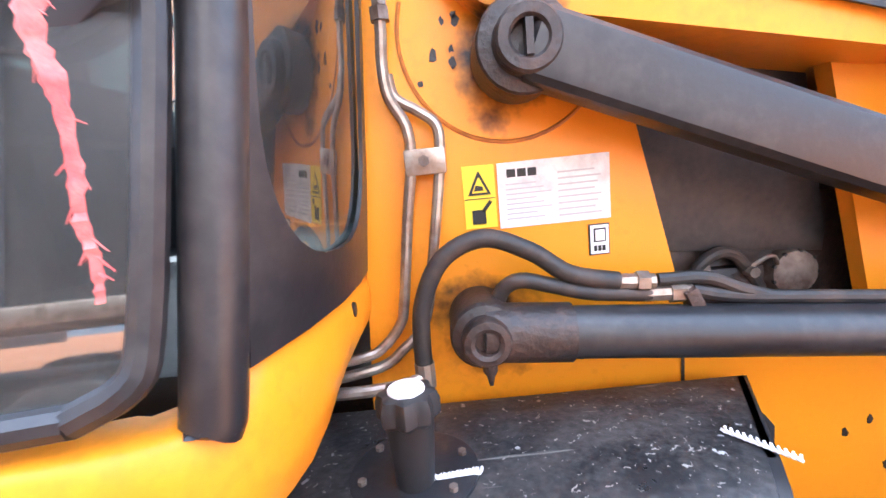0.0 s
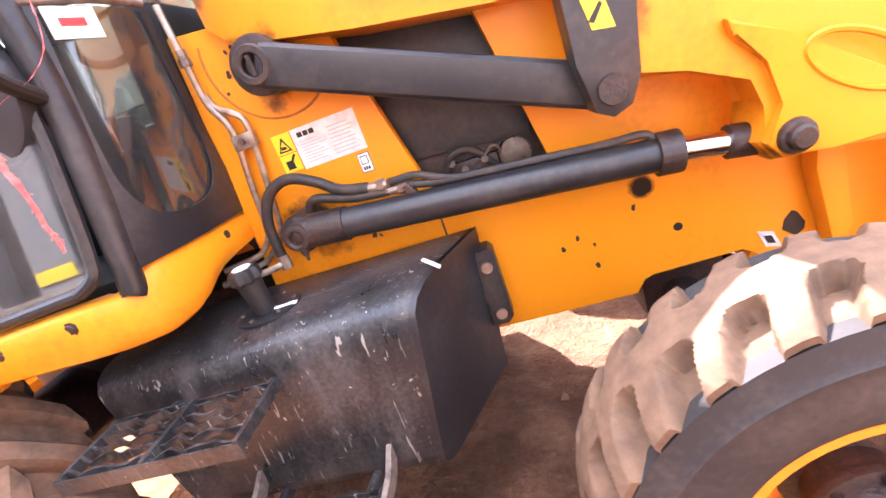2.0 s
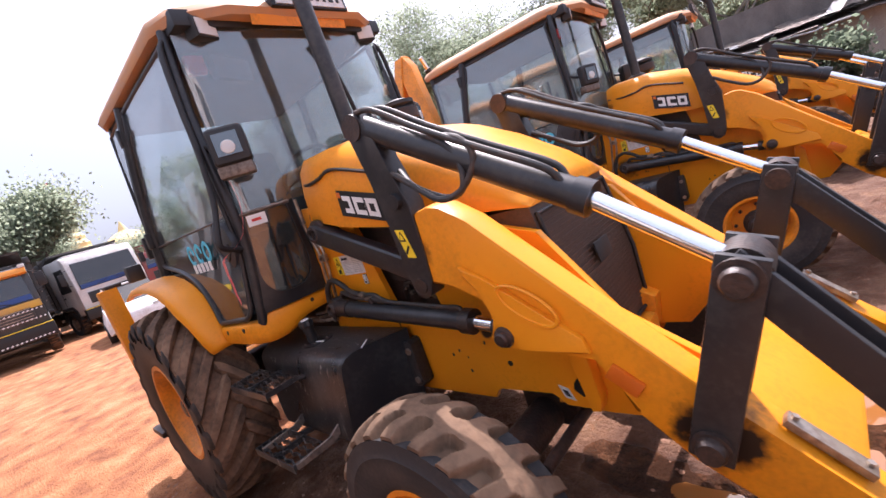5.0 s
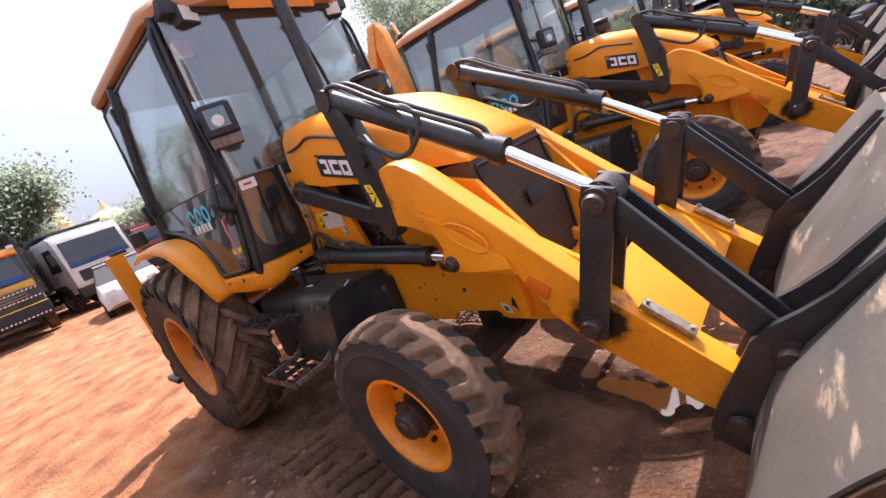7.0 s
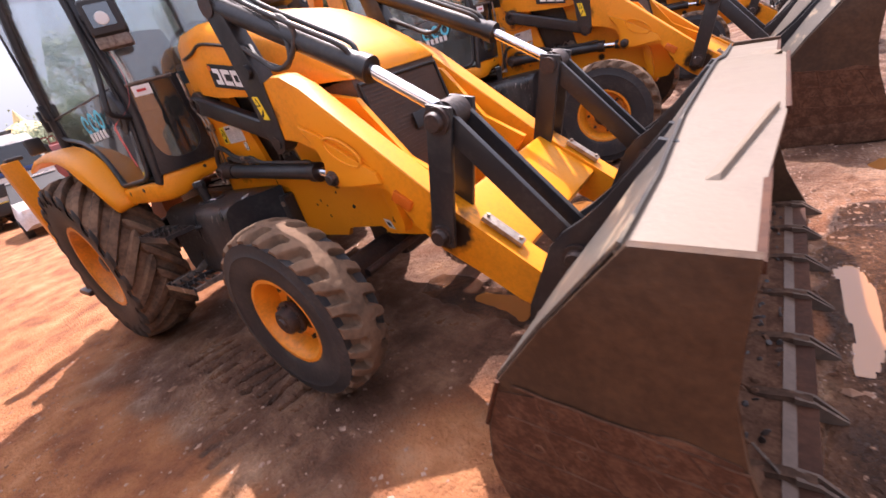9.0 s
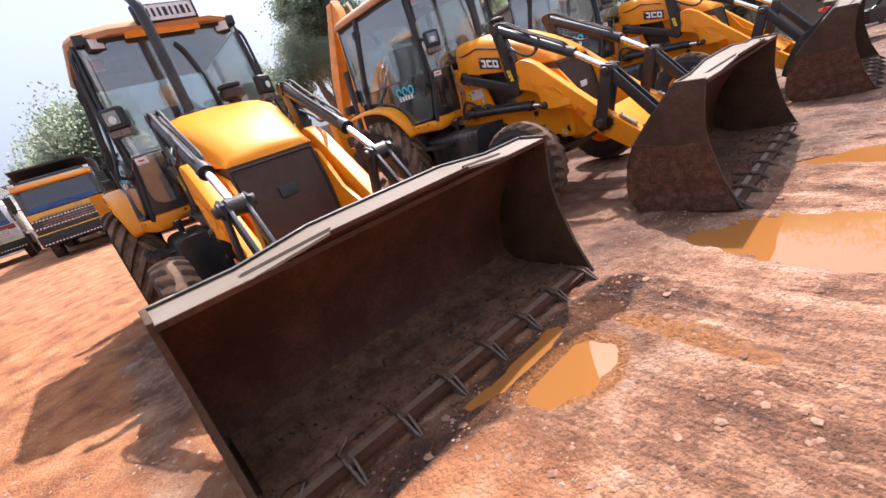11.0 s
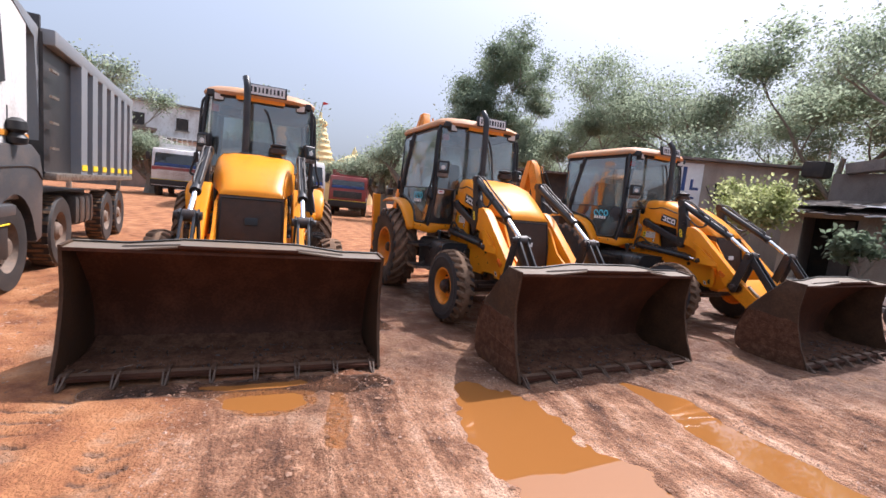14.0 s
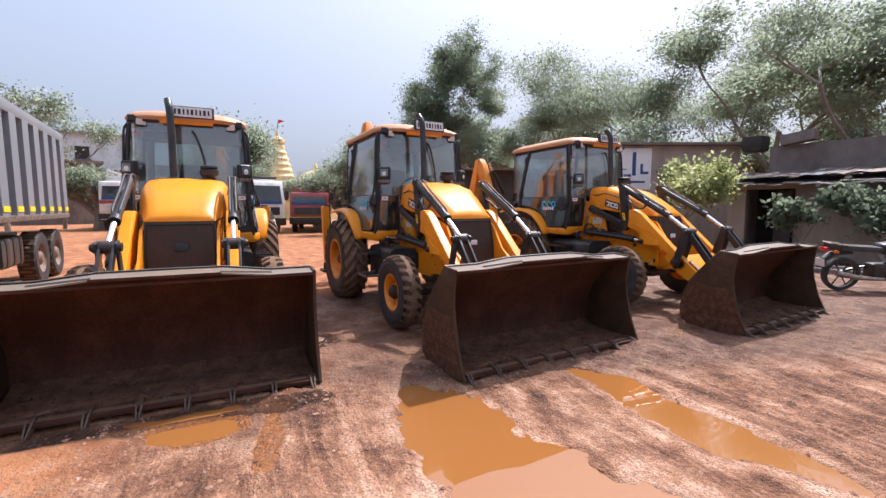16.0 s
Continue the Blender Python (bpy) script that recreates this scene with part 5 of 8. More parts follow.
def cab(M):
    """The glazed cab with roof, fenders, doors and seat."""
    C = part("cab_floor", box(B(), (0.25, 0, 1.12), (1.3, 1.36, 0.06), bev=0.01), PLASTIC, M, "black cab floor")
    roof = B()
    secs = []
    for k, dz in ((1.0, 0.0), (1.02, 0.035), (0.99, 0.075), (0.86, 0.125)):
        pts = [(-0.60, -0.66), (-0.50, -0.70), (0.85, -0.70), (1.0, -0.64), (1.13, -0.40), (1.15, 0.40), (1.0, 0.64), (0.85, 0.70), (-0.50, 0.70), (-0.60, 0.66)]
        secs.append([(0.25 + (x - 0.25) * k, y * k, 2.60 + dz + 0.02 * (x + 0.6) / 1.75) for x, y in pts])
    loft(roof, secs)
    rf = part("roof", roof, ROOF, M, "sun-faded orange-yellow cab roof", sharp=50)
    part("roof_lining", box(B(), (0.25, 0, 2.60), (1.62, 1.30, 0.08), (0, -2, 0), 0.01), PLASTIC, rf, "black roof lining")
    part("plate_holder", box(B(), (1.142, 0.07, 2.725), (0.05, 0.50, 0.15), (0, -8, 0), 0.008), PLASTIC, rf, "black number plate holder")
    pl = part("number_plate", box(B(), (1.170, 0.07, 2.727), (0.006, 0.45, 0.125), (0, -8, 0)), LABEL, rf, "pale number plate")
    for i in range(9):
        part("plate_bar", box(B(), (1.1745, -0.12 + 0.047 * i, 2.728), (0.004, 0.020 + 0.010 * (i % 3 == 1), 0.07), (0, -8, 0)), INK, pl)
    for s in (-1, 1):
        part("work_lamp", box(B(), (1.02, s * 0.52, 2.585), (0.08, 0.13, 0.10), (0, 0, s * -18), 0.012), PLASTIC, rf, "black work lamp")
        part("work_lamp_glass", box(B(), (1.062, s * 0.507, 2.585), (0.006, 0.105, 0.075), (0, 0, s * -18)), LAMP, rf, "lamp glass")
    part("sun_strip", sheet(B(), [(1.125, -0.30, 2.575), (1.125, 0.30, 2.575), (1.135, 0.30, 2.625), (1.135, -0.30, 2.625)], 0.006), YELLOW_HOT, rf, "faded yellow strip under the roof edge")
    for s in (-1, 1):
        def V(x, y, z):
            return (x, s * y, z)
        post = B()
        pipe(post, [V(0.922, 0.736, 1.128), V(0.926, 0.733, 1.15), V(0.950, 0.709, 1.35), V(0.966, 0.692, 1.5), V(0.972, 0.688, 1.65), V(0.964, 0.694, 1.85), V(0.945, 0.695, 2.15), V(0.928, 0.678, 2.4), V(0.915, 0.655, 2.62)], 0.027, seg=16)
        part("front_pillar", post, BLACK, M, "black tubular front pillar")
        part("rear_pillar", pipe(B(), [V(-0.28, 0.76, 1.50), V(-0.22, 0.735, 1.95), V(-0.10, 0.665, 2.60)], 0.036, seg=10), BLACK, M, "black rear door pillar")
        part("back_pillar", pipe(B(), [V(-0.50, 0.66, 1.30), V(-0.53, 0.65, 2.0), V(-0.54, 0.63, 2.60)], 0.034, seg=10), BLACK, M, "black back pillar")
        # door with frame, glass, handle
        door = B()
        line = [V(0.85, 0.783, 1.166), V(0.72, 0.800, 1.162), V(0.61, 0.813, 1.158), V(0.575, 0.816, 1.164), V(0.553, 0.812, 1.195), V(0.527, 0.807, 1.24), V(0.487, 0.801, 1.295), V(0.412, 0.793, 1.372), V(0.31, 0.786, 1.432), V(0.12, 0.775, 1.492), V(-0.12, 0.765, 1.535), V(-0.225, 0.76, 1.562), V(-0.235, 0.757, 1.62), V(-0.19, 0.735, 2.0), V(-0.07, 0.672, 2.52), V(-0.03, 0.668, 2.56), V(0.82, 0.668, 2.57), V(0.86, 0.672, 2.54), V(0.902, 0.70, 2.2), V(0.930, 0.713, 1.85), V(0.938, 0.714, 1.65), V(0.935, 0.720, 1.5), V(0.918, 0.740, 1.35), V(0.901, 0.762, 1.22), V(0.89, 0.774, 1.185), V(0.85, 0.783, 1.166)]
        pipe(door, line, 0.0135, seg=10, k=3)
        dr = part("door", door, BLACK, M, "black-framed glazed cab door")
        up = [V(0.93, 0.714, 1.70), V(-0.21, 0.752, 1.70), V(-0.06, 0.668, 2.55), V(0.855, 0.668, 2.56)]
        part("door_glass", sheet(B(), up, 0.006), GLASS, dr, "clear upper door glass")
        lo = [V(0.885, 0.772, 1.178), V(0.59, 0.806, 1.168), V(0.53, 0.800, 1.245), V(0.412, 0.787, 1.38), V(0.31, 0.780, 1.44), V(0.12, 0.769, 1.50), V(-0.12, 0.758, 1.545), V(-0.225, 0.752, 1.572), V(-0.212, 0.748, 1.69), V(0.93, 0.716, 1.69), V(0.925, 0.732, 1.45)]
        loft(b := B(), [[(x, y - s * 0.003, z) for x, y, z in lo], [(x, y + s * 0.003, z) for x, y, z in lo]])
        part("lower_door_glass", b, SMOKE_GLASS, dr, "smoked lower door glass")
        part("door_bar", pipe(B(), [V(0.93, 0.716, 1.695), V(-0.2, 0.752, 1.695)], 0.006, k=1), BLACK, dr)
        speaker = [(0.845 + 0.115 * math.cos(a), 1.56 + 0.13 * math.sin(a)) for a in [2 * math.pi * k / 28 for k in range(28)]]
        part("door_pocket", prism(B(), speaker, s * 0.70, s * 0.750, 0.008), DOOR_TRIM, dr, "rounded black inner door trim")
        part("pocket_rib", pipe(B(), [V(0.845 + 0.07 * math.cos(a), 0.752, 1.57 + 0.085 * math.sin(a)) for a in [math.pi * (0.9 + 1.1 * k / 10) for k in range(11)]], 0.006, seg=6), DOOR_TRIM, dr)
        part("grab_rail", pipe(B(), [V(0.92, 0.67, 2.58), V(0.945, 0.71, 2.50), V(0.96, 0.728, 2.25), V(0.975, 0.738, 2.0), V(0.99, 0.765, 1.78), V(1.0, 0.81, 1.62), V(0.995, 0.81, 1.555), V(0.966, 0.71, 1.52)], 0.015), PLASTIC, dr, "black grab rail")
        for z in (1.75, 2.42):
            part("door_hinge", box(B(), V(-0.235 + 0.13 * (z - 1.75), 0.782 - 0.1 * (z - 1.75), z), (0.05, 0.035, 0.11), bev=0.008), PLASTIC, dr, "black hinge block")
        # printed mark on the door: three cyan rings and a row of white bars
        for i in range(3):
            x = 0.441 + 0.111 * i
            ring = [V(x + 0.041 * math.cos(a), 0.783 - 0.005 * i, 1.566 + 0.047 * math.sin(a)) for a in [2 * math.pi * k / 18 for k in range(19 if i == 2 else 16)]]
            pipe(b := B(), ring, 0.0125, seg=8, k=1)
            for v in b.verts:
                v.co.y = ring[0][1] + (v.co.y - ring[0][1]) * 0.2
            part("cyan_ring", b, CYAN, dr, "cyan ring of the printed mark")
        for i in range(5):
            part("white_bar", box(B(), V(0.440 + 0.053 * i, 0.789 - 0.003 * i, 1.487), (0.036, 0.004, 0.052), (0, 0, 0)), WHITE, dr, "white bar of the printed mark")
        # rear side window
        w = [V(-0.27, 0.755, 1.58), V(-0.50, 0.72, 1.58), V(-0.545, 0.66, 2.54), V(-0.14, 0.672, 2.56)]
        rw = part("rear_side_window", pipe(B(), [*w, w[0]], 0.014, seg=8, k=1), BLACK, M, "black-framed rear side window")
        part("window_glass", sheet(B(), w, 0.006), GLASS, rw, "clear pane")
        part("window_stay", box(B(), V(-0.50, 0.74, 1.72), (0.05, 0.05, 0.16), bev=0.012), PLASTIC, rw, "black window catch")
        # lower quarter light: a tinted pane behind a black printed border with a rounded opening
        def Q(f, g, d=0.0):
            lo_, hi_ = (0.945 + 0.045 * f, 0.722 - 0.377 * f, 1.168), (0.985 + 0.065 * f, 0.672 - 0.245 * f, 1.672)
            bow = 0.020 * math.sin(math.pi * f)
            return V(lo_[0] + (hi_[0] - lo_[0]) * g + bow + d, lo_[1] + (hi_[1] - lo_[1]) * g + bow * 0.4, lo_[2] + (hi_[2] - lo_[2]) * g)
        loft(b := B(), [[Q(f, 0.0), Q(f, 1.0), Q(f, 1.0, -0.006), Q(f, 0.0, -0.006)] for f in (0.0, 0.2, 0.4, 0.6, 0.8, 1.0)])
        part("lower_quarter_glass", b, QUARTER_GLASS, M, "tinted lower quarter glass")
        inner, outer = [(0.07, 1.0), (0.07, 0.55)], [(0.0, 1.0), (0.0, 0.5)]
        for k in range(17):
            a = math.pi * (1 + k / 16)
            inner.append((0.49 + 0.42 * math.copysign(abs(math.cos(a)) ** 0.8, math.cos(a)), 0.50 - 0.36 * abs(math.sin(a)) ** 0.8))
            outer.append((0.0, 0.5 - k / 12) if k < 6 else ((k - 6) / 4, 0.0) if k <= 10 else (1.0, (k - 10) / 12))
        inner += [(0.91, 0.55), (0.93, 1.0)]
        outer += [(1.0, 0.55), (1.0, 1.0)]
        loft(b := B(), [[Q(*p, 0.004), Q(*p, 0.010), Q(*q, 0.010), Q(*q, 0.004)] for p, q in zip(outer, inner)])
        part("quarter_frame", b, BLACK, M, "black printed window border")
        part("quarter_bar", pipe(B(), [V(0.985, 0.672, 1.682), V(1.04, 0.56, 1.684), V(1.055, 0.43, 1.685)], 0.009, k=2), ALLOY, M, "pale cross bar")
        part("bar_sticker", sheet(B(), [V(1.010, 0.655, 1.668), V(1.040, 0.565, 1.668), V(1.036, 0.565, 1.612), V(1.006, 0.655, 1.612)], 0.004), WHITE, M, "small white sticker with a red mark")
        part("sticker_mark", sheet(B(), [V(1.016, 0.635, 1.648), V(1.032, 0.590, 1.648), V(1.031, 0.590, 1.634), V(1.015, 0.635, 1.634)], 0.007), RED, M)
        # mirror
        mr = part("mirror", box(B(), V(1.12, 0.65, 2.0), (0.085, 0.175, 0.18), (0, 0, s * 30), 0.028, 3), PLASTIC, M, "black square mirror on a stalk")
        part("mirror_glass", box(B(), V(1.157, 0.672, 2.005), (0.010, 0.112, 0.105), (0, 0, s * 30), 0.0), MIRROR, mr, "lamp glass in the square housing")
        part("lamp_bowl", rod(B(), V(1.160, 0.673, 1.99), V(1.1655, 0.676, 1.99), 0.034, 0.028, seg=20), LAMP, mr, "pale round reflector")
        part("side_lamp", box(B(), V(1.105, 0.645, 1.885), (0.085, 0.165, 0.06), (0, 0, s * 30), 0.014), ALLOY, mr, "grey lamp box under the mirror")
        part("mirror_stalk", pipe(B(), [V(0.955, 0.695, 2.05), V(1.02, 0.68, 2.02), V(1.10, 0.65, 2.0)], 0.014), PLASTIC, mr)
        # fender and sill
        secs = []
        for x, z in ((0.592, 1.036), (0.590, 1.06), (0.575, 1.115), (0.502, 1.228), (0.42, 1.328), (0.33, 1.398), (0.20, 1.450), (0.03, 1.487), (-0.2, 1.50), (-0.45, 1.485), (-0.66, 1.440)):
            t = Vector((x - 0.0, 0, z - 0.72)).normalized() * 0.03
            wd = 0.91 if x > 0.591 else 0.925 if x > 0.58 else 0.94 if x > 0.55 else (0.955 if x > 0.45 else 0.975)
            secs.append([V(x, 0.800, z), V(x, wd - 0.10, z), V(x - t.x * 0.12, wd - 0.055, z - t.z * 0.12), V(x - t.x * 0.45, wd - 0.022, z - t.z * 0.45), V(x - t.x * 1.0, wd - 0.004, z - t.z * 1.0), V(x - t.x * 1.8, wd, z - t.z * 1.8), V(x - t.x * 1.8, wd - 0.025, z - t.z * 1.8), V(x - t.x, wd - 0.06, z - t.z), V(x - t.x, 0.800, z - t.z)])
        part("fender", loft(B(), secs), YELLOW, M, "curved yellow rear fender", sharp=65)
        arch = [(0.60, 1.03), (0.52, 1.22), (0.42, 1.33), (0.28, 1.42), (0.08, 1.47), (-0.55, 1.48), (-0.55, 1.2), (0.3, 1.2), (0.40, 1.03)]
        part("inner_arch", prism(B(), arch, s * 0.66, s * 0.735), PLASTIC, M, "black inner wheel arch")
        secs = []
        for x, y, z0, z1 in ((0.584, 0.832, 1.038, 1.137), (0.70, 0.822, 1.032, 1.139), (0.80, 0.808, 1.026, 1.140), (0.865, 0.790, 1.020, 1.138), (0.905, 0.767, 1.016, 1.133), (0.932, 0.742, 1.012, 1.133), (0.940, 0.732, 1.011, 1.150), (0.946, 0.722, 1.011, 1.163), (0.958, 0.69, 1.012, 1.170), (0.968, 0.65, 1.016, 1.170), (0.976, 0.60, 1.032, 1.168), (0.982, 0.56, 1.055, 1.167),
                             (0.986, 0.52, 1.068, 1.166), (0.990, 0.45, 1.076, 1.165), (0.993, 0.375, 1.080, 1.163), (0.995, 0.34, 1.085, 1.162)):
            out = Vector((1.0, 0.25)).normalized() if y < 0.70 else Vector((0.7, 0.7)).normalized() if y < 0.79 else Vector((0.15, 1.0)).normalized()
            secs.append([V(x + out.x * p, y + out.y * p, z0 + (z1 - z0) * q) for p, q in ((-0.012, 0.0), (0.0, 0.06), (0.006, 0.35), (0.006, 0.70), (0.001, 0.92), (-0.008, 1.0), (-0.06, 1.0), (-0.06, 0.0))])
        sill = part("sill", loft(B(), secs), YELLOW, M, "stepped yellow cab sill", sharp=50)
        for x, y, z in ((0.648, 0.832, 1.103), (0.812, 0.810, 1.108)):
            part("sill_bolt", lathe(B(), [(0.004, 0.0), (0.010, 0.0), (0.012, s * -0.002), (0.016, s * -0.0025), (0.016, s * -0.012)], V(x, y + 0.0015, z), seg=14), GREASE, sill, "recessed rusty bolt")
        part("sill_bolt", lathe(B(), [(0.004, 0.012), (0.011, 0.012), (0.012, 0.0)], V(0.984, 0.473, 1.136), "x", 12), GREASE, sill, "dark bolt")
    curve = [(0.985, 0.665), (1.025, 0.58), (1.055, 0.45), (1.075, 0.25), (1.08, 0.0), (1.075, -0.25), (1.055, -0.45), (1.025, -0.58), (0.985, -0.665)]
    loft(b := B(), [[(x + p, y, 1.69), (x + p - 0.004, y * 0.995, 2.1), (x - 0.02 + p, y * 0.97, 2.59)] + [(x - 0.02 + p - 0.006, y * 0.97, 2.59), (x + p - 0.010, y * 0.995, 2.1), (x + p - 0.006, y, 1.69)] for p, (x, y) in ((0.0, c) for c in curve)])
    part("windscreen", b, GLASS, M, "clear wrapped windscreen", sharp=80)
    part("wiper", pipe(B(), [(1.085, 0.05, 2.50), (1.10, 0.10, 2.42), (1.105, 0.16, 2.2), (1.10, 0.20, 1.95), (1.095, 0.22, 1.80)], (0.016, 0.010), k=3), PLASTIC, M, "black wiper arm")
    part("rear_glass", sheet(B(), [(-0.50, -0.62, 1.55), (-0.50, 0.62, 1.55), (-0.54, 0.60, 2.56), (-0.54, -0.60, 2.56)], 0.006), GLASS, M, "clear rear window")
    part("rear_bar", box(B(), (-0.51, 0, 1.54), (0.04, 1.3, 0.05)), BLACK, M)
    part("cab_back_panel", box(B(), (-0.48, 0, 1.3), (0.03, 1.28, 0.42), bev=0.01), PLASTIC, M, "black back panel")
    part("dashboard", box(B(), (0.90, 0, 1.50), (0.14, 0.6, 0.5), (0, 8, 0), 0.03), PLASTIC, M, "black dashboard")
    for s in (-1, 1):
        part("side_console", box(B(), (0.15, s * 0.5, 1.35), (0.7, 0.2, 0.42), bev=0.03), PLASTIC, M, "black side console")
    part("steering_column", rod(B(), (0.90, 0, 1.6), (0.70, 0, 1.84), 0.03), PLASTIC, M)
    b = B()
    c = Vector((0.69, 0, 1.85))
    ax = Vector((-0.24, 0, 0.26)).normalized()
    u, v = Vector((0, 1, 0)), ax.cross(Vector((0, 1, 0)))
    pipe(b, [c + 0.19 * (math.cos(a) * u + math.sin(a) * v) for a in [2 * math.pi * k / 24 for k in range(25)]], 0.014, seg=8, k=1)
    for a in (0.5, 2.6, 4.7):
        rod(b, c, c + 0.19 * (math.cos(a) * u + math.sin(a) * v), 0.01, seg=6)
    part("steering_wheel", b, PLASTIC, M, "black steering wheel")
    seat = part("seat", box(B(), (0.16, 0, 1.52), (0.48, 0.5, 0.14), bev=0.04), SEAT, M, "dark driver's seat")
    part("seat_back", box(B(), (-0.10, 0, 1.86), (0.12, 0.48, 0.62), (0, -10, 0), 0.05), SEAT, seat)
    part("seat_base", box(B(), (0.16, 0, 1.3), (0.34, 0.36, 0.34), bev=0.02), PLASTIC, seat)
    part("sun_visor", box(B(), (0.90, -0.38, 2.44), (0.06, 0.26, 0.13), (0, 0, 20), 0.03), PLASTIC, M, "black visor box")
    part("lamp_lens", box(B(), (0.91, -0.56, 2.46), (0.05, 0.09, 0.09), bev=0.01), RED, M, "red lens behind the screen")

# ---- ground ----
def height(x, y):
    """The yard: flat where the machines stand, rising a little towards the far trucks; ruts, tread prints and puddle hollows."""
    x, y = np.asarray(x, float), np.asarray(y, float)
    far = np.clip((-x - 7) / 10, 0, 1) * np.clip((1.5 - y) / 4, 0, 1)
    h = 0.28 * far
    near = np.exp(-np.maximum(0, np.hypot(x - 3.5, y) - 6) / 4)
    wob = 0
    for k, (a, b, c) in enumerate(((1.3, 0.7, 0.2), (-0.6, 1.7, 1.1), (2.9, -2.2, 2.3), (4.7, 3.9, 0.7), (-7.3, 5.1, 1.9), (9.1, 11.3, 0.4), (17.0, -9.0, 2.0), (-13.0, 21.0, 0.3))):
        wob = wob + np.sin(a * x + b * y + c + 1.3 * np.sin(0.7 * b * x - a * 0.6 * y)) / (1 + 0.75 * k)
    h = h + near * 0.009 * wob
    rough = lattice(x, y, 0.55, 1) * 0.012 + np.abs(lattice(x, y, 0.21, 2)) * 0.014 + lattice(x, y, 0.10, 3) * 0.007 + np.maximum(lattice(x, y, 0.065, 4), 0) * 0.008
    churn = np.clip((y + 0.3) / 0.8, 0, 1) * np.clip((x - 2.2) / 0.8, 0, 1)
    bent = y + 0.10 * np.sin(0.9 * x + 0.4) + 0.05 * lattice(x, y, 0.7, 16)
    ridge = (0.011 * np.abs(lattice(x * 0.25, bent, 0.085, 12)) + 0.008 * lattice(x * 0.4, bent, 0.2, 13)) * (0.4 + np.clip(lattice(x, y, 0.8, 17), 0, 1)) + 0.016 * np.abs(lattice(x, y, 0.11, 18)) + 0.015 * np.maximum(lattice(x, y, 0.055, 19) - 0.15, 0) + 0.010 * np.maximum(lattice(x, y, 0.036, 20) - 0.2, 0)
    h = h + near * (rough * (0.5 + 0.7 * np.clip(lattice(x, y, 1.7, 5) + 0.6, 0, 1)) * (0.75 + 0.1 * churn) + ridge * churn * 0.75)
    # wheel ruts that leave the yard ahead of the machines
    for yc, wd, dp, x0 in ((1.05, 0.16, 0.020, 4.3), (1.32, 0.10, 0.012, 4.4), (2.85, 0.22, 0.018, 4.6), (4.3, 0.2, 0.022, 4.8), (4.9, 0.12, 0.012, 4.6), (-0.5, 0.2, 0.01, 4.7)):
        d = (y - yc - 0.05 * np.sin(x * 1.1 + yc) - 0.03 * (x - 5)) / wd
        h = h - dp * np.exp(-d * d) * np.clip((x - x0) / 0.5, 0, 1) * np.clip((10 - x) / 2, 0, 1) * (0.75 + 0.25 * np.sin(x * 60 + 4 * np.abs(d)))
    h = h - prints(x, y)
    return h


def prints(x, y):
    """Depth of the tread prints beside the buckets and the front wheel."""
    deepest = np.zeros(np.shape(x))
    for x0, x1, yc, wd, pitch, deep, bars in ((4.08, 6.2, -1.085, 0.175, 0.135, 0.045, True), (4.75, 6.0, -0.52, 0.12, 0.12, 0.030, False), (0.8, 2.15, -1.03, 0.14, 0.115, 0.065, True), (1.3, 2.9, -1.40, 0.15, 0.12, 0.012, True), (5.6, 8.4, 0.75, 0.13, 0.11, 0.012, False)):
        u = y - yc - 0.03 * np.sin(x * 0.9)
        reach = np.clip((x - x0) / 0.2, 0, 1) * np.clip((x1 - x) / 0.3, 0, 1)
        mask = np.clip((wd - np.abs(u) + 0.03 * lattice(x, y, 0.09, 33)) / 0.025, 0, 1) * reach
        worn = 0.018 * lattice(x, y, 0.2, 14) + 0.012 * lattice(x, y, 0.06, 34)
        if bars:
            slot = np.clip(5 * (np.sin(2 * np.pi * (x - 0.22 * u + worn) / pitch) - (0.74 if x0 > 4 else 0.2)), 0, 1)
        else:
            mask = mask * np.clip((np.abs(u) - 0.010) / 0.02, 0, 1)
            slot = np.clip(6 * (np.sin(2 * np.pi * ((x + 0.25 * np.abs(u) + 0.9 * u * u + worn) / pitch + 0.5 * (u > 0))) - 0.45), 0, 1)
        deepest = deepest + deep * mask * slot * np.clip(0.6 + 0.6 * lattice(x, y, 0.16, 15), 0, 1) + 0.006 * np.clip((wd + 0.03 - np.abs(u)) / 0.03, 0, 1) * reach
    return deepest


def lattice(x, y, cell, seed):
    """Smooth value noise on a square lattice."""
    table = np.random.default_rng(seed).uniform(-1, 1, (128, 128))
    u, v = x / cell, y / cell
    i, j = np.floor(u).astype(int), np.floor(v).astype(int)
    f, g = u - i, v - j
    f, g = f * f * (3 - 2 * f), g * g * (3 - 2 * g)
    a = lambda p, q: table[(i + p) % 128, (j + q) % 128]
    return (a(0, 0) * (1 - f) + a(1, 0) * f) * (1 - g) + (a(0, 1) * (1 - f) + a(1, 1) * f) * g


def hollow(x, y, line, width):
    """How deep a puddle's bed lies along a bent line."""
    best = np.full(np.shape(x), 9.0)
    for (ax, ay, aw), (bx, by, bw) in zip(line, line[1:]):
        dx, dy = bx - ax, by - ay
        t = np.clip(((x - ax) * dx + (y - ay) * dy) / (dx * dx + dy * dy), 0, 1)
        d = np.hypot(x - ax - t * dx, y - ay - t * dy) / (aw + t * (bw - aw))
        best = np.minimum(best, d)
    edge = best + 0.05 * np.sin(5 * x + 3 * y) + 0.20 * lattice(x, y, 0.20, 10) + 0.13 * lattice(x, y, 0.07, 11)
    return np.clip(1.25 - edge, 0, 0.6) * width


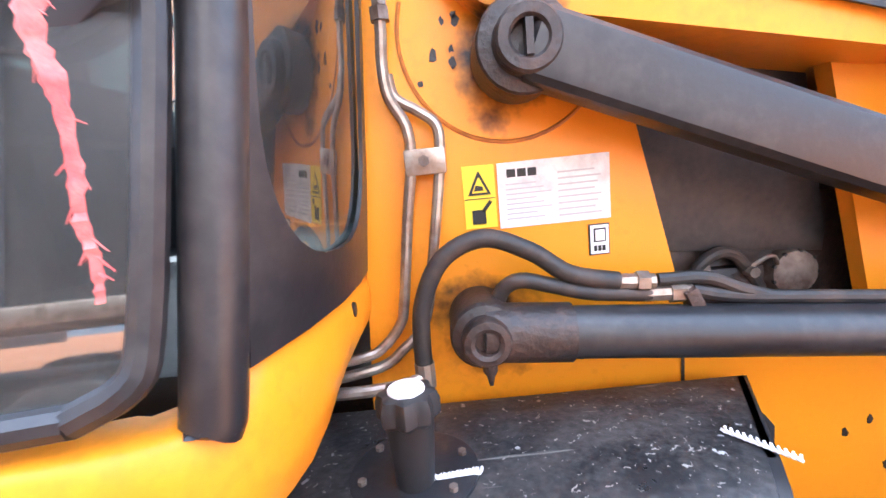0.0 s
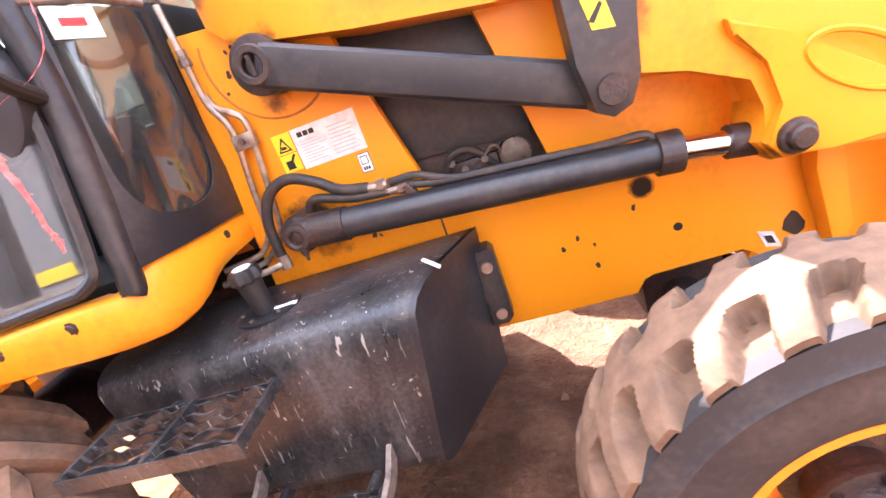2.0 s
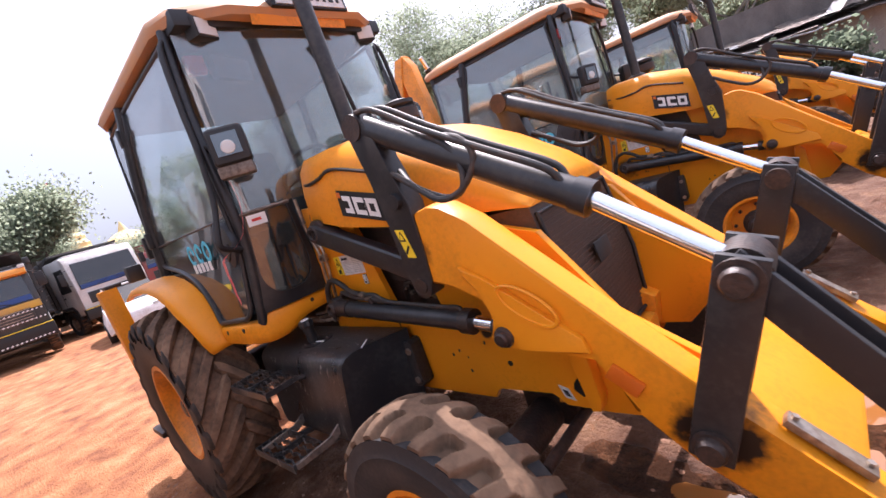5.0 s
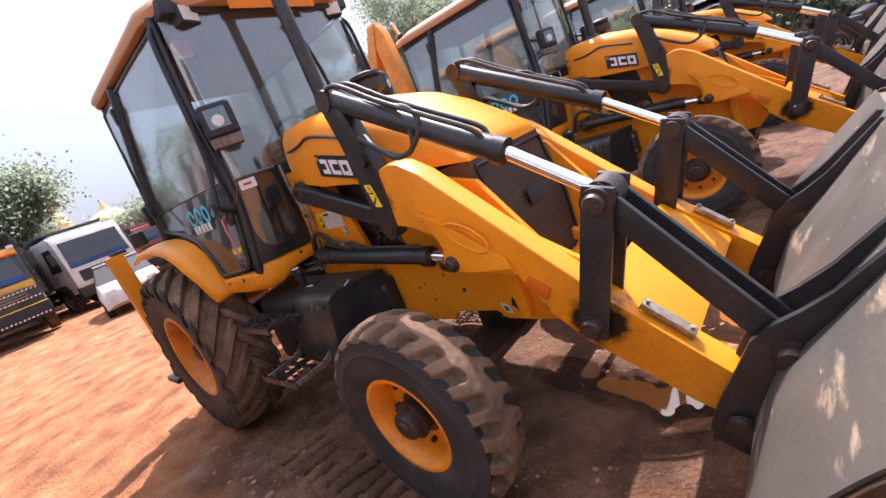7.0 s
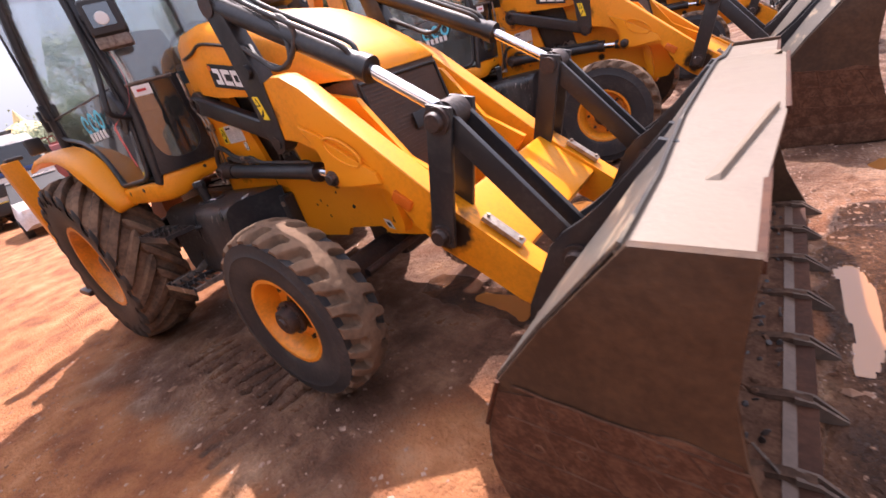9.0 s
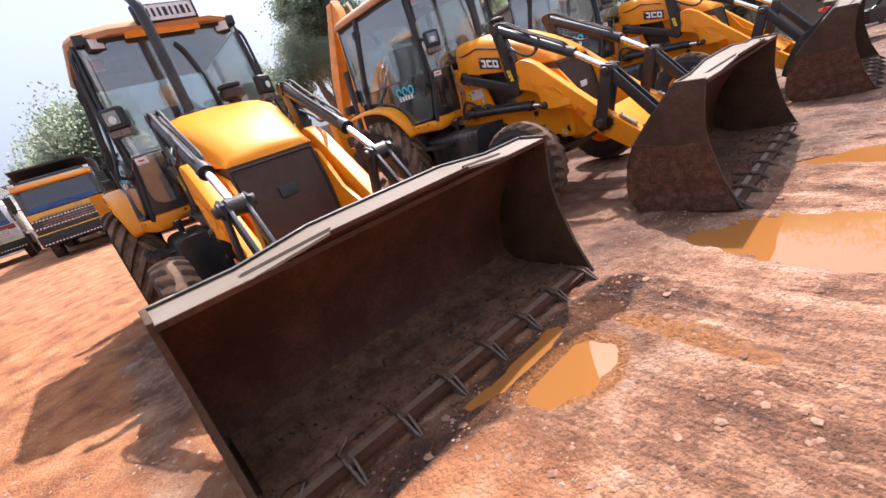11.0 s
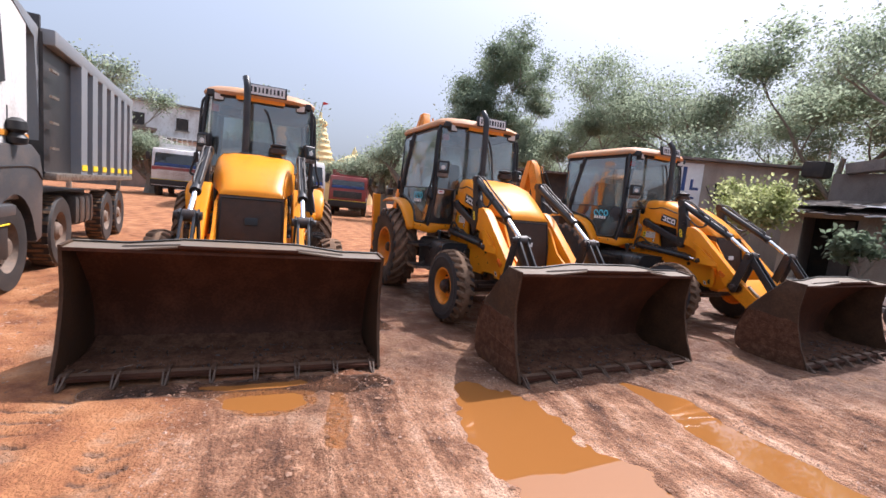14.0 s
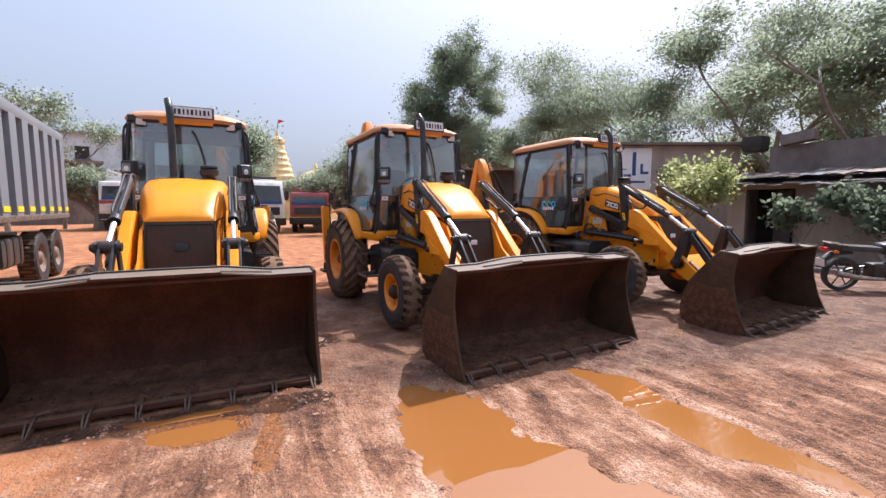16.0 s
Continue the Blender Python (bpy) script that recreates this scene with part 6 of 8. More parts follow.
POOLS = [([(4.55, 1.78, 0.14), (4.8, 1.86, 0.27), (5.1, 1.87, 0.36), (5.5, 1.86, 0.33), (5.95, 1.92, 0.46), (6.5, 1.95, 0.60), (7.3, 2.1, 0.52)], 0.07),
         ([(4.70, 3.30, 0.06), (5.1, 3.44, 0.16), (5.6, 3.38, 0.20), (6.0, 3.36, 0.22), (6.4, 3.47, 0.12), (6.7, 3.50, 0.06)], 0.06),
         ([(4.45, 0.05, 0.11), (4.49, 0.22, 0.16), (4.49, 0.36, 0.14)], 0.032),
         ([(4.19, -0.20, 0.040), (4.23, 0.0, 0.055), (4.22, 0.28, 0.055), (4.20, 0.48, 0.045)], 0.05),
         ([(2.55, -0.02, 0.06), (2.85, -0.07, 0.11), (3.02, 0.05, 0.10), (3.08, 0.40, 0.12)], 0.022),
         ([(3.1, 0.72, 0.12), (2.95, 1.05, 0.14), (2.7, 1.3, 0.10)], 0.022)]
WET_MUD = [(2.2, 0.05, 0.14), (2.80, -0.06, 0.20), (2.98, -0.10, 0.20), (3.05, 0.45, 0.26), (3.1, 0.85, 0.28), (2.8, 1.3, 0.30)]
TOOTH_MUD = [(4.16, -0.85, 0.10), (4.22, -0.2, 0.16), (4.27, 0.5, 0.18), (4.32, 1.1, 0.12)]
OOZE = [[(4.40, 0.02, 0.10), (4.50, 0.22, 0.20), (4.50, 0.45, 0.14)], [(4.48, 0.72, 0.05), (4.80, 0.70, 0.09), (5.15, 0.62, 0.06)]]
WATER_LEVEL = -0.007


def ground_height(x, y):
    h = height(x, y)
    for line, depth in POOLS:
        k = hollow(x, y, line, 1.0)
        shore = np.clip(hollow(x, y, [(a, b, c * 1.8 + 0.05) for a, b, c in line], 1.0) * 4, 0, 1)
        h = h * (1 - shore) + np.clip(h, -0.003, 0.010) * 0.6 * shore
        h = h * (1 - np.clip(k * 2.5, 0, 1)) - k * depth * 0.9 + np.clip(k * 8, 0, 1) * 0.004 * lattice(x, y, 0.06, 23)
    return h


def graded(lo, hi, step, far):
    inner = np.arange(lo, hi + step / 2, step)
    d, out_lo, out_hi = step, [], []
    a, b = lo, hi
    while a > -far:
        d *= 1.16
        a, b = a - d, b + d
        out_lo.append(a), out_hi.append(b)
    return np.concatenate([out_lo[::-1], inner, out_hi])


def build_ground():
    xs, ys = graded(-0.4, 7.6, 0.016, 900), graded(-2.4, 5.0, 0.016, 900)
    gx, gy = np.meshgrid(xs, ys, indexing="ij")
    gz = ground_height(gx, gy)
    nx, ny = gx.shape
    idx = np.arange(nx * ny).reshape(nx, ny)
    quads = np.stack([idx[:-1, :-1], idx[1:, :-1], idx[1:, 1:], idx[:-1, 1:]], -1).reshape(-1, 4)
    me = bpy.data.meshes.new("ground")
    me.from_pydata(np.stack([gx, gy, gz], -1).reshape(-1, 3).tolist(), [], quads.tolist())
    me.shade_smooth()
    damp_shade = np.zeros_like(gx)
    for line, depth in POOLS:
        damp_shade = np.maximum(damp_shade, np.clip(hollow(gx, gy, [(a, b, c * 1.12) for a, b, c in line], 1.0) * 2.0, 0, 0.75))
    damp_shade = np.maximum(damp_shade, np.clip(hollow(gx, gy, WET_MUD, 1.0) * 4, 0, 2.2))
    damp_shade = np.maximum(damp_shade, np.clip(hollow(gx, gy, TOOTH_MUD, 1.0) * 4, 0, 1.9))
    # darker soil also paints in the first machine's shadow over trodden mud
    trod_shade = np.clip((gx + 0.6) / 1.2, 0, 1) * np.clip((gy + 1.75 + 0.12 * lattice(gx, gy, 0.35, 35)) / 0.35, 0, 1) * np.clip((4.4 - gx + 0.3 * gy) / 0.8, 0, 1)
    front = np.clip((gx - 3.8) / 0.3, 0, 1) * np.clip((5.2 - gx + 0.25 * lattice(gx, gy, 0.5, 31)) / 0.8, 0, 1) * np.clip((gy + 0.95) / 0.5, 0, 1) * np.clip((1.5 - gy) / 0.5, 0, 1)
    # two pale spots in it are painted where sun falls through the machine
    trod_shade = trod_shade * (1 - 0.9 * np.exp(-((gx - 2.95) / 0.32) ** 2 - ((gy + 1.0) / 0.30) ** 2)) * (1 - 0.9 * np.exp(-((gx - 1.95) / 0.30) ** 2 - ((gy + 1.70) / 0.16) ** 2))
    trod_shade = np.maximum(trod_shade, front * 0.6)
    lane = np.clip((gy + 0.70 - 0.1 * (gx - 5)) / 0.9, 0, 1) * np.clip((gx - 3.6) / 1.0, 0, 1)
    grit_edge = np.zeros_like(gx)
    for line, depth in POOLS[:2]:
        grit_edge = np.maximum(grit_edge, np.clip(hollow(gx, gy, [(a, b, c * 1.45 + 0.06) for a, b, c in line], 1.0) * 2.4, 0, 1))
    # print grooves are coloured darker for the shade inside them
    for key, value in (("damp_shade", np.maximum(np.maximum(damp_shade * 0.55, trod_shade * 0.62), np.clip(prints(gx, gy) / 0.03, 0, 1) * np.where(gx < 3.5, 1.3, 0.8))), ("lane", lane), ("shore", grit_edge), ("ooze", np.clip(np.max([hollow(gx, gy, line, 1.0) for line in OOZE], 0) * 3, 0, 1))):
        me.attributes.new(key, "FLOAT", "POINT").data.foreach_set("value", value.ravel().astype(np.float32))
    m = bpy.data.materials.new("clay_ground")
    m.use_nodes = True
    n, l = m.node_tree.nodes, m.node_tree.links
    b = n["Principled BSDF"]
    co, attr = n.new("ShaderNodeTexCoord"), n.new("ShaderNodeAttribute")
    attr.attribute_name = "damp_shade"

    def noise_tex(scale, detail, rough=0.6):
        t = n.new("ShaderNodeTexNoise")
        t.inputs["Scale"].default_value, t.inputs["Detail"].default_value, t.inputs["Roughness"].default_value = scale, detail, rough
        l.new(co.outputs["Object"], t.inputs[0])
        return t.outputs[0]

    def math_node(op, a, c):
        k = n.new("ShaderNodeMath")
        k.operation = op
        for i, v in enumerate((a, c)):
            if isinstance(v, (int, float)):
                k.inputs[i].default_value = v
            else:
                l.new(v, k.inputs[i])
        return k.outputs[0]

    def ramp(v, *stops):
        r = n.new("ShaderNodeValToRGB")
        while len(r.color_ramp.elements) < len(stops):
            r.color_ramp.elements.new(0.5)
        for e, (p, c) in zip(r.color_ramp.elements, stops):
            e.position, e.color = p, (*c, 1)
        l.new(v, r.inputs[0])
        return r.outputs[0]

    big, mid, grit, sand, speck = noise_tex(0.55, 6), noise_tex(2.6, 8, 0.62), noise_tex(42, 4, 0.7), noise_tex(150, 3), noise_tex(75, 2)
    lane = n.new("ShaderNodeAttribute")
    lane.attribute_name = "lane"
    mp, drag = n.new("ShaderNodeMapping"), n.new("ShaderNodeTexNoise")
    mp.inputs["Scale"].default_value, mp.inputs["Rotation"].default_value = (0.6, 3.4, 1), (0, 0, radians(-4))
    drag.inputs["Scale"].default_value, drag.inputs["Detail"].default_value, drag.inputs["Roughness"].default_value, drag.inputs["Distortion"].default_value = 1.5, 9, 0.68, 0.6
    l.new(co.outputs["Object"], mp.inputs[0]), l.new(mp.outputs[0], drag.inputs[0])
    streak = drag.outputs[0]
    edge = n.new("ShaderNodeAttribute")
    edge.attribute_name = "shore"

    def stones(scale):
        t = n.new("ShaderNodeTexVoronoi")
        t.inputs["Scale"].default_value = scale
        l.new(co.outputs["Object"], t.inputs["Vector"])
        sp = n.new("ShaderNodeSeparateColor")
        l.new(t.outputs["Color"], sp.inputs[0])
        return sp.outputs[0], t.outputs["Distance"]

    fine_tone, fine_dist = stones(120)
    coarse_tone, coarse_dist = stones(48)

    def blend(fac, a, c, mode="MIX"):
        k = n.new("ShaderNodeMix")
        k.data_type, k.blend_type = "RGBA", mode
        for i, v in ((0, fac), (6, a), (7, c)):
            if isinstance(v, (int, float)):
                k.inputs[i].default_value = v
            else:
                l.new(v, k.inputs[i])
        return k.outputs[2]

    dry = ramp(mid, (0.32, (0.18, 0.064, 0.028)), (0.45, (0.31, 0.122, 0.050)), (0.56, (0.41, 0.175, 0.072)), (0.68, (0.50, 0.25, 0.12)))
    rutted = ramp(math_node("ADD", math_node("MULTIPLY", streak, 0.5), math_node("ADD", math_node("MULTIPLY", mid, 0.5), math_node("MULTIPLY", edge.outputs["Fac"], 0.055))), (0.39, (0.075, 0.032, 0.017)), (0.475, (0.195, 0.088, 0.046)), (0.54, (0.35, 0.178, 0.100)), (0.63, (0.57, 0.36, 0.245)))
    # palette shift darkens soaked mud and the painted shade in the prints
    soaked_shade = math_node("MULTIPLY", math_node("MAXIMUM", math_node("SUBTRACT", attr.outputs["Fac"], 0.62), 0.0), 0.22)
    wet_shade = ramp(math_node("SUBTRACT", math_node("ADD", mid, math_node("MULTIPLY", math_node("SUBTRACT", grit, 0.5), 0.25)), soaked_shade), (0.34, (0.068, 0.031, 0.017)), (0.48, (0.15, 0.068, 0.036)), (0.60, (0.25, 0.128, 0.070)), (0.72, (0.36, 0.21, 0.125)))
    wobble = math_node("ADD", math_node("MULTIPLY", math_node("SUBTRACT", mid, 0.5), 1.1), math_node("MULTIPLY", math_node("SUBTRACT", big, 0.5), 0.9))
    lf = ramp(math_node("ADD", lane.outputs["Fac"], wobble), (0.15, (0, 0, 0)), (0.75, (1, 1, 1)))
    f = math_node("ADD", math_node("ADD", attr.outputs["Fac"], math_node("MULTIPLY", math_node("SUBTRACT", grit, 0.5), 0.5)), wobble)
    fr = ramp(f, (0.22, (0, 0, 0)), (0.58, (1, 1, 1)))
    base = blend(fr, blend(lf, dry, rutted), wet_shade)
    ooze = n.new("ShaderNodeAttribute")
    ooze.attribute_name = "ooze"
    of = ramp(math_node("ADD", ooze.outputs["Fac"], math_node("MULTIPLY", math_node("SUBTRACT", mid, 0.5), 1.2)), (0.25, (0, 0, 0)), (0.75, (1, 1, 1)))
    tan = n.new("ShaderNodeRGB")
    tan.outputs[0].default_value = (0.29, 0.118, 0.042, 1)
    base = blend(of, base, tan.outputs[0])
    peb = ramp(grit, (0.30, (0.35, 0.33, 0.32)), (0.44, (1, 1, 1)), (0.60, (1, 1, 1)), (0.72, (1.32, 1.28, 1.24)))
    dots = ramp(speck, (0.30, (0.45, 0.42, 0.4)), (0.42, (1, 1, 1)), (0.62, (1, 1, 1)), (0.70, (1.28, 1.26, 1.24)))
    gravel = ramp(fine_tone, (0.10, (0.42, 0.40, 0.39)), (0.35, (0.85, 0.85, 0.85)), (0.75, (1.1, 1.1, 1.1)), (0.97, (1.28, 1.25, 1.22)))
    stone = ramp(coarse_tone, (0.08, (0.5, 0.48, 0.47)), (0.25, (1, 1, 1)), (0.86, (1, 1, 1)), (0.97, (1.35, 1.32, 1.28)))
    rough_part = math_node("ADD", math_node("MULTIPLY", lf, 0.42), 0.10)
    base = blend(rough_part, blend(rough_part, base, gravel, "MULTIPLY"), stone, "MULTIPLY")
    fleck = math_node("ADD", math_node("MULTIPLY", lf, 0.25), 0.22)
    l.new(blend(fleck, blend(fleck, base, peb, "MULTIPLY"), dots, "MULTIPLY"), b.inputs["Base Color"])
    gloss = ramp(math_node("ADD", math_node("MULTIPLY", attr.outputs["Fac"], 0.5), math_node("MULTIPLY", mid, 0.9)), (0.62, (0.92, 0.92, 0.92)), (0.80, (0.5, 0.5, 0.5)), (0.92, (0.12, 0.12, 0.12)))
    slick = math_node("MULTIPLY", gloss, math_node("SUBTRACT", 1.0, math_node("MULTIPLY", of, 0.7)))
    l.new(slick, b.inputs["Roughness"])
    b.inputs["Specular IOR Level"].default_value = 0.4
    bp = n.new("ShaderNodeBump")
    bp.inputs["Strength"].default_value, bp.inputs["Distance"].default_value = 1.0, 0.045
    relief = math_node("ADD", math_node("MULTIPLY", mid, 0.8), math_node("ADD", math_node("MULTIPLY", grit, 0.38), math_node("MULTIPLY", sand, 0.10)))
    relief = math_node("ADD", relief, math_node("MULTIPLY", math_node("MULTIPLY", streak, lane.outputs["Fac"]), 0.8))
    relief = math_node("SUBTRACT", relief, math_node("ADD", math_node("MULTIPLY", fine_dist, 0.12), math_node("MULTIPLY", coarse_dist, 0.24)))
    relief = math_node("ADD", relief, math_node("MULTIPLY", math_node("MULTIPLY", noise_tex(17, 6, 0.7), attr.outputs["Fac"]), 1.3))
    l.new(relief, bp.inputs["Height"])
    l.new(bp.outputs[0], b.inputs["Normal"])
    me.materials.append(m)
    tagged(new("ground", me), "red-brown clay yard with ruts, grit, moist patches and painted shade", "ground", kind="structure")


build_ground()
WATER = bpy.data.materials.new("muddy_water")
WATER.use_nodes = True
wb = WATER.node_tree.nodes["Principled BSDF"]
wb.inputs["Base Color"].default_value = (0.26, 0.105, 0.028, 1)
wb.inputs["Roughness"].default_value, wb.inputs["IOR"].default_value = 0.02, 1.5
wb.inputs["Specular IOR Level"].default_value = 0.9
wt = WATER.node_tree.nodes.new("ShaderNodeTexNoise")
wt.inputs["Scale"].default_value, wt.inputs["Detail"].default_value = 7.0, 2
wbp = WATER.node_tree.nodes.new("ShaderNodeBump")
wbp.inputs["Strength"].default_value, wbp.inputs["Distance"].default_value = 0.03, 0.004
WATER.node_tree.links.new(wt.outputs[0], wbp.inputs["Height"])
WATER.node_tree.links.new(wbp.outputs[0], wb.inputs["Normal"])
for line, depth in POOLS:
    lo = [min(p[k] - p[2] * 1.5 for p in line) for k in (0, 1)]
    hi = [max(p[k] + p[2] * 1.5 for p in line) for k in (0, 1)]
    xs, ys = np.arange(lo[0], hi[0], 0.018), np.arange(lo[1], hi[1], 0.018)
    gx, gy = np.meshgrid(xs, ys, indexing="ij")
    wetmask = hollow(gx, gy, line, 1.0) > 0.02
    b = B()
    made = {}
    for i in range(len(xs) - 1):
        for j in range(len(ys) - 1):
            if wetmask[i, j] and wetmask[i + 1, j] and wetmask[i, j + 1] and wetmask[i + 1, j + 1]:
                vs = []
                for a, c in ((i, j), (i + 1, j), (i + 1, j + 1), (i, j + 1)):
                    if (a, c) not in made:
                        made[a, c] = b.verts.new((xs[a], ys[c], WATER_LEVEL))
                    vs.append(made[a, c])
                b.faces.new(vs)
    tagged(part("puddle", b, WATER), "puddle of orange muddy water in the clay", "puddle", "puddles", "structure")

# ---- the machines ----
backhoe_loader(pose(0, 0, 0), "yellow and black backhoe loader with rusty bucket on the clay yard", badge=False)
backhoe_loader(pose(0.451, 3.06, 0, 0, 0, 4.2), "yellow backhoe loader parked beside the first, bucket down by a puddle", (-0.35, 0.0, 3.2))
backhoe_loader(pose(0.662, 6.451, 0, 0, 0, 6.1), "yellow backhoe loader standing near the sheds, bucket on the ground", (-0.72, -0.95, 2.55))


# ---- trucks ----
def paint(name, color, stain=(0.2, 0.14, 0.1)):
    return surface(name, color, 0.4, stain=stain, amount=0.35, scale=1.5, fine=30, bump=0.03, streak=2)


TRUCK_WHITE = paint("truck_white", (0.70, 0.69, 0.67), (0.42, 0.36, 0.32))
TRUCK_GREY = paint("tipper_grey", (0.19, 0.205, 0.225), (0.24, 0.23, 0.225))
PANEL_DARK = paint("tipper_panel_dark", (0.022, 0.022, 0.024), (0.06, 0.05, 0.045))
TRUCK_DARK = paint("tipper_dark", (0.035, 0.036, 0.038), (0.1, 0.08, 0.065))
TRUCK_RED = paint("truck_maroon", (0.30, 0.05, 0.045), (0.17, 0.08, 0.06))
TRUCK_YELLOW = paint("truck_yellow", (0.62, 0.36, 0.05), (0.4, 0.25, 0.1))
TRUCK_BLUE = paint("truck_blue", (0.02, 0.06, 0.22), (0.05, 0.06, 0.12))
DARK_GUARD = surface("dark_guard_plastic", (0.05, 0.053, 0.058), 0.45, stain=(0.13, 0.10, 0.085), amount=0.4, scale=3, bump=0.08)
STRIPE = paint("orange_stripe", (0.70, 0.26, 0.02), (0.5, 0.3, 0.1))
SCREEN = glass("truck_screen", (0.10, 0.115, 0.13))


def truck_wheel(T, c, s, R=0.52, w=0.29, double=False):
    o = s * w / 2
    t = part("wheel", lathe(B(), [(0.29, -o), (0.40, -o * 1.02), (R - 0.03, -o), (R, -o * 0.8), (R, o * 0.8), (R - 0.03, o), (0.40, o * 1.02), (0.29, o * 0.9)], c, seg=36), SIDEWALL, T, "dusty truck tyre")
    k = B()
    for i in range(40):
        a = 2 * math.pi * i / 40
        box(k, (c[0] + R * math.cos(a), c[1], c[2] + R * math.sin(a)), (0.012, w * 0.86, 0.045), (0, -math.degrees(a), 8 if i % 2 else -8))
    part("tread", k, TYRE, t)
    part("rim", lathe(B(), [(0.292, o * 0.9), (0.28, o * 0.7), (0.25, o * 0.3), (0.14, o * 0.25), (0.13, o * 0.7), (0.09, o * 0.95), (0.01, o * 0.97)], c, seg=28), RIM, t, "dusty steel rim")
    for i in range(8):
        a = 2 * math.pi * i / 8
        p = Vector((c[0] + 0.2 * math.cos(a), c[1] + o * 0.27, c[2] + 0.2 * math.sin(a)))
        part("wheel_nut", rod(B(), p, p + Vector((0, s * 0.03, 0)), 0.018, seg=6), GREASE, t)


def tipper_truck(m, label, cab_mat, body_mat, stripe=None, cage=False, axles=(0.0, -1.85, -4.9, -6.15), body=(-0.75, -7.0, 1.32, 2.9), half=1.2, visor=None, band=None, cab_top=2.95):
    """A truck that faces +x, front axle at the origin."""
    T = thing("truck", m, label, "truck", "parked trucks")
    x0, x1 = body[0], body[1]
    part("chassis", box(B(), ((1.2 + x1) / 2, 0, 0.86), (1.2 - x1 - 0.1, 0.85, 0.26), bev=0.02), TRUCK_DARK, T, "dark chassis rails")
    for a in axles:
        part("axle", rod(B(), (a, -0.9, 0.52), (a, 0.9, 0.52), 0.07), TRUCK_DARK, T)
        for s in (-1, 1):
            truck_wheel(T, (a, s * (half - 0.17), 0.52), s)
    # cab
    prof = [(1.30, 0.75), (1.36, 1.1), (1.36, 1.62), (1.20, cab_top - 0.25), (1.08, cab_top - 0.04), (0.95, cab_top), (-0.55, cab_top + 0.04), (-0.62, cab_top - 0.05), (-0.62, 1.1), (-0.45, 1.05), (0.45, 1.08), (0.62, 0.75)]
    c = part("cab", prism(B(), prof, -half * 0.97, half * 0.97, 0.05), cab_mat, T, "truck cab")
    sc = [(1.372, 1.70), (1.235, cab_top - 0.28)]
    part("windscreen", sheet(B(), [(sc[0][0], -half * 0.86, sc[0][1]), (sc[0][0], half * 0.86, sc[0][1]), (sc[1][0], half * 0.82, sc[1][1]), (sc[1][0], -half * 0.82, sc[1][1])], 0.012), SCREEN, c, "dark windscreen with a blue lower band")
    part("screen_backing", sheet(B(), [(sc[0][0] - 0.02, -half * 0.87, sc[0][1] - 0.01), (sc[0][0] - 0.02, half * 0.87, sc[0][1] - 0.01), (sc[1][0] - 0.02, half * 0.83, sc[1][1] + 0.01), (sc[1][0] - 0.02, -half * 0.83, sc[1][1] + 0.01)], 0.014), TRUCK_DARK, c)
    # blue strip coloured onto the screen in place of a reflection
    part("reflection_band", sheet(B(), [(1.381, -half * 0.84, 1.71), (1.381, half * 0.84, 1.71), (1.365, half * 0.835, 1.86), (1.365, -half * 0.835, 1.86)], 0.006), TRUCK_BLUE, c, "blue band painted on for the screen's reflection")
    for s in (-1, 1):
        part("wiper", pipe(B(), [(1.39, s * 0.5, 1.72), (1.37, s * 0.1, 1.84)], 0.012, k=1), PLASTIC, c)
        part("side_glass", sheet(B(), [(1.0, s * half * 0.985, 2.08 if stripe else 1.72), (0.1, s * half * 0.985, 2.34 if stripe else 1.72), (0.22, s * half * 0.985, cab_top - (0.12 if stripe else 0.35)), (0.90, s * half * 0.985, cab_top - (0.12 if stripe else 0.35))], 0.02), PLASTIC, c, "dark side window")
        part("mirror", box(B(), (1.18, s * (half + 0.16), 2.2), (0.08, 0.2, 0.42), bev=0.03), PLASTIC, c, "black mirror")
        part("mirror_arm", pipe(B(), [(1.15, s * half * 0.95, 2.5), (1.2, s * (half + 0.16), 2.45), (1.2, s * (half + 0.16), 1.95), (1.2, s * half * 0.95, 1.9)], 0.015, k=1), PLASTIC, c)
        part("door_seam", box(B(), (0.0, s * half * 0.972, 1.6), (0.012, 0.012, 1.0)), PLASTIC, c)
        part("door_handle", box(B(), (0.15, s * half * 0.985, 1.55), (0.14, 0.03, 0.05), bev=0.01), PLASTIC, c)
        part("headlamp", box(B(), (1.40, s * half * 0.72, 0.86), (0.05, 0.3, 0.18), bev=0.03), LAMP, T, "round-cornered headlamp")
        if stripe:
            arch = [(0.64 * math.cos(a), 0.52 + 0.64 * math.sin(a)) for a in [math.pi * k / 12 for k in range(13)]]
            part("mudguard", prism(B(), [(0.64, 0.45), *arch, (-0.66, 0.5), (-0.86, 0.55), (-0.92, 1.35), (-0.82, 1.6), (-0.55, 1.72), (0.55, 1.66), (0.98, 1.45), (1.02, 0.45)], s * (half - 0.42), s * (half + 0.02), 0.03), DARK_GUARD, T, "dark grey plastic cab mudguard")
            part("guard_step", box(B(), (0.62, s * (half + 0.02), 0.98), (0.72, 0.2, 0.12), bev=0.03), DARK_GUARD, T, "dark grey side step")
            part("guard_box", box(B(), (0.72, s * (half + 0.0), 0.66), (0.56, 0.22, 0.36), bev=0.04), PLASTIC, T, "black box under the step")
            part("guard_edging", pipe(B(), [(0.46, s * (half + 0.115), 0.84), (0.98, s * (half + 0.115), 0.84), (0.98, s * (half + 0.115), 0.5)], 0.01, k=1), DECAL, T, "yellow edging")
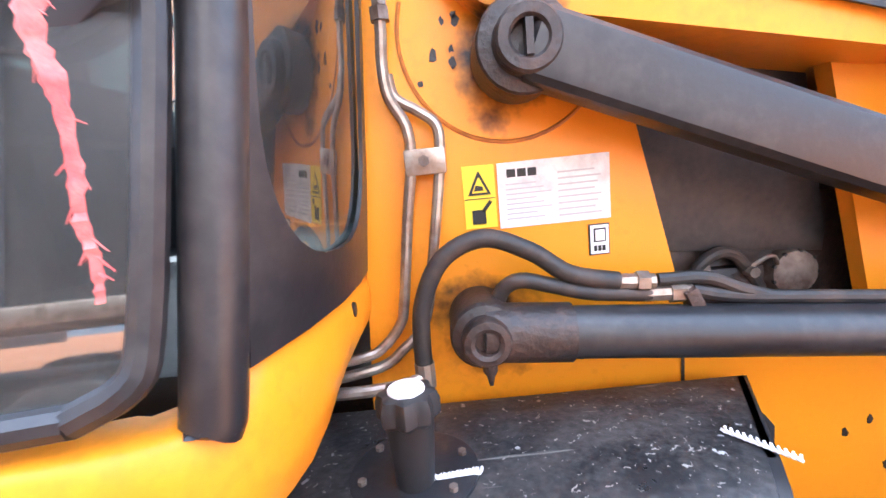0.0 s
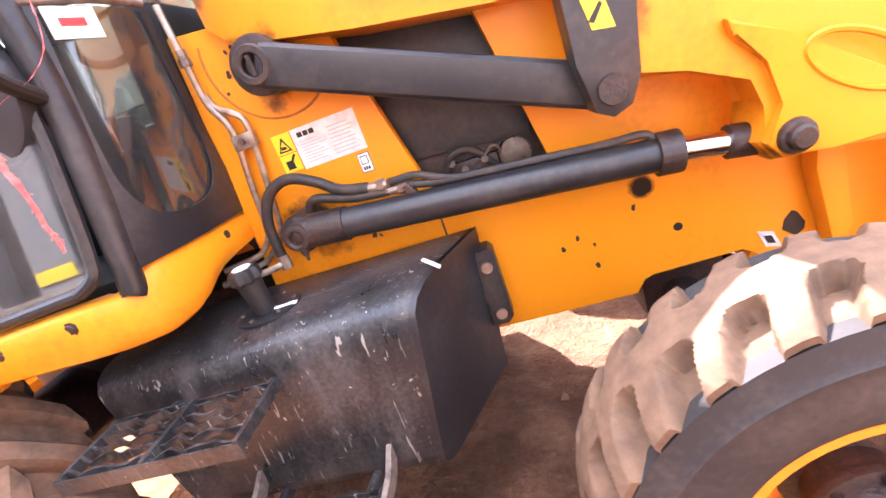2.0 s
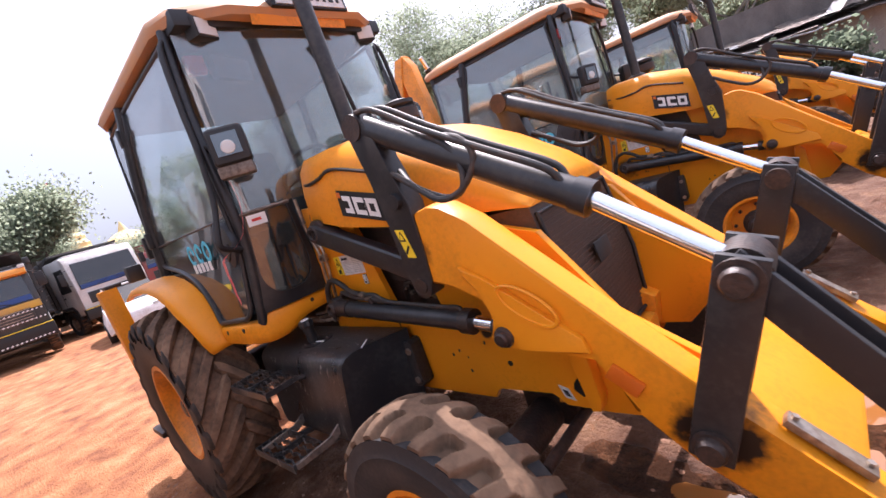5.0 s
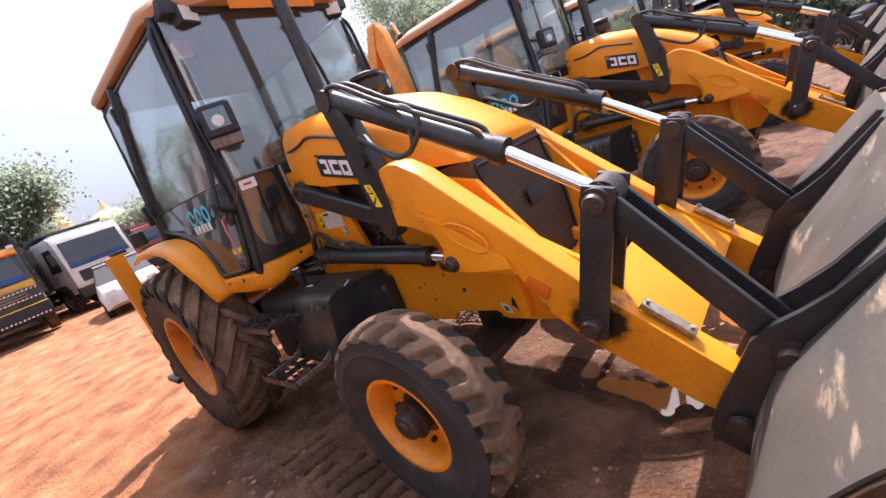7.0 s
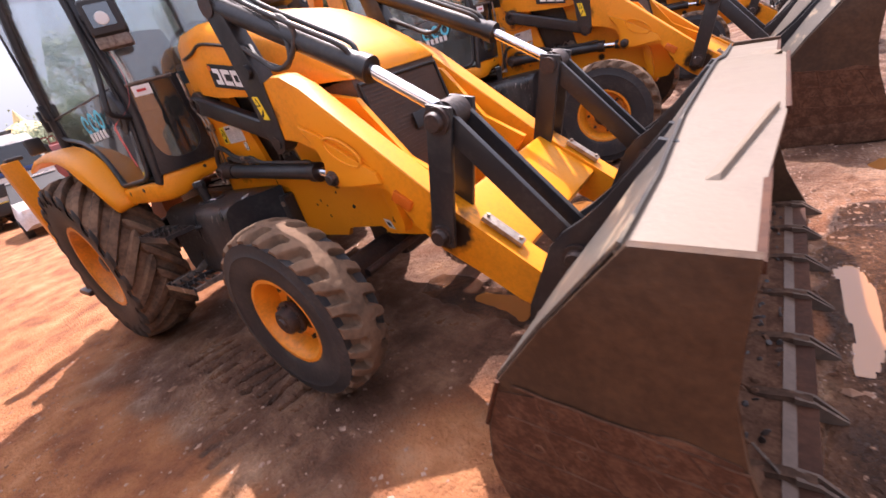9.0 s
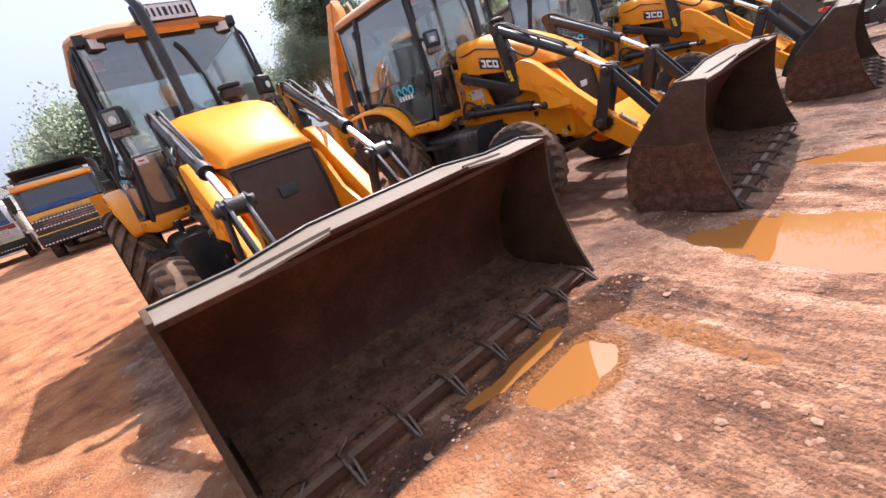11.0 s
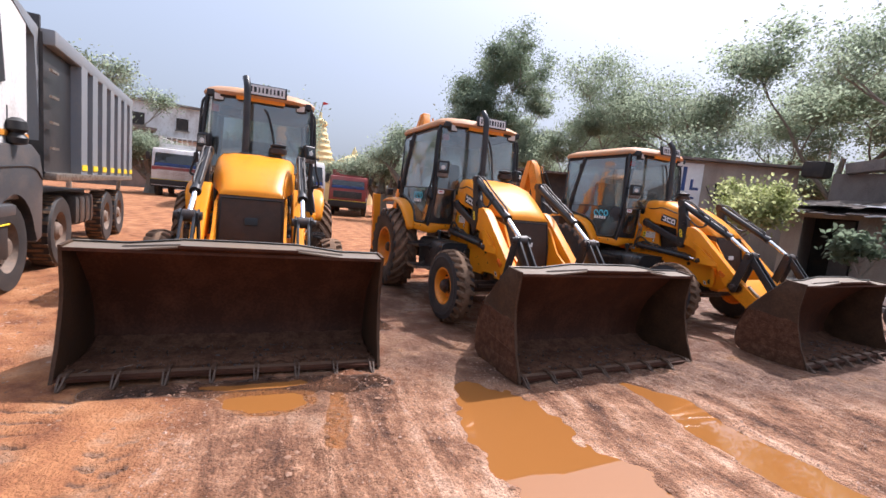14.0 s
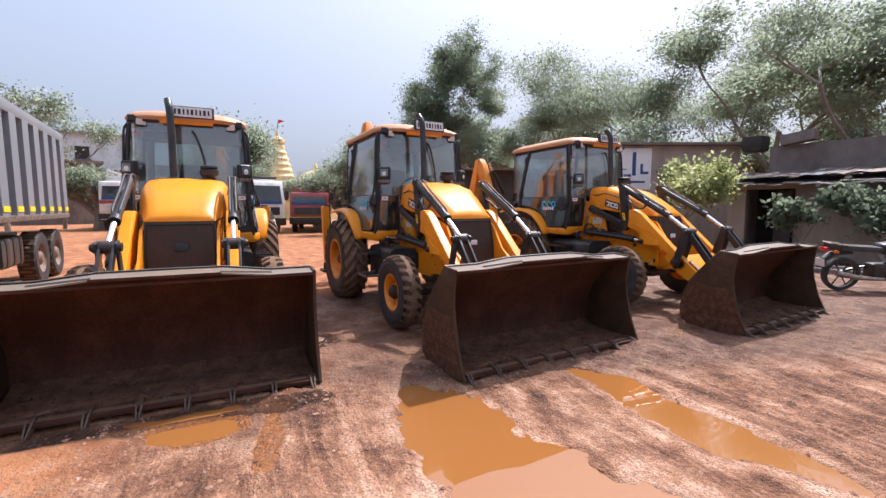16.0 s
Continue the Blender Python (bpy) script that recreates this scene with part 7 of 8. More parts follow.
            part("air_intake", lathe(B(), [(0.03, 0), (0.09, 0.02), (0.1, 0.08), (0.06, 0.13), (0.1, 0.17), (0.09, 0.26), (0.04, 0.3), (0.01, 0.3)], (-0.02, s * (half + 0.04), 1.68), "z", 16), PLASTIC, T, "black rubber knob")
            part("guard_rib", pipe(B(), [(-0.86, s * (half + 0.022), 1.3), (-0.5, s * (half + 0.022), 1.45), (0.6, s * (half + 0.022), 1.42)], 0.012), PLASTIC, T)
        else:
            part("mudguard", prism(B(), [(0.75, 0.62), (0.72, 1.0), (0.45, 1.2), (-0.45, 1.2), (-0.68, 1.0), (-0.72, 0.7), (-0.62, 0.7), (-0.55, 0.98), (-0.36, 1.1), (0.36, 1.1), (0.58, 0.96), (0.66, 0.62)], s * (half - 0.42), s * (half - 0.005), 0.01), PLASTIC, T, "dark plastic mudguard")
        part("cab_step", box(B(), (0.95, s * (half - 0.12), 0.55), (0.42, 0.24, 0.06), bev=0.015), PLASTIC, T, "dark cab step")
        part("side_tank", box(B(), (-3.2, s * (half - 0.28), 0.78), (1.1, 0.5, 0.5), bev=0.09), TRUCK_DARK, T, "dark side tank")
        for i in range(3):
            part("tank_strap", box(B(), (-3.55 + 0.35 * i, s * (half - 0.28), 0.78), (0.05, 0.52, 0.52), bev=0.09), GREASE, T)
        if stripe:
            part("door_stripe", box(B(), (0.30, s * half * 0.975, 1.80), (1.75, 0.012, 0.06)), stripe, c, "orange stripe")
            part("side_marker", box(B(), (0.80, s * half * 0.98, 2.03), (0.10, 0.05, 0.34), bev=0.02), ORANGE, c, "orange side lamp")
    part("bumper", box(B(), (1.36, 0, 0.76), (0.2, half * 2 + 0.02, 0.42), bev=0.05), PLASTIC, T, "dark bumper")
    part("bumper_trim", pipe(B(), [(1.465, -half, 0.95), (1.465, half, 0.95)], 0.012, k=1), DECAL, T, "yellow edging")
    gr = part("grille", box(B(), (1.37, 0, 1.32), (0.04, half * 1.5, 0.42), bev=0.02), TRUCK_WHITE if band is TRUCK_RED else TRUCK_DARK, T, "painted grille")
    for i in range(5):
        part("grille_bar", box(B(), (1.395, 0, 1.16 + 0.08 * i), (0.02, half * 1.42, 0.02)), STEEL if band else PLASTIC, gr)
    if band:
        part("front_band", box(B(), (1.375, 0, 1.56), (0.03, half * 1.9, 0.2), bev=0.01), band, T, "yellow painted band")
        for z in (1.42, 1.16, 0.62):
            for i in range(22):
                part("edge_mark", box(B(), (1.475 if z < 1 else 1.41, -half * 0.95 + half * 1.9 * (i + 0.5) / 22, z), (0.012, half * 0.045, 0.035), (25, 0, 0)), WHITE, T)
    if visor:
        part("visor", box(B(), (1.28, 0, cab_top - 0.16), (0.16, half * 1.9, 0.17), (0, -20, 0), 0.03), visor, c, "coloured sun visor")
        for s in (-1, 1):
            part("visor_lamp", box(B(), (1.3, s * half * 0.9, cab_top - 0.02), (0.1, 0.16, 0.1), bev=0.03), LAMP, c)
    part("wind_panel", box(B(), (0.2, 0, cab_top + 0.06), (1.0, half * 1.5, 0.08), bev=0.03), cab_mat, c)
    # body
    z0, z1 = body[2], body[2] + body[3] * 0.7
    yb = half + 0.03
    bd = B()
    box(bd, ((x0 + x1) / 2, 0, z0), (x0 - x1, yb * 2, 0.08), bev=0.01)
    box(bd, ((x0 + x1) / 2, -yb + 0.04, (z0 + z1) / 2), (x0 - x1, 0.05, z1 - z0))
    box(bd, ((x0 + x1) / 2, yb - 0.04, (z0 + z1) / 2), (x0 - x1, 0.05, z1 - z0))
    box(bd, (x1 + 0.03, 0, (z0 + z1) / 2), (0.05, yb * 2 - 0.1, z1 - z0))
    box(bd, (x0 - 0.03, 0, (z0 + z1) / 2 + 0.1), (0.05, yb * 2 - 0.1, z1 - z0 + 0.2))
    # with a stripe, panels between the ribs are darkened by their colour
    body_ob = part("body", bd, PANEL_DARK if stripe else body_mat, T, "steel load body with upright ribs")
    if cage:
        for s in (-1, 1):
            for i in range(14):
                x = x0 - (x0 - x1) * (i + 0.5) / 14
                part("stake", box(B(), (x, s * (yb - 0.05), z1 + 0.3), (0.05, 0.05, 0.62)), body_mat, body_ob)
            for z in (z1 + 0.25, z1 + 0.6):
                part("rail", box(B(), ((x0 + x1) / 2, s * (yb - 0.05), z), (x0 - x1, 0.04, 0.05)), body_mat, body_ob)
        for i in range(9):
            part("stake", box(B(), (x0 - 0.03, -yb + yb * 2 * (i + 0.5) / 9, z1 + 0.3), (0.05, 0.05, 0.62)), body_mat, body_ob)
        part("rail", box(B(), (x0 - 0.03, 0, z1 + 0.6), (0.04, yb * 2, 0.05)), body_mat, body_ob)
    else:
        n = 7 if stripe else 9
        for s in (-1, 1):
            for i in range(n):
                x = x0 - (1.35 if stripe else 0.35) - (x0 - x1 - (1.6 if stripe else 0.5)) * i / (n - 1)
                rib = [(x - 0.20, 0), (x - 0.17, 0.13), (x + 0.17, 0.13), (x + 0.20, 0)]
                loft(b := B(), [[(a, s * (yb - 0.02 + d), z) for a, d in rib] for z in (z0 + 0.02, z1 - 0.12)])
                part("rib", b, body_mat, body_ob, "upright pressed rib")
                if stripe:
                    part("rib_reflector", box(B(), (x, s * (yb + 0.117), z0 + 0.13), (0.30, 0.008, 0.09)), DECAL, body_ob, "faded yellow reflector band")
            part("top_rail", box(B(), ((x0 + x1) / 2, s * (yb + 0.03), z1 - 0.05), (x0 - x1, 0.16, 0.2), bev=0.03), body_mat, body_ob, "heavy top rail")
            part("bottom_rail", box(B(), ((x0 + x1) / 2, s * (yb + 0.03), z0 - 0.02), (x0 - x1, 0.17, 0.1), bev=0.02), STEEL if stripe else body_mat, body_ob, "pale bottom rail")
            for i in range(4):
                part("ladder_rung", box(B(), (x0 - 0.13, s * (yb + 0.06), z0 + 0.35 + 0.33 * i), (0.28, 0.03, 0.03)), STEEL, body_ob)
        hood = [(x0 - 0.02, z0 + 0.3), (x0 + 0.14, z1 - 0.1), (x0 + 0.9, z1 + 0.14), (x0 + 0.92, z1 + 0.2), (x0 + 0.05, z1 + 0.06), (x0 - 0.1, z1)]
        part("cab_guard", prism(B(), hood, -yb + 0.06, yb - 0.06, 0.01), body_mat, body_ob, "cab guard plate")
    part("tailgate", box(B(), (x1, 0, (z0 + z1) / 2), (0.06, yb * 2, z1 - z0 - 0.05), bev=0.01), body_mat, body_ob)
    return T


def gz(x, y):
    return float(height(np.array([x]), np.array([y]))[0])


tipper_truck(pose(1.42, -3.70, 0, 0, 0, 6.0), "large tipper truck with white cab and ribbed grey load body", TRUCK_WHITE, TRUCK_GREY, STRIPE, half=1.2, axles=(0.0, -1.83, -4.88, -6.15), body=(-0.95, -6.6, 1.36, 2.56), cab_top=3.25)
tipper_truck(pose(-18.6, 1.4, gz(-18, 1.2), 0, 0, 13), "white-cabbed tipper truck with a dark load body", TRUCK_WHITE, TRUCK_DARK, half=1.2, cab_top=2.95, body=(-0.75, -6.0, 1.2, 2.6), axles=(0, -3.6, -4.9))
tipper_truck(pose(-15.2, -1.62, gz(-15, -1.6), 0, 0, -3), "dark truck with orange visor, yellow band and patterned bumper", TRUCK_DARK, TRUCK_DARK, visor=STRIPE, band=TRUCK_YELLOW, half=1.15, cab_top=2.7, body=(-0.75, -6.0, 1.2, 2.6), axles=(0, -3.6, -4.9))
tipper_truck(pose(-22.6, -5.1, gz(-18, -5.2), 0, 0, 2), "white and maroon painted goods truck", TRUCK_WHITE, TRUCK_WHITE, band=TRUCK_RED, half=1.2, cab_top=2.7, body=(-0.75, -6.0, 1.2, 2.4), axles=(0, -4.2), cage=True)
tipper_truck(pose(-20.8, 4.7, gz(-20, 4.5), 0, 0, -12), "maroon goods truck with a slatted cage body", TRUCK_RED, TRUCK_RED, half=1.15, cab_top=2.45, body=(-0.7, -6.2, 1.15, 1.6), axles=(0, -4.3), cage=True)


def car(m):
    T = thing("car", m, "small silver hatchback parked before the white truck", "car")
    secs = []
    for x, z0, z1, hw in ((1.75, 0.35, 0.65, 0.6), (1.6, 0.25, 0.78, 0.76), (0.9, 0.22, 0.92, 0.8), (0.3, 0.22, 0.95, 0.8), (-1.3, 0.22, 0.98, 0.8), (-1.75, 0.3, 0.9, 0.7)):
        secs.append([(x, -hw, z0), (x, -hw * 1.02, (z0 + z1) / 2), (x, -hw * 0.9, z1), (x, hw * 0.9, z1), (x, hw * 1.02, (z0 + z1) / 2), (x, hw, z0)])
    bd = part("body", loft(B(), secs), TRUCK_WHITE, T, "dusty silver body", sharp=50)
    loft(b := B(), [[(0.75, -0.72, 0.93), (0.75, 0.72, 0.93), (-1.55, 0.72, 0.96), (-1.55, -0.72, 0.96)], [(0.15, -0.58, 1.42), (0.15, 0.58, 1.42), (-1.2, 0.58, 1.44), (-1.2, -0.58, 1.44)]])
    part("cabin", b, PLASTIC, T, "dark glazed cabin")
    part("roof", box(B(), (-0.52, 0, 1.455), (1.35, 1.16, 0.05), bev=0.02), TRUCK_WHITE, T)
    for x in (1.05, -1.1):
        for s in (-1, 1):
            w = part("wheel", lathe(B(), [(0.18, -0.09), (0.27, -0.09), (0.29, 0), (0.27, 0.09), (0.18, 0.09)], (x, s * 0.74, 0.29), seg=24), SIDEWALL, T)
            part("rim", lathe(B(), [(0.18, s * 0.07), (0.1, s * 0.05), (0.01, s * 0.06)], (x, s * 0.74, 0.29), seg=18), STEEL, w)
    for s in (-1, 1):
        part("headlamp", box(B(), (1.66, s * 0.5, 0.7), (0.12, 0.26, 0.12), bev=0.03), LAMP, T)


car(pose(-12.6, 1.15, gz(-12.6, 1.1), 0, 0, -8))


# ---- trees ----
def tree(name, seed, tall, spread, leaf_mat, leaves, leaf=0.16, trunk=0.2, low=0.35, flat=0.75, m=Matrix(), sigma=0.12):
    """A tapered trunk with forking limbs and a crown of many small leaves."""
    rnd = random.Random(seed)
    wood = B()
    tips = []

    def limb(p, d, length, r, depth):
        pts = [p]
        for k in range(3):
            d = (d + Vector((rnd.gauss(0, 0.16), rnd.gauss(0, 0.16), rnd.gauss(0.05, 0.1)))).normalized()
            pts.append(pts[-1] + d * length / 3)
        pipe(wood, pts, (r, r * 0.55), seg=6 if depth else 9, k=2)
        if depth < 4:
            for i in range(rnd.randint(2, 4) if depth < 3 else 2):
                a = rnd.uniform(0, 6.28)
                side = Vector((math.cos(a), math.sin(a), rnd.uniform(0.0, 0.8)))
                limb(pts[rnd.choice((2, 3, 3))], (d * 0.7 + side).normalized(), length * rnd.uniform(0.55, 0.8), r * 0.5, depth + 1)
        if depth >= 3:
            tips.extend(pts[2:])

    limb(Vector((0, 0, -0.1)), Vector((rnd.gauss(0, 0.06), rnd.gauss(0, 0.06), 1)), tall * low, trunk, 0)
    top = max(p.z for p in tips)
    wide = max(math.hypot(p.x, p.y) for p in tips)
    kz, kx = tall * 0.93 / top, spread / wide
    for v in wood.verts:
        v.co = Vector((v.co.x * kx, v.co.y * kx, v.co.z * kz))
    T = thing(name, m, "", "tree", "trees")
    part("trunk", wood, BARK, T)
    rng = np.random.default_rng(seed)
    tp = np.array([(p.x * kx, p.y * kx, p.z * kz) for p in tips])
    tp = tp[rng.random(len(tp)) < 0.8]
    weight = rng.lognormal(0, 0.3, len(tp))
    pick = tp[rng.choice(len(tp), leaves, p=weight / weight.sum())]
    size = spread * sigma
    size = size * np.where(rng.random((leaves, 1)) < 0.6, 0.7, 1.12)
    c = pick + rng.normal(0, 1, (leaves, 3)) * size * np.array([1, 1, flat])
    u = rng.normal(0, 1, (leaves, 3))
    u /= np.linalg.norm(u, axis=1, keepdims=True)
    w = np.cross(u, rng.normal(0, 1, (leaves, 3)))
    w /= np.linalg.norm(w, axis=1, keepdims=True)
    s = leaf * rng.uniform(0.6, 1.3, (leaves, 1))
    vs = np.stack([c - u * s, c + w * s * 0.6, c + u * s, c - w * s * 0.6], 1).reshape(-1, 3)
    me = bpy.data.meshes.new("crown")
    me.from_pydata(vs.tolist(), [], np.arange(leaves * 4).reshape(-1, 4).tolist())
    me.materials.append(leaf_mat)
    crown = new("crown", me)
    crown.parent = T
    tagged(crown, kind="stuff")
    return T


def at_angle(az, dist):
    """A place seen from the end of the walk at that angle from the yard's long axis."""
    return 7.7 - dist * math.cos(radians(az)), 0.57 + dist * math.sin(radians(az))


BROAD = "broad tree with feathery green crown, behind the sheds or added out of view"
DENSE = "dense dark green tree rising above the others"
SCRUB = "low scrubby tree at the yard's edge"
# trees from -52 to -100 are added out of view for glass to reflect
shapes = {}
for az, dist, tall, spread, kind, seed in ((27.0, 27, 12.8, 3.2, "dense", 1), (25.5, 27.6, 9.6, 3.2, "dense", 8), (29, 28, 9.0, 3.0, "broad", 4), (42, 26, 10.2, 4.6, "broad", 2), (52, 23, 9.2, 4.8, "broad", 3), (61, 24, 10.2, 5.2, "broad", 4), (70, 22, 9.4, 5.0, "broad", 5), (79, 22, 9.6, 5.0, "broad", 2),
                                           (21, 26, 7.2, 2.6, "broad", 3), (34, 24, 7.2, 3.2, "broad", 4), (16.5, 26, 5.6, 2.6, "scrub", 6), (12.5, 30, 4.6, 2.6, "scrub", 7), (46, 29, 9.5, 4.4, "broad", 5), (30, 30, 8.4, 3.4, "broad", 2),
                                           (57, 30, 10.6, 5.0, "broad", 2), (66, 30, 11, 5, "broad", 3), (38, 31, 9, 4.4, "broad", 5), (24, 33, 8.0, 3.6, "scrub", 6),
                                           (-16, 34, 7.0, 2.8, "sparse", 9), (-20, 26, 6.6, 2.8, "sparse", 9), (-2.2, 31, 6.6, 3.4, "scrub", 7), (-4.6, 33, 4.8, 2.6, "scrub", 7), (2.6, 42, 7.4, 2.6, "scrub", 6), (-13, 33, 3.6, 2.4, "scrub", 7), (0.3, 34, 4.6, 2.4, "scrub", 6), (9.5, 36, 4.4, 3.0, "scrub", 7), (32, 36, 6.0, 3.6, "scrub", 6), (42, 36, 6.5, 4.0, "scrub", 7), (51, 34, 6.5, 4.0, "scrub", 6), (60, 34, 6.5, 4.0, "scrub", 7), (69, 32, 6.5, 4.0, "scrub", 6), (78, 32, 6.5, 4.0, "scrub", 7), (86, 28, 7.5, 4.4, "broad", 3), (-52, 26, 5.6, 3.6, "broad", 5), (-68, 24, 4.8, 3.4, "broad", 2), (-84, 24, 5.4, 3.6, "broad", 4), (-100, 26, 5.0, 3.6, "broad", 3)):
    x, y = at_angle(az, dist)
    mats = {"dense": (LEAF_DARK, 30000, 0.06, 0.6), "broad": (LEAF, 24000, 0.058, 0.38), "scrub": (LEAF, 26000, 0.06, 0.9), "sparse": (LEAF, 6000, 0.07, 0.6)}[kind]
    words = {"dense": DENSE, "broad": BROAD, "scrub": SCRUB, "sparse": "thin open-crowned tree beyond the trucks"}[kind]
    key = (kind, seed)
    place = pose(x, y, gz(x, y), 0, 0, seed * 50 + az * 7)
    if key in shapes:
        old, h0, s0 = shapes[key]
        t = copy_thing(old, place)
        t.scale = (spread / s0, spread / s0, tall / h0)
    else:
        t = tree("tree", seed, tall, spread, mats[0], mats[1], mats[2], 0.13, 0.3 if kind != "scrub" else 0.10, mats[3], place, 0.12 if kind != "scrub" else 0.145)
        shapes[key] = (t, tall, spread)
    tagged(t, words, "tree", "trees round the yard")


def bush(m, tall, wide, mat, label, n=1500, leaf=0.09, seed=3):
    t = tree("bush", seed, tall, wide, mat, n, leaf, 0.04, 0.3, 0.8, m, 0.13)
    return tagged(t, label, "bush", "plants by the sheds")


# ---- sheds ----
def shed():
    # plastered house: its front runs from the far corner towards the middle machine
    a = Vector((-2.9, 18.4, 0))
    d = Vector((0.423, 0.906, 0))
    n_ = Vector((0.906, -0.423, 0))
    m = Matrix(((d.x, n_.x, 0, a.x), (d.y, n_.y, 0, a.y), (0, 0, 1, 0), (0, 0, 0, 1)))
    Hs = thing("plaster_house", m, "low plastered house with stained pale walls and flat roof", "house")
    H = 3.9
    b = B()
    # front wall with a small window opening, in pieces round it
    for x0, x1, z0, z1 in ((-4.9, -2.95, 0, H), (-2.45, 0, 0, H), (-2.95, -2.45, 0, 2.55), (-2.95, -2.45, 3.15, H)):
        box(b, ((x0 + x1) / 2, -0.11, (z0 + z1) / 2), (x1 - x0, 0.22, z1 - z0))
    box(b, (-0.11, -3.2, H / 2), (0.22, 6.0, H))
    box(b, (-4.8, -3.2, H / 2), (0.22, 6.0, H))
    box(b, (-2.4, -6.1, H / 2), (4.8, 0.22, H))
    part("wall", b, PLASTER, Hs, "stained cream plaster wall")
    part("roof", box(B(), (-2.4, -3.0, H + 0.05), (5.3, 6.6, 0.10), bev=0.01), CONCRETE, Hs, "thin flat roof with dark edge")
    # dark panel stands in for the unlit room behind
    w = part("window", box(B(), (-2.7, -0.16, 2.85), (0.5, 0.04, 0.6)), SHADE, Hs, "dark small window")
    for k in (-1, 0, 1):
        part("window_grill", box(B(), (-2.7 + 0.12 * k, -0.1, 2.85), (0.02, 0.02, 0.6)), STEEL, w)
    bd = part("sign_board", box(B(), (-4.1, 0.03, 3.0), (1.25, 0.04, 1.6), bev=0.005), WHITE, Hs, "white painted sign board with blue marks")
    for x, z, sx, sz in ((-4.15, 3.2, 0.14, 0.9), (-3.85, 3.0, 0.1, 0.4), (-3.7, 2.85, 0.24, 0.1), (-4.4, 2.75, 0.3, 0.1), (-4.1, 2.5, 0.8, 0.08)):
        part("sign_bar", box(B(), (x, 0.055, z), (sx, 0.01, sz)), TRUCK_BLUE, bd, "blue bar of writing")
    part("cable", pipe(B(), [(-3.3, 0.03, 3.0), (-2.9, 0.03, 2.4), (-2.2, 0.03, 2.1), (-1.4, 0.03, 1.9)], 0.012), PLASTIC, Hs)
    # dark lean-to towards the yard's far end
    L = thing("dark_shed", m @ pose(-5.0, 0.4, 0), "dark board shed with a tin roof behind the machines", "shed")
    part("wall", box(B(), (-3.0, 0, 1.5), (6.0, 0.1, 3.0)), SHADE, L, "dark plank wall")
    part("wall", box(B(), (-5.95, -2, 1.5), (0.1, 4.0, 3.0)), SHADE, L)
    for i in range(24):
        part("roof_rib", box(B(), (-6.1 + 0.26 * i, -1.8, 3.12 + 0.0), (0.08, 4.6, 0.04), (-4, 0, 0)), TIN, L)
    part("roof", box(B(), (-3.0, -1.8, 3.08), (6.4, 4.6, 0.04), (-4, 0, 0)), TIN, L, "corrugated tin roof")

    # long low shed with a tiled, tarpaulin-covered lean-to roof
    e = Vector((-1.1, 14.9, 0))
    d2 = Vector((0.98, 0.18, 0)).normalized()
    n2 = Vector((0.18, -0.98, 0)).normalized()
    m2 = Matrix(((d2.x, n2.x, 0, e.x), (d2.y, n2.y, 0, e.y), (0, 0, 1, 0), (0, 0, 0, 1)))
    S = thing("low_shed", m2, "long low shed with sagging tin roof and patched tarpaulin", "shed")
    b = B()
    for x0, x1, z0, z1 in ((0, 0.5, 0, 2.2), (1.75, 16, 0, 2.2), (0.5, 1.75, 2.05, 2.2)):
        box(b, ((x0 + x1) / 2, -0.1, (z0 + z1) / 2), (x1 - x0, 0.2, z1 - z0))
    part("wall", b, PLASTER, S, "plastered front wall with a dark doorway")
    part("back_wall", box(B(), (8, -3.4, 1.85), (16, 0.2, 3.7)), CONCRETE, S, "grey upper wall behind the roof")
    part("side_wall", box(B(), (0.1, -1.7, 1.1), (0.2, 3.2, 2.2)), PLASTER, S)
    # dark sheet painted for the shade inside the doorway
    part("doorway_shade", box(B(), (1.1, -1.6, 1.1), (1.6, 0.05, 2.2)), SHADE, S, "dark sheet painted for the shade inside the doorway")
    part("door_leaf", box(B(), (1.5, 0.04, 1.0), (0.5, 0.04, 2.0), (0, 0, 20)), SHADE, S, "dark half-open door")
    rnd = random.Random(5)
    for i in range(40):
        x = -0.3 + 0.42 * i
        part("roof_sheet", box(B(), (x, -1.2, 2.46 + rnd.uniform(-0.03, 0.04)), (0.45, 3.7, 0.025), (-9 + rnd.uniform(-1, 1), rnd.uniform(-2, 2), rnd.uniform(-1, 1))), TIN, S, "rusty roof sheet")
    for i in range(9):
        x = 1.2 + 1.05 * i + rnd.uniform(-0.3, 0.3)
        bmesh.ops.create_grid(b := B(), x_segments=10, y_segments=8, size=0.5)
        for v in b.verts:
            v.co = Vector((x + v.co.x * rnd.uniform(1.9, 2.0), -0.4 + v.co.y * 1.6, 2.42 + 0.16 * (-v.co.y + 0.0) + 0.09 * noise.noise(Vector((v.co.x * 4 + i * 9, v.co.y * 4, 1))) + (0.25 if i in (4, 5) and abs(v.co.x) < 0.2 else 0.05)))
        part("tarpaulin", b, TARP if i in (1, 4, 5, 7) else TIN, S, "crumpled sheet on the roof")
    part("eave_cord", pipe(B(), [(2.0 + 0.35 * i, 0.62, 2.13 + 0.03 * math.sin(i * 1.9)) for i in range(9)], 0.025), TARP, S, "pale string of cloth along the eave")
    part("meter_box", box(B(), (6.6, 0.06, 1.75), (0.9, 0.12, 0.45), bev=0.02), TRUCK_WHITE, S, "pale box on the wall")
    part("hanging_cable", pipe(B(), [(6.2, 0.1, 1.5), (6.4, 0.12, 1.1), (6.9, 0.12, 1.0), (7.4, 0.1, 1.2)], 0.02), PLASTIC, S)
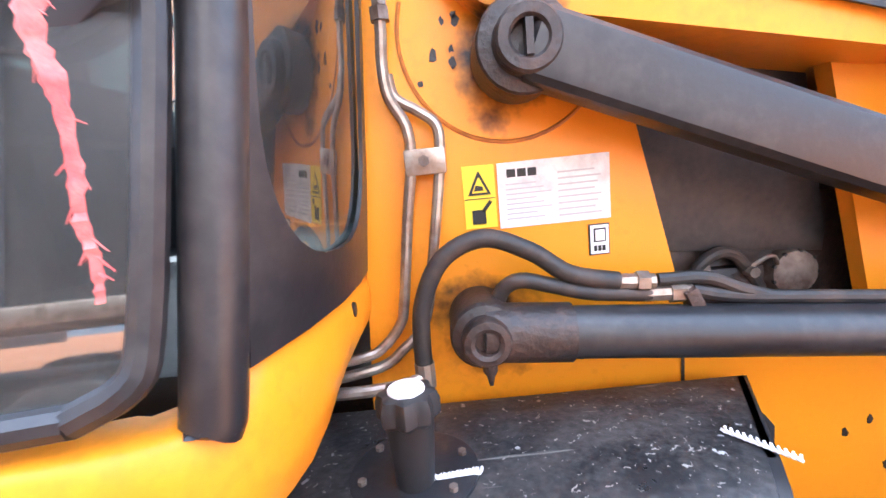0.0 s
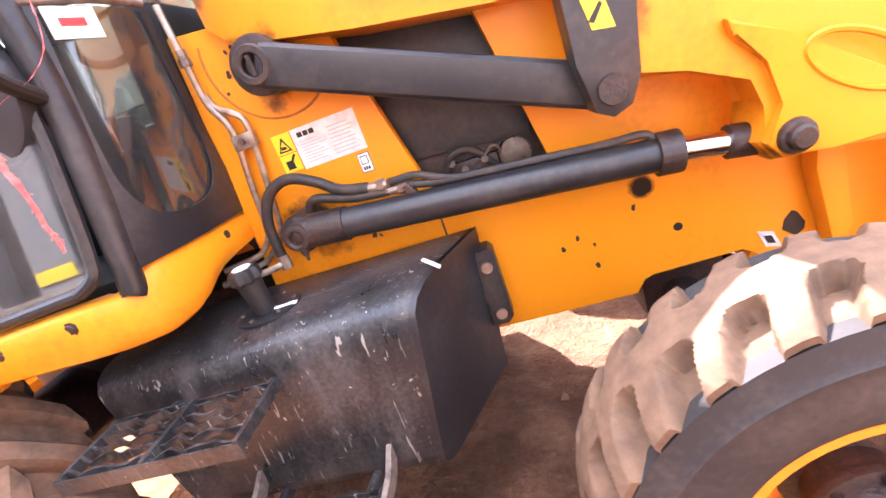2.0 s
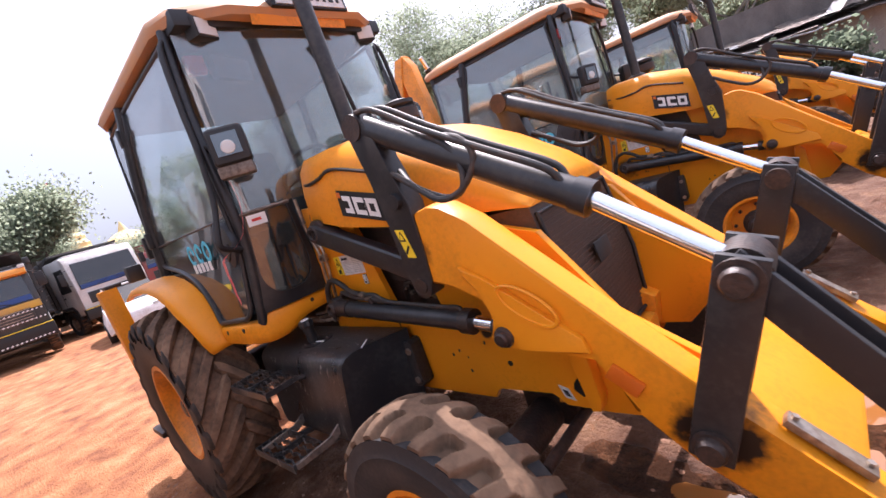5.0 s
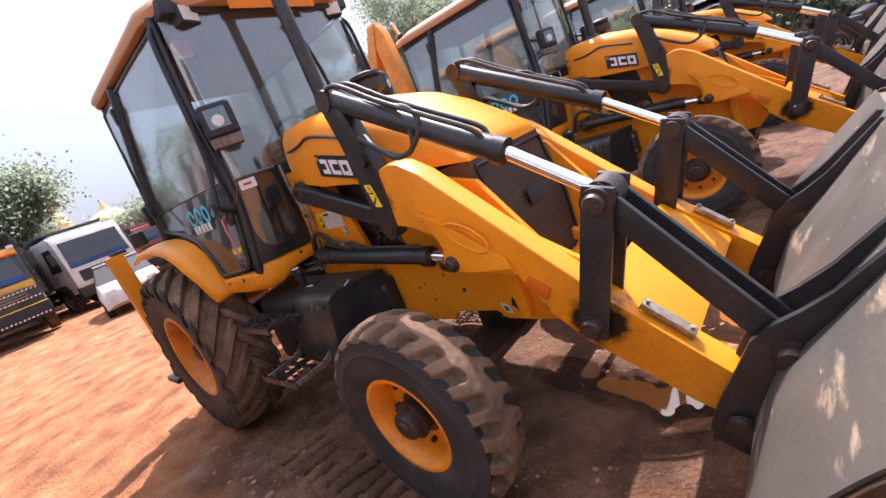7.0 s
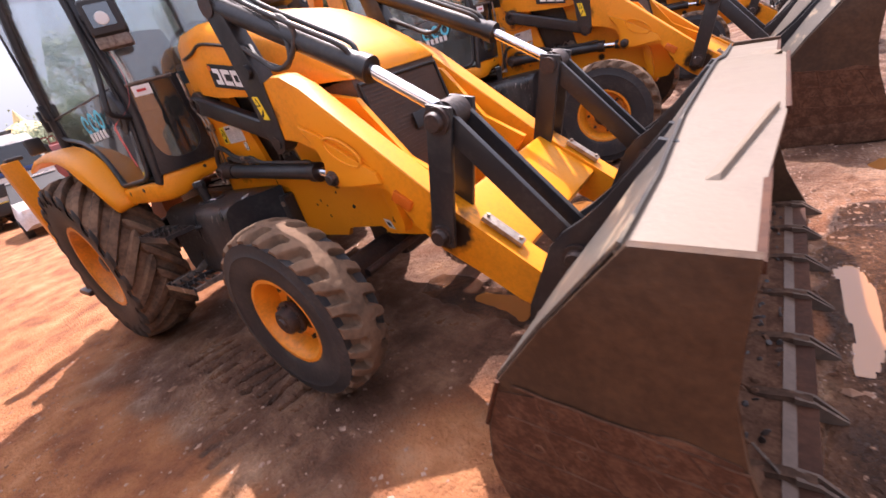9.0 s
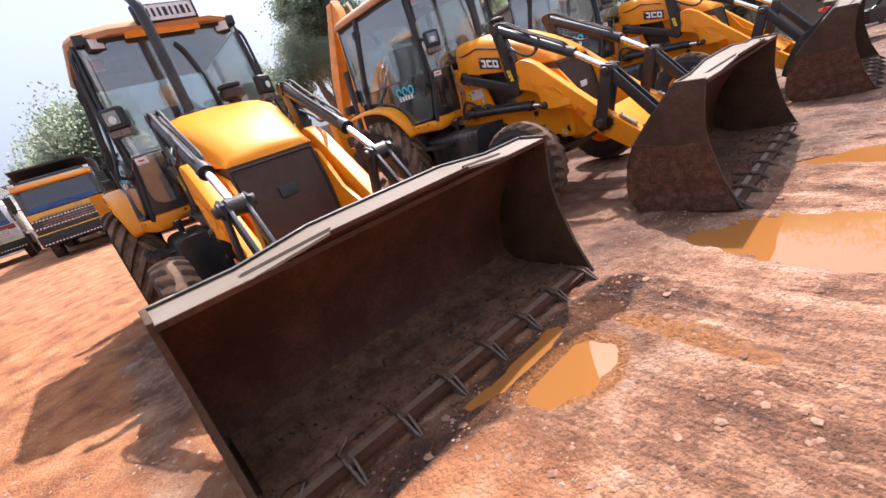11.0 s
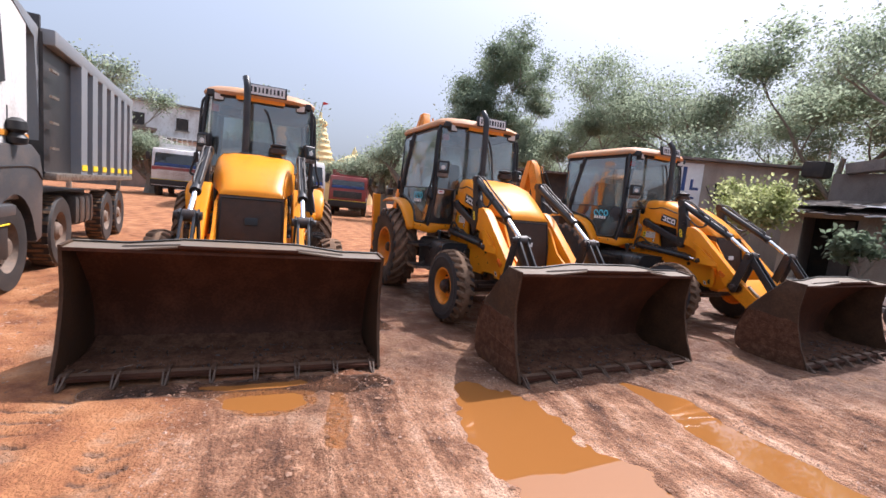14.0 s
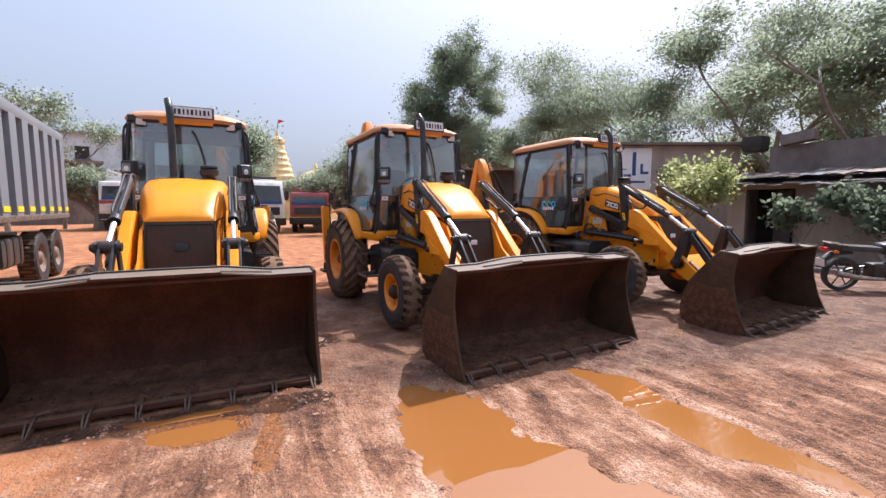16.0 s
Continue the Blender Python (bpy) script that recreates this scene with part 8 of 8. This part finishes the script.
    part("roof_post", rod(B(), (-0.2, -3.3, 3.7), (-0.2, -3.3, 4.5), 0.03), STEEL, S)
    part("roof_tank", box(B(), (-0.5, -3.4, 3.85), (0.75, 0.6, 0.6), (0, 4, 10), 0.14), SHADE, S, "dark water tank on the roof")
    part("roof_chute", box(B(), (0.85, -3.2, 3.9), (0.95, 0.5, 0.36), (0, -8, 0), 0.03), CONCRETE, S, "grey tin chute on the roof")
    part("door_slab", box(B(), (1.6, 0.9, 0.12), (2.6, 1.0, 0.24), bev=0.03), PLASTER, S, "pale plinth before the door")
    return m2


m2 = shed()
bush(m2 @ pose(-0.2, 1.6, 0), 3.0, 1.75, LEAF_PALE, "bushy pale green shrub before the house corner", 8000, 0.06, 3)
bush(m2 @ pose(2.3, 1.2, 0), 2.0, 0.95, LEAF_DARK, "dark leafy shrub beside the doorway", 1500, 0.08, 4)
bush(m2 @ pose(3.9, 1.4, 0), 2.1, 1.35, LEAF_DARK, "dark flowering shrub along the shed wall", 2400, 0.08, 5)
bush(m2 @ pose(5.0, 1.3, 0), 1.1, 0.7, LEAF_DARK, "low dark shrub along the shed wall", 1000, 0.08, 6)
for i in range(3):
    tagged(part("timber_beam", box(B(), (m2 @ pose(5.0, 2.6 + 0.16 * i, 0.06 + 0.06 * (i % 2))).translation, (5.0, 0.1, 0.1), (0, 0, 10.4), 0.01), CONCRETE), "long grey beam lying by the shed", "beam", "beams by the shed")


def motorbike(m):
    T = thing("motorbike", m, "black motorbike on its stand beside the shed", "motorbike")
    for x in (0.0, 1.28):
        t = part("wheel", lathe(B(), [(0.24, -0.05), (0.29, -0.055), (0.305, 0), (0.29, 0.055), (0.24, 0.05)], (x, 0, 0.305), seg=32), SIDEWALL, T, "black tyre")
        part("rim", lathe(B(), [(0.245, -0.02), (0.225, 0), (0.245, 0.02)], (x, 0, 0.305), seg=28), STEEL, t)
        part("hub", rod(B(), (x, -0.06, 0.305), (x, 0.06, 0.305), 0.06), GREASE, t)
        for i in range(6):
            a = math.pi * i / 3
            part("spoke", rod(B(), (x, 0, 0.305), (x + 0.23 * math.cos(a), 0, 0.305 + 0.23 * math.sin(a)), 0.012, seg=6), PLASTIC, t)
    part("frame", pipe(B(), [(0.0, 0.09, 0.305), (0.4, 0.09, 0.42), (0.65, 0, 0.5), (0.95, 0, 0.75)], 0.025), BLACK, T)
    part("engine", box(B(), (0.62, 0, 0.36), (0.36, 0.26, 0.3), bev=0.05), GREASE, T, "grey engine")
    part("tank", box(B(), (0.75, 0, 0.80), (0.46, 0.26, 0.2), (0, -8, 0), 0.08, 3), BLACK, T, "glossy black tank")
    part("seat", box(B(), (0.22, 0, 0.78), (0.66, 0.24, 0.1), (0, 3, 0), 0.04), SEAT, T, "black long seat")
    part("tail", box(B(), (-0.15, 0, 0.80), (0.32, 0.18, 0.12), (0, 8, 0), 0.04), BLACK, T)
    part("grab_bar", pipe(B(), [(0.0, -0.14, 0.84), (-0.3, -0.1, 0.88), (-0.3, 0.1, 0.88), (0.0, 0.14, 0.84)], 0.014), STEEL, T)
    part("tail_lamp", box(B(), (-0.33, 0, 0.76), (0.05, 0.13, 0.08), bev=0.01), RED, T, "red tail lamp")
    part("rear_mudguard", prism(B(), [(-0.36, 0.42), (-0.34, 0.6), (-0.2, 0.7), (0.1, 0.72), (0.1, 0.69), (-0.18, 0.66), (-0.3, 0.57), (-0.33, 0.42)], -0.07, 0.07), PLASTIC, T)
    part("number_plate", box(B(), (-0.37, 0, 0.52), (0.01, 0.22, 0.14), (0, -10, 0)), LABEL, T, "pale number plate")
    part("exhaust", pipe(B(), [(0.6, -0.14, 0.25), (0.2, -0.17, 0.28), (-0.2, -0.18, 0.36)], (0.03, 0.05)), STEEL, T, "silencer")
    part("fork", pipe(B(), [(1.28, 0.08, 0.305), (1.12, 0.08, 0.7), (1.02, 0.08, 0.98)], 0.022), STEEL, T)
    part("handlebar", pipe(B(), [(0.85, -0.36, 1.0), (1.0, -0.2, 1.04), (1.02, 0.2, 1.04), (0.85, 0.36, 1.0)], 0.014), PLASTIC, T)
    part("headlamp", box(B(), (1.16, 0, 0.88), (0.14, 0.2, 0.2), bev=0.05), PLASTIC, T)
    part("crash_guard", pipe(B(), [(0.85, -0.05, 0.6), (0.9, -0.32, 0.5), (0.85, -0.32, 0.32), (0.75, -0.05, 0.25)], 0.016), STEEL, T)
    for s in (-1, 1):
        part("indicator", box(B(), (-0.25, s * 0.17, 0.74), (0.06, 0.08, 0.05), bev=0.015), ORANGE, T)


motorbike(pose(3.75, 10.35, gz(3.7, 10.3), 6, 0, 58))


# ---- far buildings ----
def far_block(name, az, dist, w, dpt, h, mat, label, rows, cols, roof=None):
    x, y = at_angle(az, dist)
    T = thing(name, pose(x, y, 0, 0, 0, -az), label, "building", "far buildings")
    part("wall", box(B(), (-dpt / 2, 0, h / 2 - 0.3), (dpt, w, h + 0.6)), mat, T)
    part("roof", box(B(), (-dpt / 2, 0, h + 0.1), (dpt + 0.8, w + 0.8, 0.2)), roof or CONCRETE, T, "flat roof slab")
    for r in range(rows):
        for c in range(cols):
            wy, wz = -w / 2 + w * (c + 0.5) / cols, h * (r + 0.6) / rows
            # dark panels stand in for the unlit rooms
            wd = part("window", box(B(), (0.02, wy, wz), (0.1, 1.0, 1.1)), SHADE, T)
            part("window_sill", box(B(), (0.1, wy, wz - 0.6), (0.3, 1.2, 0.1)), CONCRETE, wd)


far_block("building", -12.2, 50, 7.0, 8, 8.0, TRUCK_WHITE, "pale two-storey house beyond the trucks", 2, 2)
far_block("building", -8.0, 46, 9.0, 8, 4.6, TRUCK_WHITE, "low pale building beyond the trucks", 1, 4)
far_block("building", -17.0, 44, 6.0, 8, 5.0, CONCRETE, "grey low building behind thin trees", 1, 3)
x, y = at_angle(4.6, 62)
TEMPLE_Y = surface("temple_yellow", (0.72, 0.58, 0.28), 0.7, stain=(0.50, 0.42, 0.22), amount=0.4, scale=0.8, bump=0.1)
Tm = thing("temple_tower", pose(x, y, 0), "ribbed pale yellow temple tower with a flag", "temple")
prof = [(2.6, -0.3)]
for i in range(9):
    r0, r1, z = 2.7 * (1 - i / 12), 2.7 * (1 - (i + 0.85) / 12), 3.0 + 0.78 * i
    prof += [(r0, z), (r0 * 1.03, z + 0.3), (r1, z + 0.62)]
prof += [(0.95, 10.1), (0.9, 10.5), (0.25, 10.9), (0.15, 11.6), (0.02, 11.9)]
part("tower", lathe(B(), prof, (0, 0, 0), "z", 16), TEMPLE_Y, Tm, sharp=20)
part("flag_pole", rod(B(), (0, 0, 11.8), (0.1, 0.2, 13.0), 0.05), STEEL, Tm)
part("flag", prism(B(), [(0.2, 12.6), (0.2, 13.1), (1.0, 12.95)], -0.02, 0.02, axis="x"), RED, Tm)
x, y = at_angle(9.0, 62)
Tm = thing("temple_dome", pose(x, y, 0), "small pale yellow temple dome", "temple")
part("dome", lathe(B(), [(3.2, -0.3), (3.2, 3.6), (2.9, 4.6), (2.2, 5.6), (1.2, 6.3), (0.5, 6.6), (0.25, 7.2), (0.03, 7.7)], (0, 0, 0), "z", 16), TEMPLE_Y, Tm, sharp=20)
b = B()
box(b, (-70, -20, 1.2), (0.4, 160, 3.6))
box(b, (-30, 75, 1.2), (140, 0.4, 3.6))
tagged(part("boundary_wall", b, CONCRETE), "far grey boundary wall", "wall", kind="structure")

# ---- pink ribbon on the first machine's door post ----
rnd = random.Random(2)
RIBBON = [(1.000, -0.668, 1.90), (1.010, -0.656, 1.80), (1.014, -0.664, 1.70), (1.020, -0.70, 1.60), (1.008, -0.75, 1.545), (0.96, -0.785, 1.518), (0.916, -0.80, 1.492), (0.909, -0.80, 1.46), (0.903, -0.80, 1.42), (0.909, -0.80, 1.39), (0.909, -0.80, 1.35), (0.905, -0.80, 1.31), (0.906, -0.798, 1.285), (0.902, -0.797, 1.255)]
way = smooth_line(RIBBON, 7)
secs = []
for i, p in enumerate(way):
    t = i / (len(way) - 1)
    w = (0.0008 if t < 0.40 else 0.0095 * (1.25 - 0.95 * (t - 0.42) / 0.58)) * rnd.uniform(0.65, 1.25)
    x, y, z = p
    secs.append([(x - w, y + rnd.gauss(0, 0.001), z), (x - w * 0.2, y - min(w, 0.006), z), (x + w, y + rnd.gauss(0, 0.001), z), (x + w * 0.2, y + min(w, 0.004), z)])
b = loft(B(), secs)
for i in range(26):
    p = way[rnd.randrange(int(len(way) * 0.45), len(way) - 2)]
    d = Vector((rnd.choice((-1, 1)) * rnd.uniform(0.006, 0.012), rnd.gauss(0, 0.003), rnd.uniform(-0.022, -0.004)))
    rod(b, p, p + d, 0.0012, 0.0003, seg=4)
tagged(part("ribbon", b, PINK), "frayed pink cloth ribbon hanging beside the cab door", "ribbon")

# ---- clods and stones on the clay ----
rng = np.random.default_rng(7)
ico = [(0, 0, 1), (0.9, 0, 0.3), (0.28, 0.85, 0.3), (-0.72, 0.53, 0.3), (-0.72, -0.53, 0.3), (0.28, -0.85, 0.3), (0, 0, -0.6)]
tri = [(0, 1, 2), (0, 2, 3), (0, 3, 4), (0, 4, 5), (0, 5, 1), (6, 2, 1), (6, 3, 2), (6, 4, 3), (6, 5, 4), (6, 1, 5)]
n = 26000
px, py = rng.uniform(-0.8, 8.6, n), rng.uniform(-2.8, 6.0, n)
wetk = np.zeros(n)
for line, depth in POOLS:
    wetk = np.maximum(wetk, hollow(px, py, line, 1.0))
churned = np.clip((py + 0.4) / 0.8, 0, 1) * np.clip((px - 3.9) / 0.6, 0, 1)
keep = (wetk < 0.05) & (lattice(px, py, 0.9, 8) + 1.2 * lattice(px * 0.4, py, 0.3, 9) + rng.uniform(-1.6, 0.5, n) + 0.9 * churned > 0)
px, py = px[keep], py[keep]
n = len(px)
pz = ground_height(px, py)
s = np.minimum(rng.lognormal(-5.2, 0.55, n), 0.030)
vs = np.array(ico)[None] * s[:, None, None] * rng.uniform(0.6, 1.5, (n, 7, 3)) * np.array([1.15, 1.15, 0.55])
ang = rng.uniform(0, 6.28, n)
ca, sa = np.cos(ang)[:, None], np.sin(ang)[:, None]
vs = np.stack([vs[..., 0] * ca - vs[..., 1] * sa + px[:, None], vs[..., 0] * sa + vs[..., 1] * ca + py[:, None], vs[..., 2] + pz[:, None]], -1)
fs = (np.array(tri)[None] + 7 * np.arange(n)[:, None, None]).reshape(-1, 3)
me = bpy.data.meshes.new("clods")
me.from_pydata(vs.reshape(-1, 3).tolist(), [], fs.tolist())
me.materials.append(MUD)
tagged(new("clods", me), "scattered clods of clay and small stones on the yard", "clods", kind="stuff")
# pale grit along the puddles and the dragged lanes
PEBBLE = surface("pale_grit", (0.46, 0.31, 0.235), 0.85, stain=(0.24, 0.135, 0.09), amount=0.5, scale=9, bump=0.1, spec=0.3)
n = 36000
px, py = rng.uniform(3.9, 8.4, n), rng.uniform(-0.4, 5.2, n)
near_pool, inside = np.zeros(n), np.zeros(n)
for line, depth in POOLS[:2]:
    near_pool = np.maximum(near_pool, hollow(px, py, [(a, b, c * 1.3 + 0.08) for a, b, c in line], 1.0))
    inside = np.maximum(inside, hollow(px, py, line, 1.0))
keep = (inside < 0.04) & (1.8 * near_pool + 0.9 * lattice(px * 0.35, py, 0.25, 21) + 0.6 * lattice(px, py, 0.5, 22) + rng.uniform(-1.5, 0.35, n) > 0)
px, py = px[keep], py[keep]
n = len(px)
pz = ground_height(px, py)
s = np.minimum(rng.lognormal(-5.35, 0.4, n), 0.016)
octa = np.array([(1, 0, 0), (0, 1, 0), (-1, 0, 0), (0, -1, 0), (0, 0, 0.8), (0, 0, -0.5)])
vs = octa[None] * s[:, None, None] * rng.uniform(0.6, 1.4, (n, 6, 3))
ang = rng.uniform(0, 6.28, n)
ca, sa = np.cos(ang)[:, None], np.sin(ang)[:, None]
vs = np.stack([vs[..., 0] * ca - vs[..., 1] * sa + px[:, None], vs[..., 0] * sa + vs[..., 1] * ca + py[:, None], vs[..., 2] + pz[:, None]], -1)
fs = (np.array([(0, 1, 4), (1, 2, 4), (2, 3, 4), (3, 0, 4), (1, 0, 5), (2, 1, 5), (3, 2, 5), (0, 3, 5)])[None] + 6 * np.arange(n)[:, None, None]).reshape(-1, 3)
me = bpy.data.meshes.new("grit")
me.from_pydata(vs.reshape(-1, 3).tolist(), [], fs.tolist())
me.materials.append(PEBBLE)
tagged(new("grit", me), "pale grit and small pebbles round the puddles", "grit", kind="stuff")
n = 900
px, py = rng.uniform(-0.6, 3.9, n), rng.uniform(-2.3, -0.55, n)
pz = ground_height(px, py)
s = np.minimum(rng.lognormal(-5.0, 0.5, n), 0.018)
vs = octa[None] * s[:, None, None] * rng.uniform(0.5, 1.5, (n, 6, 3)) * np.array([1.0, 1.0, 0.35])
vs = vs + np.stack([px, py, pz + 0.002], -1)[:, None]
fs = (np.array([(0, 1, 4), (1, 2, 4), (2, 3, 4), (3, 0, 4), (1, 0, 5), (2, 1, 5), (3, 2, 5), (0, 3, 5)])[None] + 6 * np.arange(n)[:, None, None]).reshape(-1, 3)
me = bpy.data.meshes.new("chips")
me.from_pydata(vs.reshape(-1, 3).tolist(), [], fs.tolist())
me.materials.append(PEBBLE)
tagged(new("chips", me), "pale chips of stone and dry leaf trodden into the clay", "chips", kind="stuff")
for (x0, y0), (x1, y1) in (((1.092, -0.590), (1.152, -0.582)), ((1.485, -0.545), (1.535, -0.615)), ((3.90, -0.70), (3.965, -0.78)), ((3.965, -0.95), (4.02, -0.99))):
    strands = B()
    for k in (0, math.pi):
        pts = [(x0 + (x1 - x0) * q / 40 + 0.003 * math.cos(q * 0.9 + k), y0 + (y1 - y0) * q / 40 + 0.003 * math.sin(q * 0.9 + k), (0.942 if x0 < 3 else 0.084) + 0.0025 * math.sin(q * 0.9 + k)) for q in range(41)]
        pipe(strands, pts, 0.0021 if x0 < 3 else 0.002, seg=6, k=1)
    tagged(part("cord", strands, LABEL if x0 < 3 else MUDDY_STEEL), "short twisted white cord on the black side box" if x0 < 3 else "muddy twisted white cord on the bucket floor", "cord", "bits of cord")
